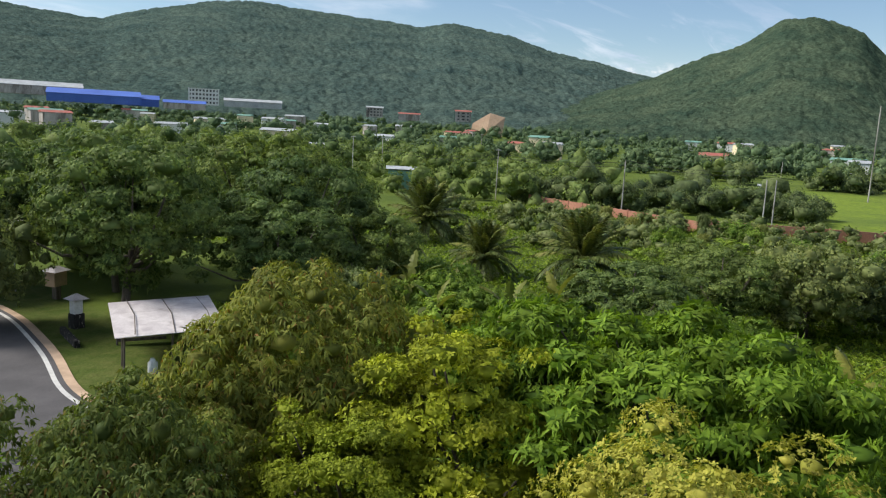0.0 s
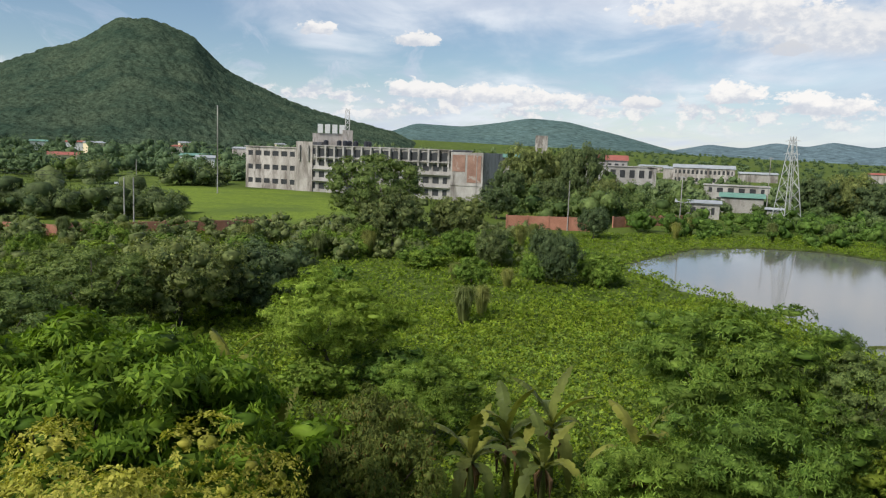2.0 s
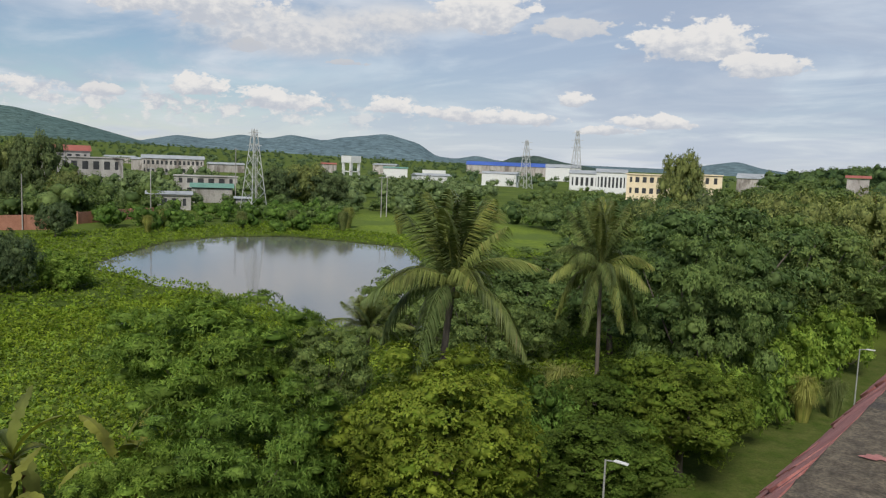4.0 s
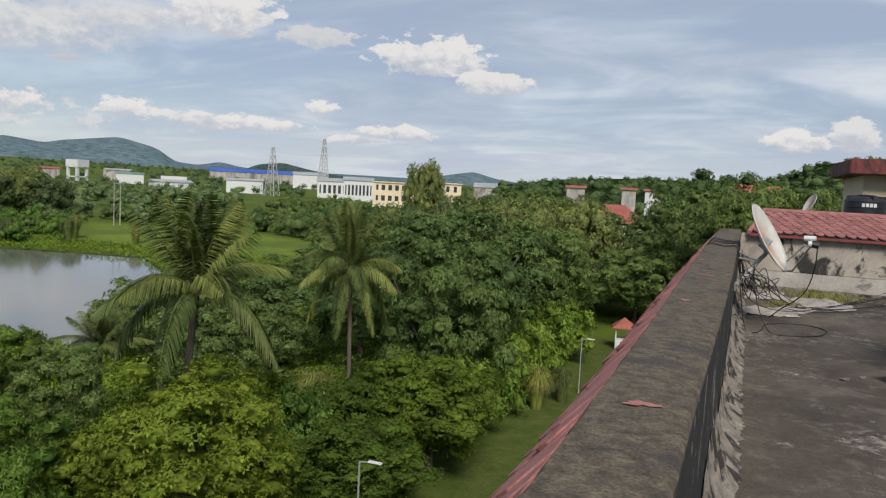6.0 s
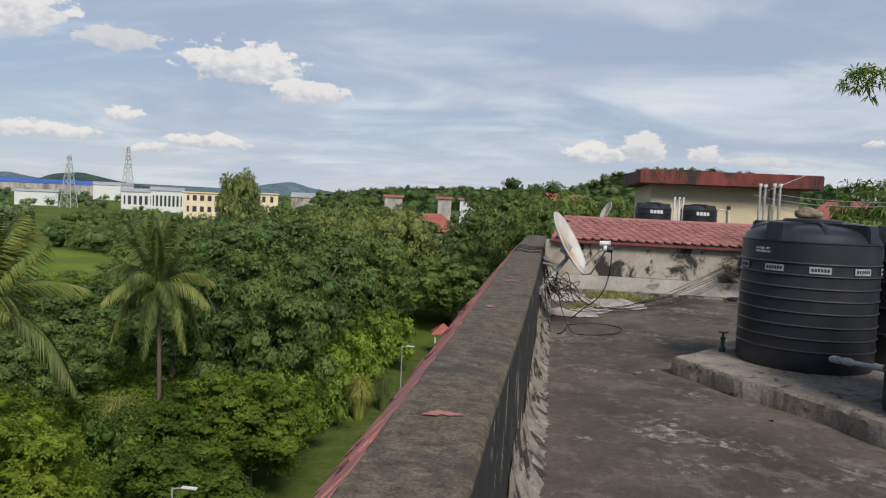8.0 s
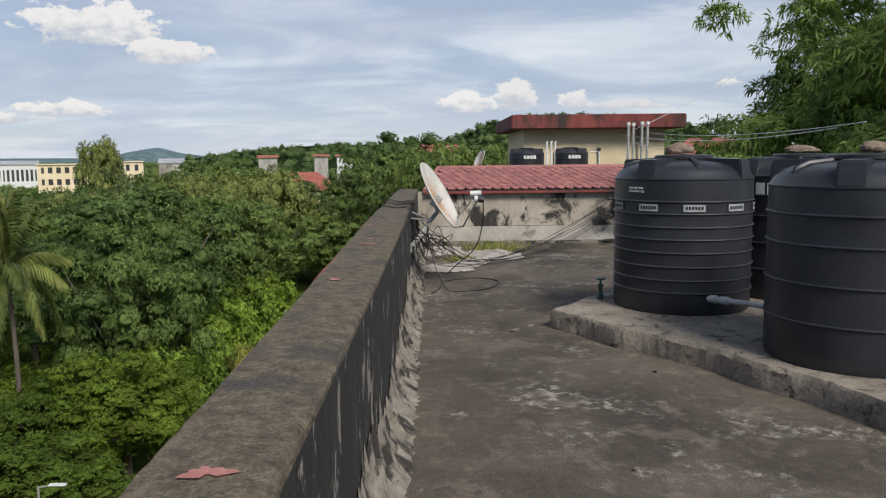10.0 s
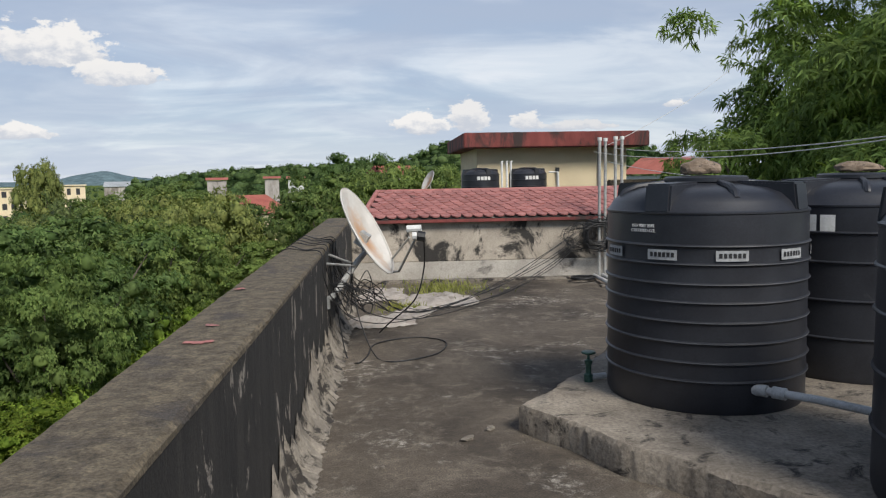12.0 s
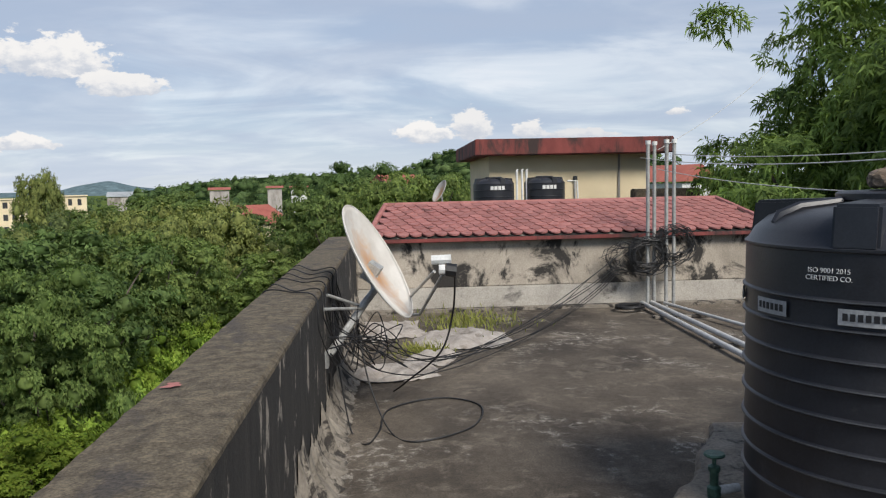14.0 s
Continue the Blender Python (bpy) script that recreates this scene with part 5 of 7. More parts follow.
coil("big tangled coil of black cable hung on the corner poles", pose(3.78, 11.45, 0.70), 0.22, 22, 0.2)
coil("tangled coil of black cable hung high on the corner poles", pose(4.14, 11.45, 0.82), 0.22, 18, 0.2)
coil("loose coil of black cable hanging beside the poles", pose(3.50, 11.55, 0.66), 0.20, 9, 0.3, 0.005)
coil("flat coil of black cable lying on the floor", pose(3.48, 11.25, 0.06, 90), 0.17, 9, 0.09, 0.011)
for k, (a, b) in enumerate((((3.72, 11.5, 0.06), (3.62, 8.3, 0.06)), ((3.85, 11.5, 0.06), (3.82, 8.3, 0.06)), ((4.0, 11.45, 0.06), (4.5, 8.4, 0.06)))):
    thing("floor_pipe", "grey water pipe laid along the terrace floor", "pipe", group="pipes on the floor",
          mesh=Geo().tube([a, b, (b[0] + 0.1, 6.0, 0.06)], 0.03 if k < 2 else 0.02, 10).mesh("floor_pipe", M["pvc"], smooth=True))
for k, y in enumerate((8.9, 10.6)):
    thing("pipe_block", "small concrete block under the water pipes", "block", group="pipe blocks",
          mesh=Geo().box(3.58, 4.25, y, y + 0.12, 0.0, 0.032).mesh("pipe_block", M["mortar"], 0.006))
for a, b, sag in (((3.71, 11.52, 1.95), (4.45, 5.5, 1.85), 0.12), ((4.02, 11.5, 2.0), (4.6, 5.2, 1.9), 0.10), ((3.93, 11.5, 2.05), (10.0, 20.0, 4.6), 0.15), ((3.93, 11.5, 1.8), (4.4, 7.6, 1.52), 0.05)):
    a, b = Vector(a), Vector(b)
    pts = [a.lerp(b, t) - Vector((0, 0, sag * 4 * t * (1 - t))) for t in np.linspace(0, 1, 14)]
    thing("wire", "thin pale wire strung from the corner poles", "wire", group="strung wires", mesh=Geo().tube(pts, 0.005, 5).mesh("wire", M["pvc"]))

# ---- the wing beyond: stair head, tanks, second dish ----
wing = thing("stair_head", "cream stair head with a red stained roof slab", "building")
WY = 27.0
part("wall", Geo().box(3.72, 9.05, WY, WY + 6, -0.3, 2.56).mesh("wall", M["cream"]), wing, "cream painted wall")
part("roof_slab", Geo().box(3.20, 9.65, WY - 0.7, WY + 6.5, 2.56, 3.08).mesh("roof_slab", M["red_slab"], 0.03), wing, "red slab edge streaked black")
part("side_return", Geo().box(8.0, 8.06, WY - 0.06, WY - 0.004, 0.3, 2.56).mesh("side_return", M["old_wall"]), wing)
part("pipe", Geo().tube([(6.55, WY - 0.06, 0.8), (6.55, WY - 0.06, 1.75)], 0.03, 6).mesh("pipe", M["pvc"]), wing)
part("lamp_box", Geo().box(6.50, 6.62, WY - 0.12, WY - 0.003, 1.72, 1.86).mesh("lamp_box", M["gloom"], 0.01), wing)
thing("floor_wing", "terrace of the next wing", "roof terrace", kind="structure", mesh=Geo().box(0.3, 12, RIDGE_Y + 0.12, 34, 0.05, 0.45).mesh("floor_wing", M["roof"]))
thing("low_wall", "low red-brown parapet on the next wing", "parapet", kind="structure", mesh=Geo().box(0.85, 3.1, 18.0, 18.3, 0.45, 1.22).mesh("low_wall", M["red_slab"], 0.02))
for x, lab in ((3.62, True), (5.18, True)):
    water_tank("black water tank on the terrace of the next wing", pose(x, 25.2, 0.45), 0.63, [0.3, 0.56, 0.82, 1.02], 20, False, -12)
for x in (4.30, 4.46, 4.60):
    thing("vent_pipe", "white vent pipe between the tanks on the next wing", "pipe", group="vent pipes", mesh=Geo().tube([(x, 25.0, 0.45), (x, 25.0, 2.05), (x + 0.05, 25.0, 2.07)], 0.035, 8).mesh("vent_pipe", M["white"]))
thing("vent_pipe", "bent white pipe beside a tank on the next wing", "pipe", group="vent pipes", mesh=Geo().tube([(5.85, 25.0, 1.7), (6.15, 25.0, 1.7), (6.18, 25.0, 0.45)], 0.03, 8).mesh("vent_pipe", M["white"]))
d2 = satellite_dish("small white satellite dish on the next wing", frame_of((1.60, 19.6, 1.52), (-0.80, -0.30, 0.45)), 0.50, 0.56, 0.05)
part("mast", Geo().tube([d2.matrix_world.inverted() @ Vector(p) for p in ((1.63, 19.65, 1.5), (1.69, 19.7, 1.2), (1.69, 19.7, 0.45))], 0.022, 8).mesh("mast", M["steel"]), d2)
thing("mossy_ledge", "brown weathered ledge beside the stair head", "ledge", kind="structure", mesh=Geo().box(7.6, 9.6, 24.0, 24.4, 0.45, 1.42).mesh("mossy_ledge", M["coping"], 0.03))

# ---- plants ----
def frond_mesh(length, bend, leaflets, leaf_len, material, stiff=0.0, width=0.05):
    """A feather leaf arching from its base along +x, with leaflets on both sides."""
    g = Geo()
    ts = np.linspace(0, 1, 12)
    path = [(length * t * (1 - 0.12 * bend * t), 0.0, length * (0.55 * t - bend * t * t)) for t in ts]
    p = np.array(path)
    k = np.linspace(0.12, 1.0, leaflets)
    base = np.stack([np.interp(k, ts, p[:, i]) for i in range(3)], 1)
    tan = norm(np.stack([np.interp(k, ts, np.gradient(p[:, i])) for i in range(3)], 1))
    out = []
    for s in (1, -1):
        way = tan * 0.75 + np.array([0, s, 0]) * 0.8 + [0, 0, stiff - 0.35] + rng.normal(size=(leaflets, 3)) * 0.09
        ll = leaf_len * np.sin(np.clip(k * 0.93 + 0.05, 0, 1) * math.pi) ** 0.55
        way = norm(way)
        mid = base + way * (ll * 0.55)[:, None]
        drop = np.array([0, 0, -1.0]) * (ll * (0.55 - stiff * 1.2))[:, None]
        tip = base + way * ll[:, None] + drop
        sd = norm(np.cross(way, [0, 0, 1.0])) * width * 0.5
        out.append(np.stack([base, mid + sd, tip, mid - sd], 1))
    q = np.concatenate(out)
    g.tube(path, [0.035 * length / 3.5 * (1 - 0.8 * t) + 0.004 for t in ts], 4)
    g.add(q.reshape(-1, 3), [(4 * i, 4 * i + 1, 4 * i + 2, 4 * i + 3) for i in range(len(q))])
    return g.mesh("frond", material)


COCO = [frond_mesh(3.5, b, 80, 0.80, M["leaf_palm"], 0.0, 0.055) for b in (0.30, 0.75, 1.15)]
DATE = [frond_mesh(2.7, b, 40, 0.55, M["leaf_palm"], 0.2, 0.085) for b in (0.35, 0.6, 0.9)]


def palm(name, label, at, height, fronds, meshes, lean, trunk_r, steep):
    ob = thing(name, label, "palm", at)
    top = Vector((lean, 0.3 * lean, height))
    part("trunk", Geo().tube([(0, 0, -0.3), (lean * 0.1, 0, height * 0.3), (lean * 0.5, 0.1 * lean, height * 0.7), top], [trunk_r * 1.5, trunk_r, trunk_r * 0.9, trunk_r * 0.85], 10).mesh("trunk", M["bark"], smooth=True), ob)
    for k in range(fronds):
        lift = steep * (1 - (k / fronds) ** 1.25) - 22
        part("frond", meshes[0 if lift > 35 else 1 if lift > 5 else 2], ob, at=Matrix.Translation(top) @ pose(0, 0, 0, 0, 0, 137.5 * k + 10 * rng.random()) @ pose(0, 0, 0, 0, -lift * 0.85 + 6 * rng.normal(), 0) @ Matrix.Diagonal((1, 1, 1, 1)))
    return ob


cp = palm("coconut_palm", "coconut palm with drooping yellow-green fronds", pose(-17.6, 18.0, GROUND), 8.3, 26, COCO, 0.4, 0.14, 100)
for k in range(7):
    part("coconut", Geo().lathe([(0.02, -0.13), (0.09, -0.08), (0.11, 0.0), (0.08, 0.09), (0.02, 0.12)], 10).mesh("coconut", M["leaf_palm"], smooth=True), cp, at=pose(0.4 + 0.22 * math.cos(k * 0.9), 0.12 + 0.22 * math.sin(k * 0.9), 8.05 - 0.05 * (k % 3)))
copy_thing(cp, pose(-16.6, 28.4, GROUND, 0, 0, 130) @ Matrix.Diagonal((0.74, 0.74, 0.97, 1)))
copy_thing(cp, pose(-27.5, 24.0, GROUND - 0.25, 0, 0, 70) @ Matrix.Diagonal((0.72, 0.72, 0.52, 1)))
dp = palm("date_palm", "date palm with stiff grey-green fronds", spot(-57.5, -35.4, 0, 1.35), 1.0, 60, DATE, 0.1, 0.24, 104)
copy_thing(dp, spot(-60.2, -27.6, 80, 1.3))
copy_thing(dp, spot(-70.5, -50.0, 160, 1.4))


def banana_leaf(length, width, bend):
    """A long leaf folded at its rib, its edges torn between the veins."""
    n_ = 22
    ts = np.linspace(0, 1, n_)
    x, z = length * ts * (1 - 0.25 * bend * ts), length * (0.75 * ts - bend * ts ** 2)
    w = width / 2 * np.sin(np.clip(ts * 0.94 + 0.03, 0, 1) * math.pi) ** 0.6
    cols = []
    for s_ in (-1, 0, 1):
        tear = np.where(np.arange(n_) % 3 == 0, rng.uniform(0.35, 1.0, n_), rng.uniform(0.85, 1.1, n_))
        sag = abs(s_) * w * (0.30 - 1.1 * rng.random() * ts)
        cols.append(np.stack([x, s_ * w * tear, z + sag], 1))
    return grid_mesh("leaf", np.stack(cols, 1), M["leaf_banana"], smooth=False)


BANANA = [banana_leaf(2.3, 0.50, b) for b in (0.5, 0.95, 1.35)]


def banana_plant(at, label):
    ob = thing("banana_plant", label, "banana plant", at, "banana plants")
    part("stem", Geo().tube([(0, 0, -0.2), (0.03, 0, 1.2), (0.0, 0.05, 2.3)], [0.16, 0.12, 0.07], 9).mesh("stem", M["leaf_reed"], smooth=True), ob)
    for k in range(9):
        lift = 68 - 11 * k
        part("leaf", BANANA[0 if lift > 45 else 1 if lift > 15 else 2], ob, at=pose(0, 0, 2.2 - 0.03 * k, 0, 0, 137.5 * k) @ pose(0, 0, 0, 0, -lift * 0.55 + 5 * rng.normal(), 0))
    for k in range(4):
        part("dead_leaf", Geo().tube([(0.1, 0, 2.0), (0.32, 0, 1.7), (0.3, 0, 1.0)], [0.03, 0.09, 0.02], 5).mesh("dead_leaf", M["dead_leaf"]), ob, "withered brown leaf", pose(0, 0, 0, 0, 0, 90 * k + 20))
    return ob


bp = banana_plant(spot(-24.5, 3.0), "banana plant with broad torn green leaves")
for x, y, a, s in ((-25.5, 4.6, 40, 1.1), (-23.8, 5.4, 200, 0.95), (-26.3, 6.6, 120, 1.15), (-23.0, 8.6, 70, 1.1), (-24.0, 10.0, 150, 0.9), (-27, -3.5, 10, 1.0), (-38, -23, 30, 1.1), (-40, -21, 90, 1.2), (-38.5, -30, 200, 1.2),
                   (-41, -33, 20, 1.3), (-43, -35, 70, 1.2), (-36, -26.5, 160, 1.0), (-34, -7.5, 60, 1.2), (-35.5, -5.5, 300, 1.1), (-30, -14, 10, 1.0), (-47, -37, 50, 1.3), (-14, 66, 40, 1.3), (-17, 69, 90, 1.4)):
    copy_thing(bp, spot(x, y, a, s))

# templates: each is also the first of its kind in the place
mango = make_tree("mango_tree", "dense dark mango tree with reddish-brown young leaves", spot(-17.5, -19.7, 0, 0.92, tall=0.97), M["leaf_mango"], 8.2, 8.0, 1.2, 120, 38000, 0.25, 0.075, droop=0.75, stems=12, size=(0.075, 0.13), shell=0.70, per=8, spread=0.8, core=0.34)
copy_thing(mango, spot(-9.6, -18.6, 100, 0.78, tall=0.80))
copy_thing(mango, spot(-13.0, -20.0, 200, 0.75, tall=0.68))
copy_thing(mango, spot(-22.8, -1.0, 60, 0.58, tall=0.62))
gold = make_tree("yellow_green_tree", "bushy tree with bright yellow-green leaves", spot(-17.9, -14.0), M["leaf_gold"], 6.2, 7.0, 1.2, 80, 30000, 0.15, 0.075, stems=10, droop=0.15, size=(0.075, 0.13), shell=0.66, flat=0.5, per=6, core=0.6)
copy_thing(gold, spot(-14.6, -15.6, 70, 0.78, tall=0.76))
lime = make_tree("lime_green_tree", "bushy tree with fresh light green leaves", spot(-15.3, 15.8, 150, 1.05, tall=0.92), M["leaf_lime"], 6.0, 7.0, 1.2, 95, 32000, 0.145, 0.075, stems=10, size=(0.075, 0.14), shell=0.62, per=6, flat=0.62, core=0.6)
copy_thing(lime, spot(-19.6, 15.4, 30, 0.62, tall=0.6))
copy_thing(lime, spot(-12.0, 27.4, 250, 0.90, tall=0.79))
copy_thing(lime, spot(-12.6, 21.6, 300, 0.75, tall=0.58))
copy_thing(lime, spot(-15.0, 25.2, 10, 0.62, tall=0.66))
flame = make_tree("spreading_tree", "wide flat-crowned tree with deep green drooping leaves", spot(-22.4, -9.4), M["leaf_deep"], 11.6, 7.0, 2.2, 150, 38000, 0.34, 0.10, droop=0.42, tiers=9, flat=0.22, size=(0.055, 0.10), stems=14, radius=0.2, per=9, spread=1.1, dome=0.9, shell=0.8, core=0.8)
shrub = make_tree("flowering_shrub", "rounded olive-yellow shrub with fine leaves", spot(-13.8, -6.6), M["leaf_olive"], 7.0, 7.0, 0.8, 130, 46000, 0.11, 0.055, size=(0.06, 0.11), stems=12, shell=0.74, per=6, core=0.30)
copy_thing(shrub, spot(-14.5, -1.8, 80, 0.6, tall=0.62))
feather = make_tree("feathery_tree", "slender tree with light feathery green leaves", spot(-29, 15.6), M["leaf_fresh"], 8.6, 6.4, 1.2, 90, 26000, 0.26, 0.06, droop=0.2, tiers=8, flat=0.25, stems=14, size=(0.07, 0.13), radius=0.14, per=10, spread=1.1, core=0.6)
copy_thing(feather, spot(-42, -0.2, 140, 0.92, tall=0.88))
copy_thing(feather, spot(-31, 3.0, 20, 0.55, tall=0.6))
copy_thing(feather, spot(-20.5, 8.0, 220, 0.55, tall=0.62))
copy_thing(feather, spot(-19.6, 11.2, 20, 0.68, tall=0.82))
wide = make_tree("broad_tree", "broad leafy green tree", spot(-29, -44.5), M["leaf_forest"], 11.5, 11.0, 2.0, 85, 24000, 0.30, 0.15, stems=12, droop=0.35, size=(0.06, 0.125), shell=0.62, flat=0.5, per=6, corners=3, core=0.64)
light = make_tree("round_tree", "round-crowned tree with fresh mid-green leaves", spot(-16.4, 38.6, 20, 0.95, tall=0.95), M["leaf_mid"], 11.5, 11.0, 1.6, 90, 26000, 0.28, 0.14, stems=12, droop=0.4, size=(0.06, 0.12), shell=0.62, flat=0.5, per=7, corners=3, core=0.64)
dark = make_tree("dark_tree", "dense dark green tree", spot(-54.5, -9.6), M["leaf_dark"], 8.2, 5.9, 0.8, 70, 14000, 0.27, 0.13, stems=8, size=(0.08, 0.15), shell=0.66, per=6, corners=3, core=0.6)
bush = make_tree("bush", "low bright green bush", spot(-44, -31), M["leaf_fresh"], 5.0, 3.4, 0.2, 40, 4500, 0.24, 0.13, stems=5, category="bush", per=6, corners=3, size=(0.09, 0.17), core=0.6)
for x, y, a, s, t_ in ((-36, -58, 30, 0.95, 0.98), (-33, -51, 200, 0.9, 0.92), (-40, -41, 70, 0.85, 0.9), (-45, -48, 160, 1.0, 1.04), (-42, -35.5, 250, 0.6, 0.62), (-35, -38, 20, 0.75, 0.68), (-28, -62, 90, 0.9, 0.9), (-52, -50, 310, 0.9, 0.85), (-50, -56, 10, 1, 0.95)):
    copy_thing(wide, spot(x, y, a, s, tall=t_))
for x, y, a, s, t_ in ((-58, -4, 200, 0.9, 0.9), (-22, -48, 50, 0.8, 1.1), (-25.5, -58, 150, 0.9, 1.2), (-34, -31.5, 70, 0.6, 0.7),
                      (-98, 12, 0, 1.1, 1.2), (-104, 22, 60, 1.0, 1.05), (-112, 46, 120, 0.6, 0.8), (-75, 24.5, 200, 0.45, 0.85), (-70.5, 24, 30, 0.5, 0.8), (-82, 20.7, 10, 0.45, 0.7)):
    copy_thing(dark, spot(x, y, a, s, tall=t_))
for x, y, a, s, t_ in ((-51, -14.5, 20, 0.62, 0.52), (-42.5, -17.2, 100, 0.66, 0.5), (-60, -18, 300, 0.55, 0.46)):
    copy_thing(wide, spot(x, y, a, s, tall=t_))
dome_tree = copy_thing(wide, spot(-103, 10, 45, 1.05, tall=1.08))
tagged(dome_tree, "tall round-headed tree in front of the old building")
for k in range(46):
    u = rng.random(2)
    x, y = -38 - 60 * u[0], -40 + 62 * u[1] + 0.25 * (60 * u[0])
    if inside(POND, np.array([x]), np.array([y]))[0] > -4 or (x > -66 and y > 4 and rng.random() < 0.8) or (x < -46 and 0.36 < y / x < 0.66):
        continue
    copy_thing(bush, spot(x, y, 360 * rng.random(), rng.uniform(0.5, 1.1), tall=rng.uniform(0.5, 1.0)))
for k in range(16):
    copy_thing(bush, spot(-26 - 14 * rng.random(), -38 + 18 * rng.random(), 360 * rng.random(), rng.uniform(0.6, 1.1)))
# undergrowth along the edge of the lawn
for x, y, a, s, t_ in ((-12.6, 31.5, 20, 0.9, 1.2), (-12.2, 36.5, 140, 0.8, 1.1), (-12.4, 42.0, 260, 0.9, 1.2), (-12.0, 47.5, 80, 0.9, 1.3), (-11.6, 52.5, 310, 0.8, 1.2), (-16.2, 23.0, 200, 0.7, 1.1), (-18.8, 21.2, 50, 0.8, 1.2)):
    copy_thing(bush, spot(x, y, a, s, tall=t_))
# the wood between the pond and the house
for x, y, s, t_ in ((-24.5, 45, 0.75, 0.82), (-13.6, 33.5, 0.55, 0.78), (-27, 38, 0.7, 0.75), (-33, 42, 0.8, 0.8), (-24, 30, 0.55, 0.6), (-30, 32, 0.6, 0.62), (-36, 36, 0.5, 0.5), (-22, 24.5, 0.45, 0.5), (-26, 20, 0.4, 0.42),
                    (-15.5, 53, 0.8, 0.8), (-9, 70, 0.8, 0.66), (-15.5, 61, 0.9, 0.9), (-20, 50, 0.9, 0.85), (-28, 55, 0.9, 0.8), (-37, 62, 0.85, 0.75), (-24, 66, 1.0, 0.92), (-33, 76, 1.0, 1.1), (-25, 80, 1.05, 1.12), (-17, 80, 1.0, 0.74), (-9, 76, 0.9, 0.66),
                    (-3, 72, 1.0, 1.1), (2, 66, 0.95, 1.15), (-2, 88, 1.0, 1.15), (-45, 84, 0.9, 0.72), (-52, 95, 0.9, 0.7), (-40, 98, 1.0, 0.8), (-12, 96, 1.0, 0.62), (-20, 102, 1.1, 1.0), (-30, 108, 1.1, 0.95), (4, 84, 1.1, 1.22), (10, 78, 1.0, 1.0), (16, 90, 1.1, 1.1), (22, 84, 1, 1.05), (28, 70, 1, 1.0)):
    copy_thing(wide if rng.random() < 0.6 else light, spot(x, y, 360 * rng.random(), s, tall=t_ * rng.uniform(0.66, 1.14)))
for az, d, s, t_ in ((-2.4, 92, 1.15, 1.42), (-23.1, 178, 1.15, 2.7), (-14.5, 118, 1.2, 1.12), (4.5, 120, 1.1, 1.3)):
    copy_thing(light if d < 100 else dark if az < -20 else wide, spot(d * math.sin(radians(az)), d * math.cos(radians(az)), 77 * s, s, tall=t_))
for az, d, s, t_ in ((-17.5, 82, 1.3, 1.75), (-14.6, 76, 1.2, 1.7), (-12.2, 84, 1.3, 1.8), (-19.8, 92, 1.4, 1.75), (-24.0, 88, 1.2, 1.5), (-4.6, 84, 1.2, 1.8)):
    copy_thing(dark, spot(d * math.sin(radians(az)), d * math.cos(radians(az)), 31 * d, s, tall=t_))
# drooping tree beside the house
droop_tree = make_tree("bamboo_like_tree", "tall tree with fine drooping bamboo-like leaves", spot(13.4, 17.5), M["leaf_bamboo"], 10.8, 19.0, 6.0, 250, 165000, 0.26, 0.055, droop=0.65, size=(0.055, 0.115), stems=16, radius=0.3, shell=0.40, per=9, spread=1.0, core=0.0, flat=0.6)
copy_thing(droop_tree, spot(15.6, 23, 80, 1.0, tall=0.86))

# low plants of the marsh
def marsh(name, label, material, count, box_, size, keep):
    x, y = rng.uniform(box_[0], box_[1], count), rng.uniform(box_[2], box_[3], count)
    ok = keep(x, y)
    x, y = x[ok], y[ok]
    n_ = len(x)
    h = 0.35 + 0.3 * fractal(x, y, 0.35, 4)
    p = np.stack([x, y, GROUND + np.clip(h, 0.02, 0.9) * rng.random(n_)], 1)
    way = rng.normal(size=(n_, 3)) * 0.8 + [0, 0, 0.7]
    q = whorls(p, way * [0.5, 0.5, 1], 4, size, size * 0.55, 0.9, 0.1, 3)
    thing(name, label, "plants", kind="stuff", mesh=foliage(name, q, material))


def dry(x, y):
    return (inside(POND, x, y) < 0.2) & (inside(LAWN, x, y) < 0) & (inside(LAWN_ROAD, x, y) < 0) & (x < -13)


marsh("marsh_plants", "low bright green marsh plants", M["leaf_marsh"], 34000, (-62, -20, -12, 40), 0.21, dry)
marsh("marsh_plants", "low bright green marsh plants round the pond", M["leaf_marsh"], 40000, (-118, -50, -66, 92), 0.36, dry)
marsh("marsh_plants", "tangled undergrowth between the trees", M["leaf_fresh"], 24000, (-50, -13, -42, 60), 0.30, dry)


def grass_clump(label, at, r, tall, count, material):
    a, u = rng.random(count) * 6.28, rng.random(count)
    d = np.stack([np.cos(a), np.sin(a), np.zeros(count)], 1)
    base = d * (r * 0.25 * u)[:, None]
    top = base + d * (r * 0.35 * u)[:, None] + np.array([0, 0, 1.0]) * (tall * rng.uniform(0.7, 1.05, count))[:, None]
    tip = top + d * (r * rng.uniform(0.15, 0.5, count))[:, None] - np.array([0, 0, 1.0]) * (tall * rng.uniform(-0.1, 0.4, count))[:, None]
    s = np.stack([-d[:, 1], d[:, 0], 0 * a], 1) * 0.022
    q = np.concatenate([np.stack([base - s, base + s, top + s, top - s], 1), np.stack([top - s, top + s, tip + s * 0.2, tip - s * 0.2], 1)])
    return thing("tall_grass", label, "grass clump", at, "tall grass clumps", mesh=quads("tall_grass", q, material))


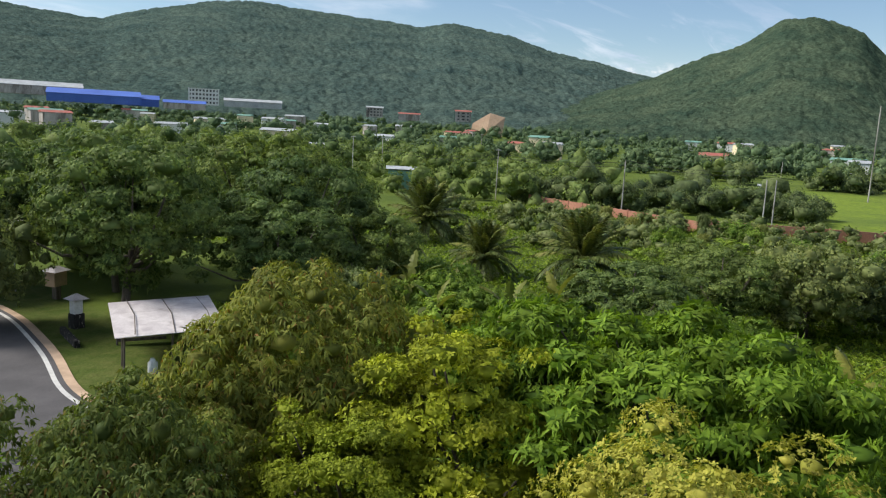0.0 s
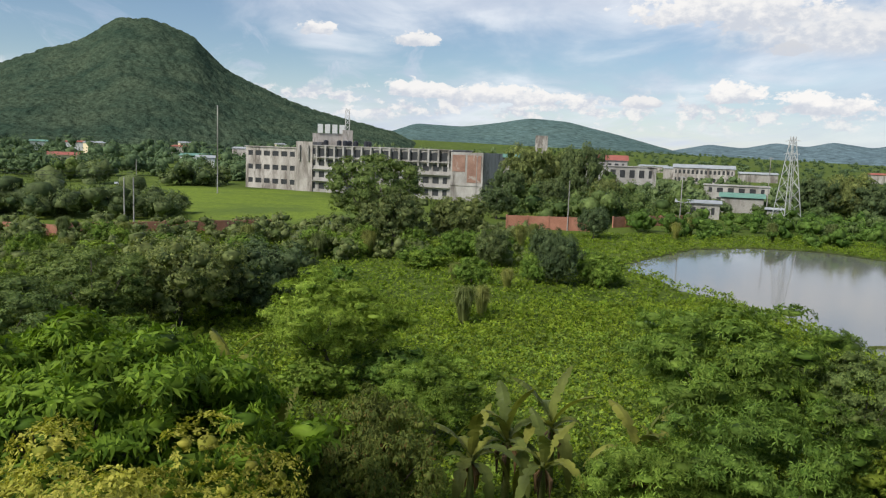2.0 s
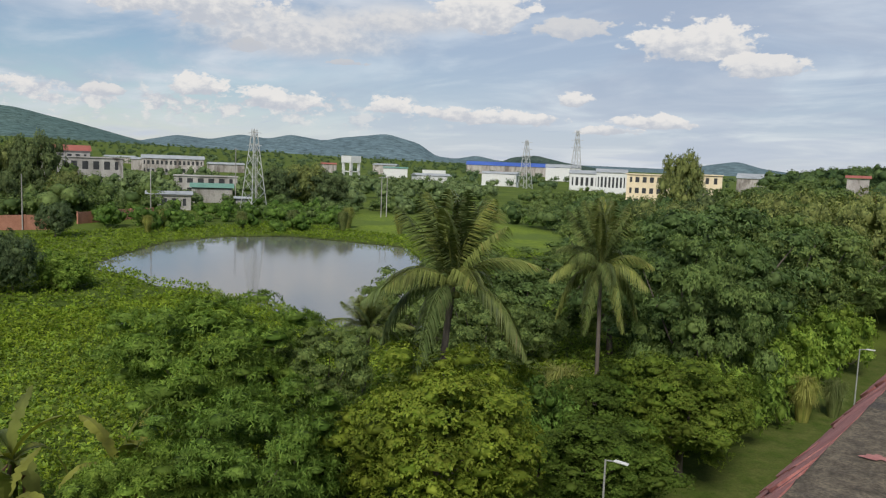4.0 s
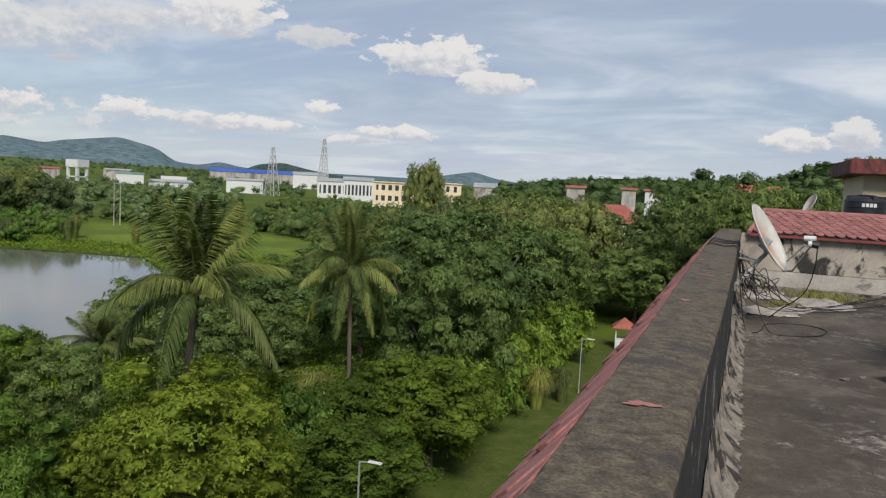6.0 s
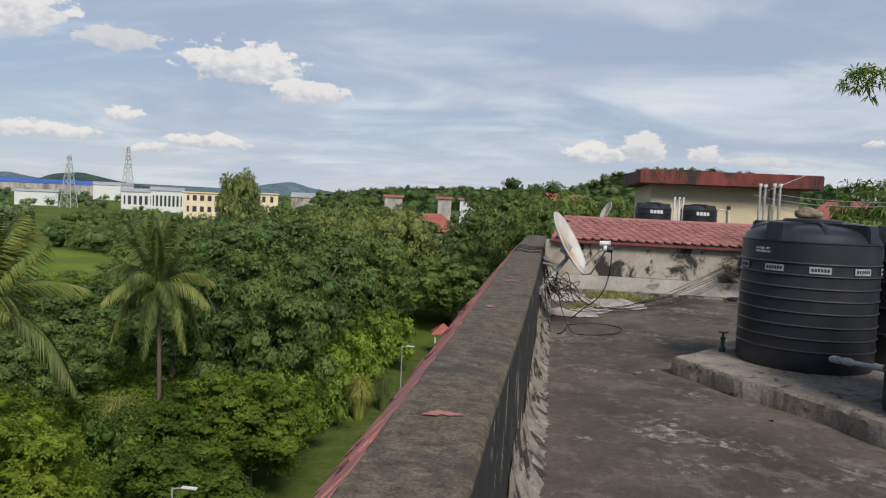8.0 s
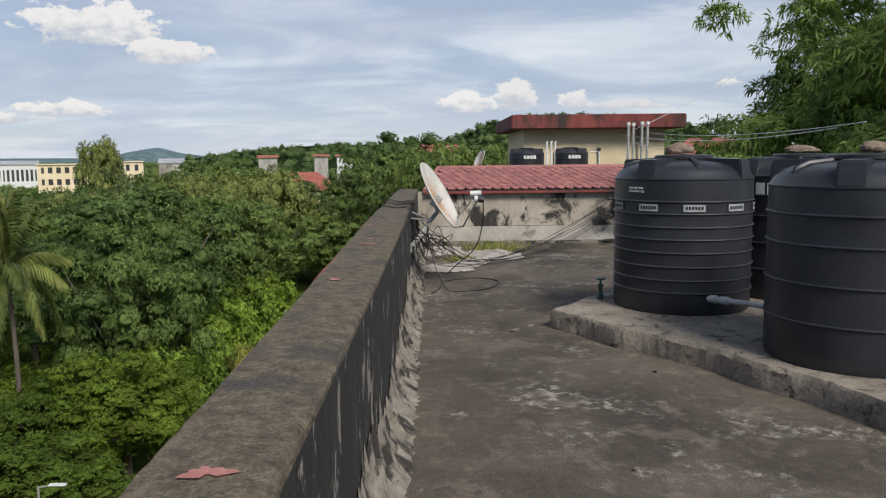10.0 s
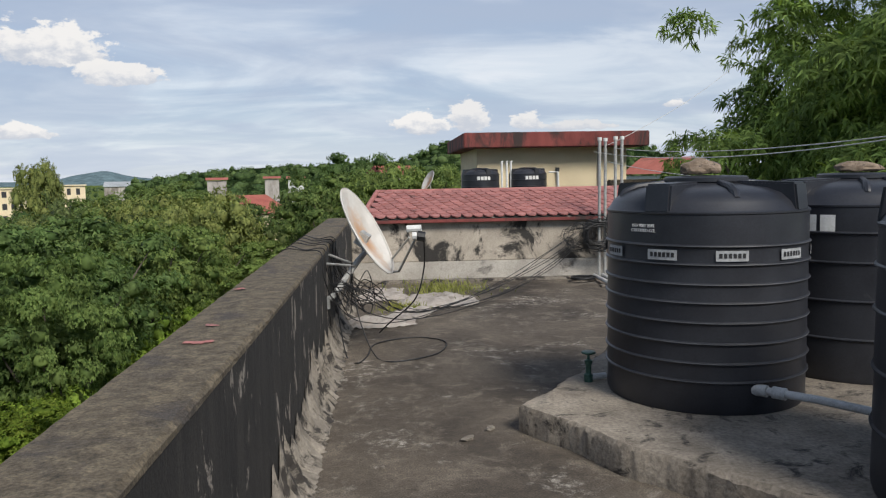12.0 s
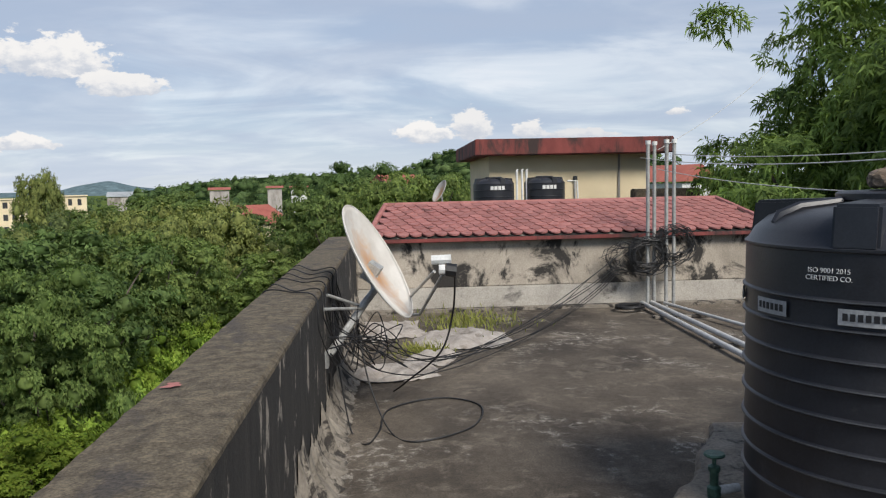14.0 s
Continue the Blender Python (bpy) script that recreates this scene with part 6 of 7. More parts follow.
tg = grass_clump("clump of tall arching grass", spot(-18.0, 27.6), 1.7, 3.3, 900, M["leaf_reed"])
for x, y, s in ((-10.2, 39, 0.7), (-9.2, 41, 0.6), (-54.8, 10.5, 0.8), (-57, 12.5, 0.7), (-91, 8, 0.9), (-62, 2, 0.6), (-88, 2, 0.9), (-95, -6, 0.9), (-100, 30, 0.9), (-106, 34, 0.8), (-112, 60, 0.8), (-118, 66, 0.9), (-110, 76, 0.9), (-106, 84, 1), (-100, 90, 1), (-92, 96, 1), (-104, 95, 1.1), (-68, 18, 0.6), (-72, 14, 0.6),
                (-96, -20, 0.9), (-102, -28, 0.9), (-99, -40, 0.9), (-92, -34, 0.8), (-86, -24, 0.7), (-78, -14, 0.7)):
    copy_thing(tg, spot(x, y, 360 * rng.random(), s))

# ---- middle distance: walls, posts, houses ----
def wall_run(label, a, b, tall=2.2, panel=3.0):
    a, b = np.array(a), np.array(b)
    L = float(np.linalg.norm(b - a))
    ob = thing("compound_wall", label, "compound wall", pose(a[0], a[1], GROUND, 0, 0, math.degrees(math.atan2(b[1] - a[1], b[0] - a[0]))), "compound walls")
    k = max(1, int(L / panel))
    pm = Geo().box(0.0, L / k - 0.22, -0.07, 0.07, -0.3, tall).mesh("panel", M["brickwall"])
    qm = Geo().box(-0.22, -0.002, -0.14, 0.14, -0.3, tall + 0.12).mesh("pier", M["brickwall"])
    for i in range(k):
        part("panel", pm, ob, at=pose(i * L / k + 0.22, 0, 0))
        part("pier", qm, ob, at=pose(i * L / k + 0.22, 0, 0))
    return ob


wall_run("brick-red panelled compound wall among tall grass", (-121, -62), (-107.5, -30), 1.5)
wall_run("brick-red panelled compound wall behind the marsh", (-126, 36), (-123, 50), 2.3)
wall_run("weathered brick-red compound wall near the pond", (-131, 58), (-138, 76), 1.9)
wall_run("brick-red panelled compound wall by the field", (-107.5, -30), (-118, -2), 1.7)


def post(label, x, y, tall, r=0.09, arms=0, z=GROUND):
    ob = thing("utility_pole", label, "utility pole", pose(x, y, z), "utility poles")
    part("shaft", Geo().tube([(0, 0, -0.3), (0, 0, tall)], [r, r * 0.7], 8).mesh("shaft", M["old_wall"]), ob)
    for k in range(arms):
        part("crossarm", Geo().box(-0.9, 0.9, -0.06, 0.06, tall - 0.3 - 0.6 * k, tall - 0.2 - 0.6 * k).mesh("crossarm", M["steel"]), ob)
    return ob


def polar(az, d):
    return d * math.sin(radians(az)), d * math.cos(radians(az))


for az, d, tall in ((-110.6, 130, 8.5), (-119.5, 140, 9), (-94.4, 205, 22), (-127.5, 190, 9), (-129.6, 190, 9), (-100.6, 128, 7), (-101.2, 128, 7), (-61.5, 138, 10), (-69.5, 132, 8.5), (-55.5, 180, 14), (-54, 182, 14), (-45, 170, 9), (-44.6, 171, 9), (-99.7, 210, 8), (-120, 300, 10), (-76, 170, 12), (-84, 120, 9)):
    x, y = polar(az, d)
    post("grey concrete utility pole standing among trees", x, y, tall, 0.11 if tall < 15 else 0.16, 1 if tall > 8.8 and tall < 15 else 0)


for a, b in ((-127.5, -119.5), (-119.5, -110.6), (-110.6, -100.6)):
    for h in (8.3, 7.7):
        pa, pb = Vector((*polar(a, 140), GROUND + h)), Vector((*polar(b, 130), GROUND + h))
        thing("power_line", "thin power line sagging between utility poles", "wire", group="power lines",
              mesh=Geo().tube([pa.lerp(pb, t) - Vector((0, 0, 3.2 * t * (1 - t))) for t in np.linspace(0, 1, 10)], 0.03, 4).mesh("power_line", M["rubber"]))


def street_lamp(at, tall, label):
    ob = thing("street_lamp", label, "street lamp", at, "street lamps")
    part("pole", Geo().tube([(0, 0, -0.2), (0, 0, tall)], [0.045, 0.032], 10).mesh("pole", M["steel"], smooth=True), ob)
    part("arm", Geo().tube([(0, 0, tall - 0.02), (0.35, 0, tall + 0.03)], 0.022, 8).mesh("arm", M["steel"]), ob)
    part("lamp_head", Geo().box(0.30, 0.78, -0.075, 0.075, tall + 0.02, tall + 0.08).mesh("lamp_head", M["white"], 0.02), ob, "pale flat lamp head")
    return ob


street_lamp(pose(-8.7, 43.5, GROUND, 0, 0, 0), 3.45, "slim grey street lamp on the lawn")
street_lamp(pose(-10.65, 18.0, GROUND, 0, 0, 0), 3.7, "slim grey street lamp beside the trees")
street_lamp(pose(-28.2, -55, GROUND, 0, 0, 180), 4.8, "slim grey street lamp beside the road")

# guard kiosk on the lawn
kio = thing("guard_kiosk", "small white guard kiosk with a red pyramid roof", "kiosk", pose(-8.35, 59.4, GROUND, 0, 0, 10) @ Matrix.Diagonal((0.85, 0.85, 0.8, 1)))
part("body", Geo().box(-0.8, 0.8, -0.8, 0.8, 0.0, 1.0).mesh("body", M["white"], 0.02), kio)
for sx in (-0.75, 0.75):
    for sy in (-0.75, 0.75):
        part("post", Geo().box(sx - 0.05, sx + 0.05, sy - 0.05, sy + 0.05, 1.0, 2.2).mesh("post", M["white"]), kio)
part("roof", Geo().add([(-1.1, -1.1, 2.2), (1.1, -1.1, 2.2), (1.1, 1.1, 2.2), (-1.1, 1.1, 2.2), (0, 0, 3.15), (-1.1, -1.1, 2.12), (1.1, -1.1, 2.12), (1.1, 1.1, 2.12), (-1.1, 1.1, 2.12)],
                       [(0, 1, 4), (1, 2, 4), (2, 3, 4), (3, 0, 4), (0, 5, 6, 1), (1, 6, 7, 2), (2, 7, 8, 3), (3, 8, 5, 0), (5, 8, 7, 6)]).mesh("roof", M["rust_roof"]), kio)

# open shed with a sheet roof
shed = thing("open_shed", "open shed with a pale sheet roof on wooden posts", "shed", pose(-25.0, -39.8, GROUND, 0, 0, 148))
for x, y, h in ((0.1, -0.1, 2.25), (4.5, -0.1, 2.45), (0.1, -5.1, 1.95), (4.5, -5.1, 2.1), (0.1, -3.9, 2.0), (2.3, -5.1, 2.0)):
    part("post", Geo().tube([(x, y, -0.2), (x + 0.04, y, h)], 0.06, 7).mesh("post", M["wood"]), shed)
for k in range(6):
    y1 = 0.25 - 0.95 * k
    y0, z1, z0 = y1 - 1.02, 2.34 - 0.062 * k + 0.012 * (k % 2), 2.34 - 0.062 * (k + 1)
    part("roof_sheet", Geo().add([(-0.3, y0, z0), (4.9, y0, z0 + 0.15), (4.9, y1, z1 + 0.15), (-0.3, y1, z1), (-0.3, y0, z0 - 0.03), (4.9, y0, z0 + 0.12), (4.9, y1, z1 + 0.12), (-0.3, y1, z1 - 0.03)],
                                 [(0, 1, 2, 3), (4, 7, 6, 5), (0, 4, 5, 1), (1, 5, 6, 2), (2, 6, 7, 3), (3, 7, 4, 0)]).mesh("roof_sheet", M["sheet"]), shed)
for x in (0.6, 2.4, 4.2):
    part("batten", Geo().tube([(x, 0.3, 2.46), (x + 0.2, -2.5, 2.30), (x, -5.5, 2.10)], 0.025, 5).mesh("batten", M["wood"]), shed)
for k in range(5):
    part("side_plank", Geo().box(0.15, 2.6, -0.14, -0.08, 0.25 + 0.24 * k, 0.42 + 0.24 * k).mesh("side_plank", M["wood"]), shed)
thing("water_drum", "small white plastic drum standing under the shed", "drum", pose(-23.4, -34.6, GROUND), mesh=Geo().lathe([(0.2, 0), (0.24, 0.05), (0.24, 0.55), (0.12, 0.7), (0.1, 0.78)], 16).mesh("water_drum", M["white"], smooth=True))
shrine = thing("meter_box", "small white box on a dark stand with a pale cap", "meter box", pose(-25.7, -44.3, GROUND))
part("stand", Geo().box(-0.32, 0.32, -0.32, 0.32, 0, 0.9).mesh("stand", M["soot"], 0.02), shrine)
part("box", Geo().box(-0.26, 0.26, -0.26, 0.26, 0.9, 1.75).mesh("box", M["white"], 0.02), shrine)
part("cap", Geo().add([(-0.5, -0.5, 1.75), (0.5, -0.5, 1.75), (0.5, 0.5, 1.75), (-0.5, 0.5, 1.75), (-0.1, 0, 2.05), (0.1, 0, 2.05)], [(0, 1, 5, 4), (1, 2, 5), (2, 3, 4, 5), (3, 0, 4), (3, 2, 1, 0)]).mesh("cap", M["sheet"]), shrine)
box2 = thing("orange_box", "orange-brown box on a post with a pale cap", "meter box", pose(-29.0, -51.6, GROUND, 0, 0, 15))
part("stand", Geo().box(-0.2, 0.2, -0.2, 0.2, 0, 0.9).mesh("stand", M["wood"], 0.02), box2)
part("box", Geo().box(-0.55, 0.55, -0.4, 0.4, 0.9, 1.9).mesh("box", M["soil"], 0.03), box2)
part("cap", Geo().add([(-0.7, -0.6, 1.9), (0.7, -0.6, 1.9), (0.7, 0.6, 1.9), (-0.7, 0.6, 1.9), (-0.2, 0, 2.2), (0.2, 0, 2.2)], [(0, 1, 5, 4), (1, 2, 5), (2, 3, 4, 5), (3, 0, 4), (3, 2, 1, 0)]).mesh("cap", M["sheet"]), box2)
thing("kerb", "low mossy concrete kerb round a bed", "kerb", mesh=Geo().box(-0.15, 0.15, -1.7, 1.7, -0.1, 0.42).mesh("kerb", M["soot"], 0.03), at=pose(-24.0, -42.3, GROUND, 0, 0, -20))


def facade(ob, w, d, h, floors, bays, wall, opening=M["gloom"], z0=0.0, win=(0.55, 0.5), front=True, sides=True):
    """Storeys with recessed openings, bands and sills; the front looks along -y."""
    part("wall", Geo().box(0, w, 0.25, d, z0 - 0.5, z0 + h).mesh("wall", wall), ob)
    fh, bw = h / floors, w / bays
    pane = Geo().box(-bw * win[0] / 2, bw * win[0] / 2, 0.10, 0.20, 0, fh * win[1]).mesh("pane", opening)
    pier = Geo().box(-bw * (1 - win[0]) / 2, bw * (1 - win[0]) / 2, 0.0, 0.245, z0 - 0.5, z0 + h).mesh("pier", wall)
    for j in range(bays + 1):
        part("pier", pier, ob, at=pose(min(max(j * bw, bw * (1 - win[0]) / 2), w - bw * (1 - win[0]) / 2), 0, 0))
    for i in range(floors):
        part("spandrel", Geo().box(0.02, w - 0.02, 0.03, 0.243, z0 + i * fh + (0 if i else -0.5), z0 + i * fh + fh * (1 - win[1]) * 0.6).mesh("spandrel", wall), ob)
        part("lintel", Geo().box(0.02, w - 0.02, 0.02, 0.243, z0 + (i + 1) * fh - fh * (1 - win[1]) * 0.4, z0 + (i + 1) * fh - 0.003).mesh("lintel", wall), ob)
        for j in range(bays):
            part("window", pane, ob, at=pose((j + 0.5) * bw, 0, z0 + i * fh + fh * (1 - win[1]) * 0.6))
    part("roof", Geo().box(-0.3, w + 0.3, -0.3, d + 0.3, z0 + h, z0 + h + 0.25).mesh("roof", wall), ob)


def facing(ax, ay, bx, by, z=GROUND):
    """A frame at a whose x runs to b; its -y looks to the viewer's side."""
    return pose(ax, ay, z, 0, 0, math.degrees(math.atan2(by - ay, bx - ax)))


# the long derelict building with its rooftop sign
ax, ay = polar(-88.6, 226)
bx, by = polar(-75.3, 199)
L = math.hypot(bx - ax, by - ay)
old = thing("derelict_building", "long derelict grey concrete building with empty window openings", "building", facing(ax, ay, bx, by))
facade(old, L - 9, 14, 12.9, 4, 16, M["old_wall"], win=(0.62, 0.52))
for j in range(17):
    part("sun_breaker", Geo().box(-0.25, 0.25, -0.9, -0.02, 8.6, 12.9).mesh("sun_breaker", M["old_wall"]), old, at=pose(0.4 + j * (L - 10) / 16, 0, 0))
for z in (3.1, 6.4, 9.6):
    part("ledge", Geo().box(4.6, L - 9.1, -1.0, -0.03, z, z + 0.22).mesh("ledge", M["old_wall"]), old)
# thin dark sheet on the wall, painted as the top storey's inner shade
part("open_storey", Geo().box(5, L - 9.2, -0.012, -0.004, 10.1, 12.1).mesh("open_storey", M["gloom"]), old, "dark sheet for the shaded open top storey")
for j in range(7):
    part("roof_tank", Geo().lathe([(0.7, 0), (0.72, 1.2), (0.4, 1.5)], 12).mesh("roof_tank", M["tank"]), old, at=pose(5.5 + 2.2 * j + (j % 3), 5 + (j % 2) * 2, 13.15))
part("brick_end", Geo().box(L - 9, L, -0.6, 14, -0.5, 12.6).mesh("brick_end", M["old_wall"]), old, "half-plastered end bay")
for x0, x1, z0, z1 in ((L - 8.5, L - 4.9, 7.6, 11.9), (L - 4.3, L - 0.5, 4.9, 11.9)):
    part("brick_panel", Geo().box(x0, x1, -0.68, -0.603, z0, z1).mesh("brick_panel", M["brick"]), old, "bare red brick panel")
# dark panels on the end wall stand for shade inside open bays
for z in (7.6, 9.8):
    part("open_bay", Geo().box(L + 0.003, L + 0.03, 2, 12, z - 6.6, z - 5.0).mesh("open_bay", M["gloom"]), old, "dark panel for the shaded open bay")
part("brick_band", Geo().box(L - 9.1, L + 0.1, -0.75, 14.1, 4.0, 4.35).mesh("brick_band", M["old_wall"]), old)
part("stair_tower", Geo().box(-1.0, 4.5, -0.4, 8, -0.5, 14.0).mesh("stair_tower", M["white_wall"]), old, "pale stained stair tower")
cx_, cy_ = polar(-92.3, 240)
left = thing("derelict_wing", "stained white wing of the derelict building", "building", facing(cx_, cy_, ax, ay))
facade(left, math.hypot(ax - cx_, ay - cy_) - 0.8, 12, 12.0, 3, 6, M["white_wall"], win=(0.7, 0.36))
sign = thing("rooftop_sign", "big white sign on a rooftop block", "sign", pose(*polar(-87.3, 224), GROUND + 12.9 + 0.25, 0, 0, 2))
sign.matrix_world = Matrix.Translation((*polar(-87.4, 232), GROUND + 13.15)) @ pose(0, 0, 0, 0, 0, 88)
part("block", Geo().box(-1, 10, 0, 5, -0.2, 3.4).mesh("block", M["white_wall"]), sign, "stained white roof block")
for k in range(4):
    x = 0.3 + 2.1 * k
    part("sign_shape", Geo().box(x, x + 1.5, -0.5, -0.2, 3.5, 6.1).mesh("sign_shape", M["white"], 0.05), sign, "plain white block of the sign")
part("rooftop_box", Geo().box(7.5, 10.5, -1.0, 3, -0.2, 4.6).mesh("rooftop_box", M["white_wall"]), sign)


def lattice(name, label, at, tall, base, top, arms=0, r=0.07, category="pylon"):
    ob = thing(name, label, category, at, "lattice masts")
    g = Geo()
    lv = np.linspace(0, 1, 8)
    half = base / 2 + (top - base) / 2 * lv
    for sx, sy in ((1, 1), (1, -1), (-1, -1), (-1, 1)):
        g.tube([(sx * half[0], sy * half[0], -0.3), (sx * half[-1], sy * half[-1], tall)], r, 4)
    for i in range(7):
        a, b, za, zb = half[i], half[i + 1], tall * lv[i], tall * lv[i + 1]
        for s in (1, -1):
            g.tube([(-a, s * a, za), (b, s * b, zb)], r * 0.6, 3).tube([(a, s * a, za), (-b, s * b, zb)], r * 0.6, 3)
            g.tube([(s * a, -a, za), (s * b, b, zb)], r * 0.6, 3).tube([(s * a, a, za), (s * b, -b, zb)], r * 0.6, 3)
    part("lattice", g.mesh("lattice", M["pvc"]), ob)
    for k in range(arms):
        z = tall * (0.95 - 0.14 * k)
        part("arm", Geo().tube([(-tall * 0.13, 0, z), (0, 0, z + 0.3), (tall * 0.13, 0, z)], r * 0.9, 4).mesh("arm", M["pvc"]), ob)
    return ob


lattice("mast", "slim lattice mast on the derelict building", pose(*polar(-85.2, 232), GROUND + 13), 11, 1.3, 1.1, 2)
lattice("pylon", "tall lattice power pylon beyond the pond", pose(*polar(-54.3, 165), GROUND), 18, 4.2, 0.7, 2, 0.08)
lattice("pylon", "lattice power pylon on the plain", pose(*polar(-34.0, 420), GROUND), 26, 6, 1.0, 3, 0.16)
lattice("pylon", "lattice power pylon far out on the plain", pose(*polar(-30.3, 640), GROUND), 42, 8, 1.4, 3, 0.24)


def shed_house(label, az, d, w, h, deep, wall, roof, turn=0.0, pitch=0.25, z=None, bays=0, floors=1):
    """A plain house with a pitched roof, its front to the viewer."""
    x, y = polar(az, d)
    zz = float(ground_height(np.array([x]), np.array([y]))[0]) if z is None else z
    ob = thing("house", label, "house", pose(x, y, zz, 0, 0, -az + turn) @ pose(-w / 2, 0, 0), "houses of the town")
    if bays:
        facade(ob, w, deep, h, floors, bays, wall)
    else:
        part("wall", Geo().box(0, w, 0, deep, -0.5, h).mesh("wall", wall), ob)
    if roof:
        o, rz = 0.5, h + 0.26 + deep * pitch / 2
        part("gable_roof", Geo().add([(-o, -o, h + 0.26), (w + o, -o, h + 0.26), (w + o, deep + o, h + 0.26), (-o, deep + o, h + 0.26), (-o, deep / 2, rz), (w + o, deep / 2, rz)],
                                     [(0, 1, 5, 4), (2, 3, 4, 5), (1, 2, 5), (3, 0, 4), (3, 2, 1, 0)]).mesh("gable_roof", roof), ob)
    return ob


shed_house("long factory shed with a bright blue roof", -146.2, 623, 62, 5.2, 36, M["blue"], M["blue"], pitch=0.22, z=4.4)
shed_house("factory shed with a bright blue roof", -143.2, 640, 22, 4.6, 26, M["blue"], M["blue"], pitch=0.25, z=4)
shed_house("long pale factory shed", -149.8, 683, 70, 6, 30, M["white_wall"], M["grey_roof"], z=8.8)
shed_house("white five-storey block on the hillside", -139.3, 703, 25, 13, 14, M["white"], None, z=8, bays=9, floors=4)
shed_house("low pale shed with a blue roof", -140.6, 563, 27, 3.4, 16, M["white_wall"], M["blue"], z=3.2)
shed_house("long low grey shed", -136.0, 642, 44, 4, 16, M["grey_roof"], M["grey_roof"], z=7.4)
shed_house("pale three-storey house under the hill", -127.5, 602, 12.5, 6.5, 8, M["old_wall"], M["grey_roof"], z=5, bays=5, floors=3)
shed_house("rust-roofed low house under the hill", -125.0, 600, 16, 4, 8, M["white_wall"], M["rust_roof"], z=4)
shed_house("house with a red roof on the foot of the hill", -121.1, 602, 12, 7, 9, M["old_wall"], M["rust_roof"], z=5, bays=3, floors=3)
shed_house("yellow house with a red roof at the field's edge", -103.8, 300, 9.5, 6.5, 8, M["cream"], M["rust_roof"], bays=3, floors=2)
shed_house("low white shed in the field", -100.3, 195, 5, 2.2, 3, M["white"], M["grey_roof"])
shed_house("green shed among the trees", -126.3, 152, 5, 3.6, 4, M["green_roof"], M["grey_roof"])
shed_house("low white house with a grey roof", -131.8, 260, 12, 3.5, 8, M["white_wall"], M["grey_roof"])
shed_house("white house with a green roof behind the derelict building", -73.2, 245, 11, 11.2, 9, M["white_wall"], M["green_roof"], bays=6, floors=3)
shed_house("unfinished house with a red roof", -66.2, 268, 14, 11.4, 14, M["old_wall"], M["rust_roof"], bays=6, floors=3)
shed_house("open concrete frame of a house", -64.7, 256, 18, 9.8, 10, M["old_wall"], None, bays=6, floors=2)
shed_house("cream low building behind the wall", -60.0, 178, 9.0, 3.2, 5, M["old_wall"], M["grey_roof"], bays=4)
shed_house("long shed with a checked green roof", -57.0, 205, 10, 3.6, 8, M["old_wall"], M["green_roof"])
shed_house("long white factory hall", -59.2, 420, 30, 8.0, 14, M["white_wall"], M["grey_roof"], bays=14, floors=2)
shed_house("low concrete building in the switchyard", -57.3, 240, 18, 5.6, 8, M["old_wall"], None, bays=6, floors=2)
shed_house("white hut beyond the pond", -55.0, 175, 3.0, 2.8, 3, M["old_wall"], M["grey_roof"])
shed_house("pair of tall grey silos and their tower", -70.4, 760, 12, 24, 10, M["white_wall"], None)
shed_house("white two-storey house on the plain", -43.5, 520, 16, 6, 8, M["white"], M["green_roof"])
shed_house("long white building on the plain", -40.7, 450, 13.5, 7.2, 8, M["white"], None)
shed_house("white warehouse with tall dark windows", -27.8, 397, 15, 10.4, 14, M["white"], M["grey_roof"], bays=8, floors=1)
shed_house("white warehouse with a low grey roof", -29.7, 427, 16, 9.0, 14, M["white"], M["grey_roof"], bays=6)
shed_house("large white shed far off on the plain", -31.2, 640, 28, 11, 20, M["white"], M["grey_roof"])
shed_house("long blue-roofed shed far off", -35.0, 800, 90, 9, 30, M["white_wall"], M["blue"])
shed_house("cream apartment house among the trees", -25.4, 208, 11, 11.4, 12, M["cream"], None, bays=6, floors=4)
shed_house("cream apartment house behind a tall tree", -21.1, 198, 5, 11.8, 12, M["cream"], None, bays=2, floors=4)
shed_house("long grey-roofed hall beyond the wood", -15.2, 420, 60, 10, 20, M["white_wall"], M["grey_roof"])
shed_house("house with a red tiled roof among the trees", -8.9, 120, 10, 7.2, 12, M["cream"], M["rust_roof"], turn=35, pitch=0.45)
shed_house("pale house with a rust roof on the wooded slope", -11.9, 240, 5.5, 12.4, 6, M["white_wall"], M["rust_roof"])
shed_house("pale house with a rust roof on the slope", -8.1, 230, 4.0, 12.6, 5, M["white_wall"], M["rust_roof"])
shed_house("white house with a rust roof on the slope", -6.4, 230, 4.5, 12.5, 5, M["white"], M["rust_roof"])
shed_house("house with a rust roof under the knoll", 1.4, 130, 6, 12.6, 7, M["white_wall"], M["rust_roof"], turn=30, pitch=0.5)
shed_house("white house with a rust roof beyond the stair head", 19.2, 120, 8, 12.2, 10, M["white"], M["rust_roof"], turn=-30, pitch=0.5)
for k in range(44):
    az, d = -156 + 72 * rng.random(), rng.uniform(330, 640)
    w_ = rng.uniform(7, 16)
    tall_ = rng.uniform(4, 8.5)
    pale, rf = (M["white_wall"], M["cream"], M["white"])[k % 3], (M["rust_roof"], M["grey_roof"], M["grey_roof"], M["green_roof"])[k % 4]
    shed_house(("small pale town house with a rust-red roof", "small cream town house with a grey roof", "small white town house with a grey roof", "small town house with a green roof")[k % 4], az, d, w_, tall_, 8, pale, rf, turn=rng.uniform(-30, 30))
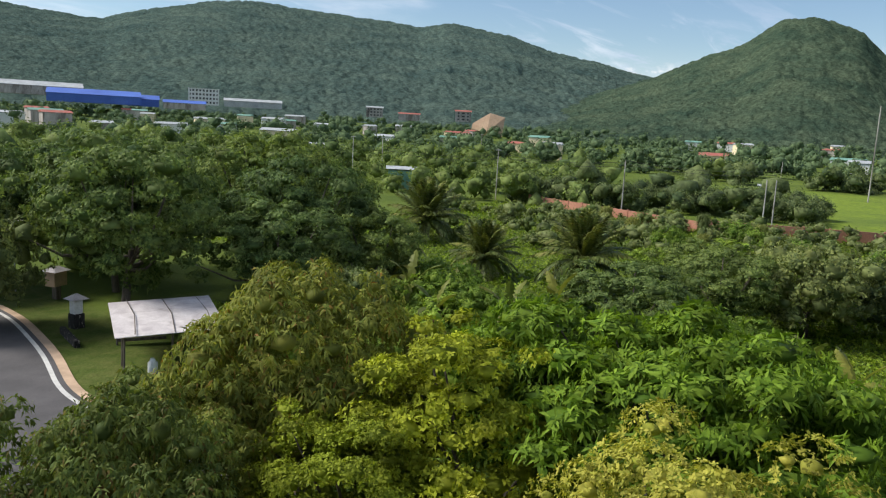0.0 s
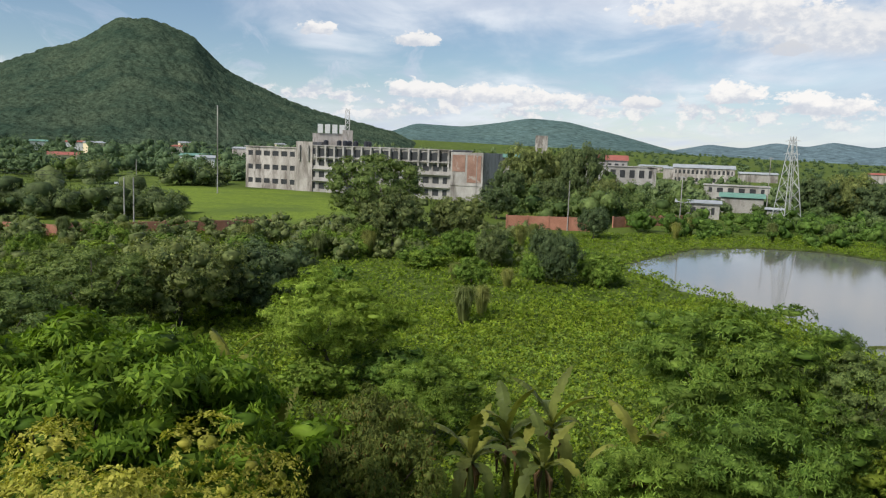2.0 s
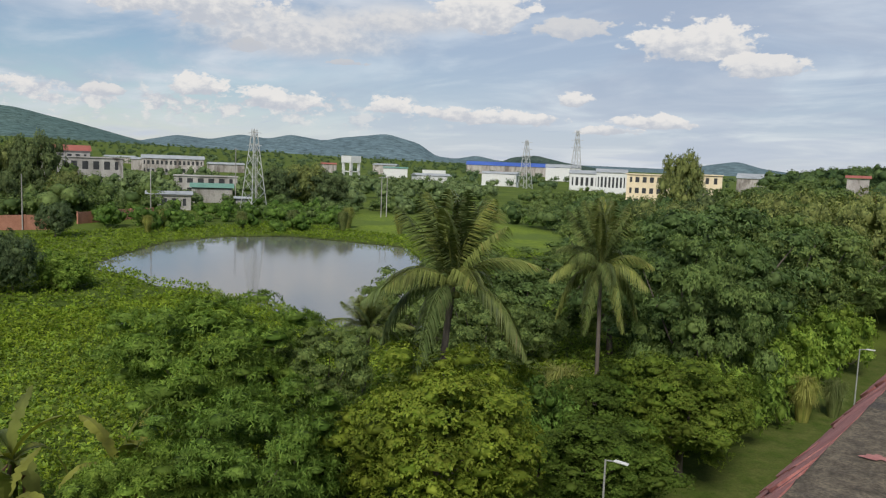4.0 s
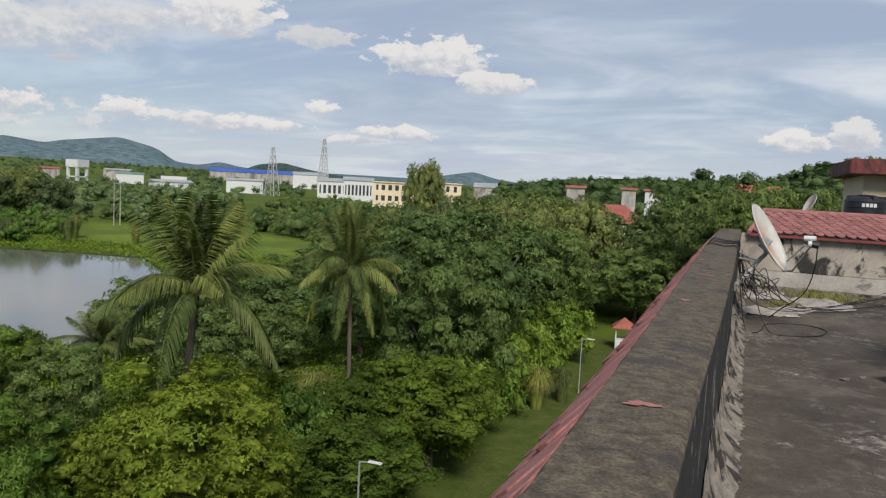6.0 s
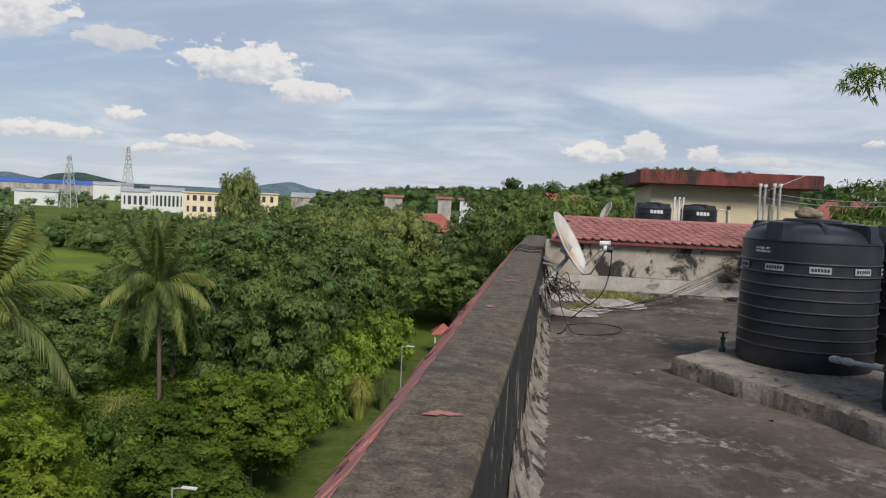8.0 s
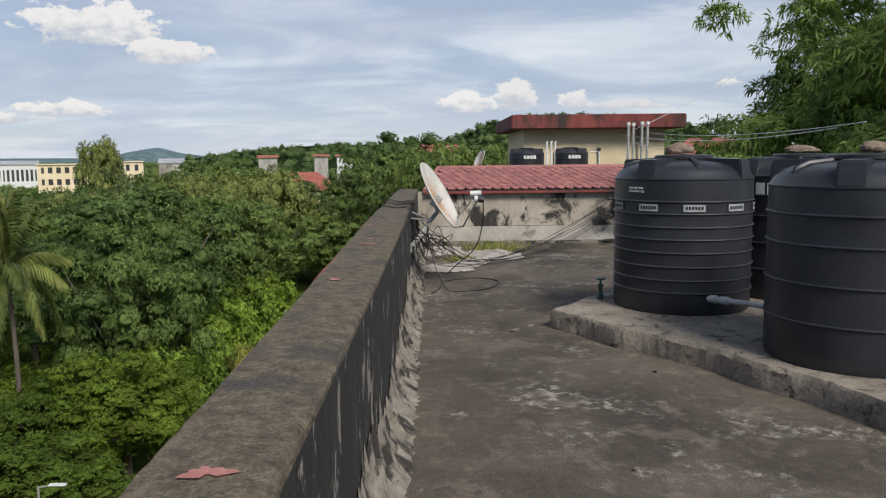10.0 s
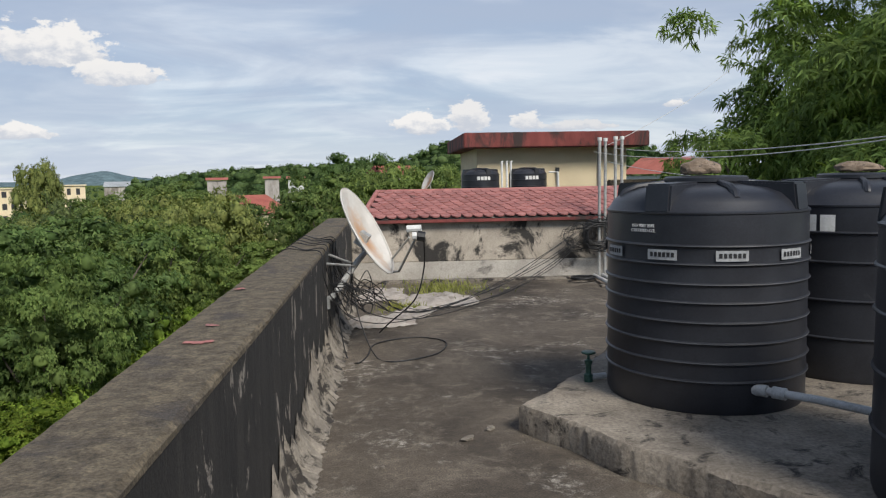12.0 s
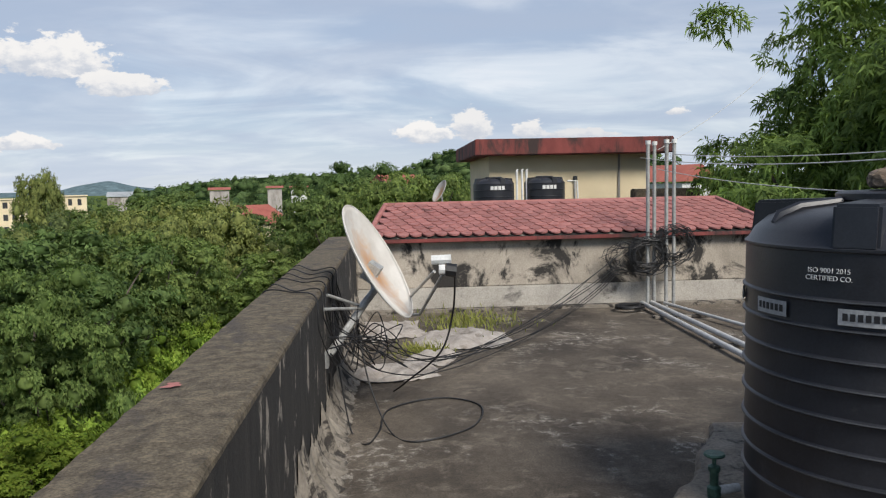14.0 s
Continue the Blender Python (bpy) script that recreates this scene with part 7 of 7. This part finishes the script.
for k in range(9):
    az, d = rng.uniform(-70, -30), rng.uniform(330, 700)
    shed_house("low pale house far out on the plain", az, d, rng.uniform(10, 26), rng.uniform(4, 7), 9, (M["white_wall"], M["white"])[k % 2], (M["grey_roof"], M["rust_roof"], M["grey_roof"])[k % 3], turn=rng.uniform(-25, 25))
wtw = thing("water_tower", "white concrete water tower on pillars", "water tower", pose(*polar(-46.8, 440), GROUND))
for sx in (-3, 3):
    for sy in (-3, 3):
        part("pillar", Geo().box(sx - 0.6, sx + 0.6, sy - 0.6, sy + 0.6, -0.5, 10).mesh("pillar", M["white"]), wtw)
part("tank", Geo().box(-4, 4, -4, 4, 10, 14).mesh("tank", M["white"], 0.2), wtw)
part("brace", Geo().box(-3.6, 3.6, -3.6, 3.6, 5, 5.6).mesh("brace", M["white"]), wtw)
qx, qy = polar(-119.3, 640)
thing("quarry_face", "bare orange earth cutting at the hill's foot", "quarry", kind="structure", at=pose(qx, qy, 0, 0, 0, 120),
      mesh=Geo().add([(-14, 0, -8), (12, -2, -8), (14, 4, 10), (2, 5, 13), (-12, 4, 4), (0, -4, -2)], [(0, 1, 5), (1, 2, 5), (2, 3, 5), (3, 4, 5), (4, 0, 5)]).mesh("quarry_face", M["soil"]))


# woods of the plain and the town
def woods(name, label, az0, az1, d0, d1, count, size, material, per, clear=()):
    az, d = np.radians(rng.uniform(az0, az1, count)), np.sqrt(rng.uniform(d0 ** 2, d1 ** 2, count))
    x, y = d * np.sin(az), d * np.cos(az)
    ok = np.ones(count, bool)
    for poly in clear:
        ok &= inside(poly, x, y) < -2
    ok &= fractal(x, y, 0.02, 6) > -0.75
    x, y = x[ok], y[ok]
    c = len(x)
    s = size * rng.uniform(0.45, 1.3, c)
    near_ = per > 200
    lobes = 6 if near_ else 2
    k0 = np.repeat(np.arange(c), lobes)
    off = rng.normal(size=(c * lobes, 3)) * [0.38, 0.38, 0.26]
    cen = np.stack([x, y, ground_height(x, y) + s * 0.72], 1)[k0] + off * s[k0][:, None]
    rad = s[k0] * rng.uniform(0.34, 0.62, c * lobes)
    count_ = max(int(per * 0.85), 60)
    k = np.repeat(np.arange(c * lobes), max(count_ // lobes // 3, 4))
    e = norm(rng.normal(size=(len(k), 3)) + [0, 0, 0.5])
    p = cen[k] + e * (rad[k] * rng.uniform(0.80, 1.22, len(k)))[:, None] * [1, 1, 0.85]
    fine = float(np.clip(size * 3.4 / math.sqrt(count_), 0.30, 1.3))
    q = whorls(p, e, 3, fine, fine * 0.6, 0.9, 0.2, 3)
    thing(name, label, "woods", kind="stuff", mesh=foliage(name, q, material, cen, rad * 0.80, BALL_COARSE, 0.3, (1, 1, 0.85)))


GN = [polar(-93, 190), polar(-73, 175), polar(-73, 260), polar(-93, 260)]
ROWV = [polar(-72, 120), polar(-48, 120), polar(-48, 175), polar(-72, 140)]
woods("tree_belt", "row of dark round trees along the field", -118.5, -97, 134, 148, 46, 3.4, M["leaf_dark"], 1100)
woods("tree_belt", "belt of trees before the town", -150, -124, 185, 330, 120, 4.2, M["leaf_forest"], 480, (FIELD,))
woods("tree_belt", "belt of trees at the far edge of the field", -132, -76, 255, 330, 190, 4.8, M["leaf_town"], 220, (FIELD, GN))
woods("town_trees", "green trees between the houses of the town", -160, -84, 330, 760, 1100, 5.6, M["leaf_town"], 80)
woods("tree_belt", "trees before the derelict building and the houses", -75.5, -61, 150, 225, 70, 3.6, M["leaf_forest"], 560, (GN,))
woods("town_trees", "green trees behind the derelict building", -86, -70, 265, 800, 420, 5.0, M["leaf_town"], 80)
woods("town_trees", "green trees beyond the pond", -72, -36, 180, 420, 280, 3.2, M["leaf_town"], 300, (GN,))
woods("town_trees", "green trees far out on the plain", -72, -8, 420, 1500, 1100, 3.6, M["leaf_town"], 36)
woods("tree_belt", "bushes along the far shore of the pond", -66, -34, 128, 175, 120, 1.9, M["leaf_fresh"], 320, (FIELD_FAR, POND))
woods("tree_belt", "dark trees beyond the bright meadow", -56, -30, 150, 200, 110, 2.5, M["leaf_forest"], 420, (FIELD_FAR, POND))
woods("tree_belt", "trees beside the road", -170, -143, 70, 260, 70, 4.6, M["leaf_forest"], 900)
woods("wood", "dense green wood behind the house", -30, -7, 128, 200, 130, 4.1, M["leaf_forest"], 520)
woods("wood", "tall green wood below the knoll", -4.5, 34, 105, 190, 130, 6.0, M["leaf_forest"], 420)
woods("wood", "bushes on the near meadow", -34, -18, 95, 330, 190, 2.6, M["leaf_forest"], 420, (FIELD_FAR,))
for az, d, s, t_ in ((-71.9, 188, 1.5, 2.35), (-69.9, 196, 1.3, 2.2), (-68.2, 183, 1.25, 2.45), (-73.6, 168, 0.9, 1.5), (-74.6, 150, 0.8, 1.0), (-66.6, 172, 0.8, 1.3), (-70.6, 160, 0.9, 1.3), (-52.2, 188, 1.2, 1.6), (-50.6, 190, 1.3, 1.75), (-48.8, 186, 1.1, 1.5)):
    copy_thing(dark, spot(*polar(az, d), 57 * d, s, tall=t_))
woods("field_bushes", "scattered bushes and reeds behind the marsh", -124, -72, 84, 121, 230, 1.5, M["leaf_reed"], 210)
woods("tree_belt", "trees closing the side of the field", -128, -104, 135, 255, 150, 3.6, M["leaf_forest"], 420, (FIELD,))
woods("tree_belt", "dark trees at the far edge of the field", -103, -88, 228, 262, 60, 4.4, M["leaf_dark"], 420, (FIELD, GN))

# ---- tiles, last ----
slope = math.atan2(RIDGE_Z - EAVE_Z, RIDGE_Y - EAVE_Y)
run = math.hypot(RIDGE_Z - EAVE_Z, RIDGE_Y - EAVE_Y)
tm = tile_mesh(0.160, 0.29)
along, odd = 0.285, 0
while along < run + 0.12:
    x0 = 0.14 + 0.26 * along / run + 0.10
    x1 = 5.75 - 0.27 * along / run - 0.06
    x = x0 + 0.084 * odd
    while x < x1:
        part("tile", tm, red, at=pose(x, EAVE_Y + along * math.cos(slope), EAVE_Z + along * math.sin(slope) + 0.004) @ pose(0, 0, 0, math.degrees(slope) - 3.6 + 0.5 * rng.normal(), 0.8 * rng.normal(), 1.0 * rng.normal()))
        x += 0.168
    along, odd = along + 0.158, 1 - odd
eave = thing("tiled_eave", "faded red tiled eave along the outer edge of the parapet", "eave", kind="structure")
part("eave_bed", Geo().add([(-0.30, Y0, 0.955), (-0.30, Y1, 0.955), (-0.57, Y1, 0.63), (-0.57, Y0, 0.63), (-0.30, Y0, 0.90), (-0.30, Y1, 0.90), (-0.57, Y1, 0.58), (-0.57, Y0, 0.58)],
                           [(0, 3, 2, 1), (4, 5, 6, 7), (0, 1, 5, 4), (1, 2, 6, 5), (2, 3, 7, 6), (3, 0, 4, 7)]).mesh("eave_bed", M["pink"]), eave)
em = tile_mesh(0.20, 0.24, 0.016)
em.materials.clear()
em.materials.append(M["pink"])
for r_ in range(2):
    for k in range(100):
        y = Y0 + 0.1 + 0.207 * k + 0.1 * r_
        if y < Y1:
            part("tile", em, eave, at=pose(lip_out(y) - 0.003 - 0.114 * r_, y, 0.955 - 0.142 * r_, 0, 0, -90) @ pose(0, 0, 0, 48 + 1.5 * rng.normal(), rng.normal(), 1.5 * rng.normal()))
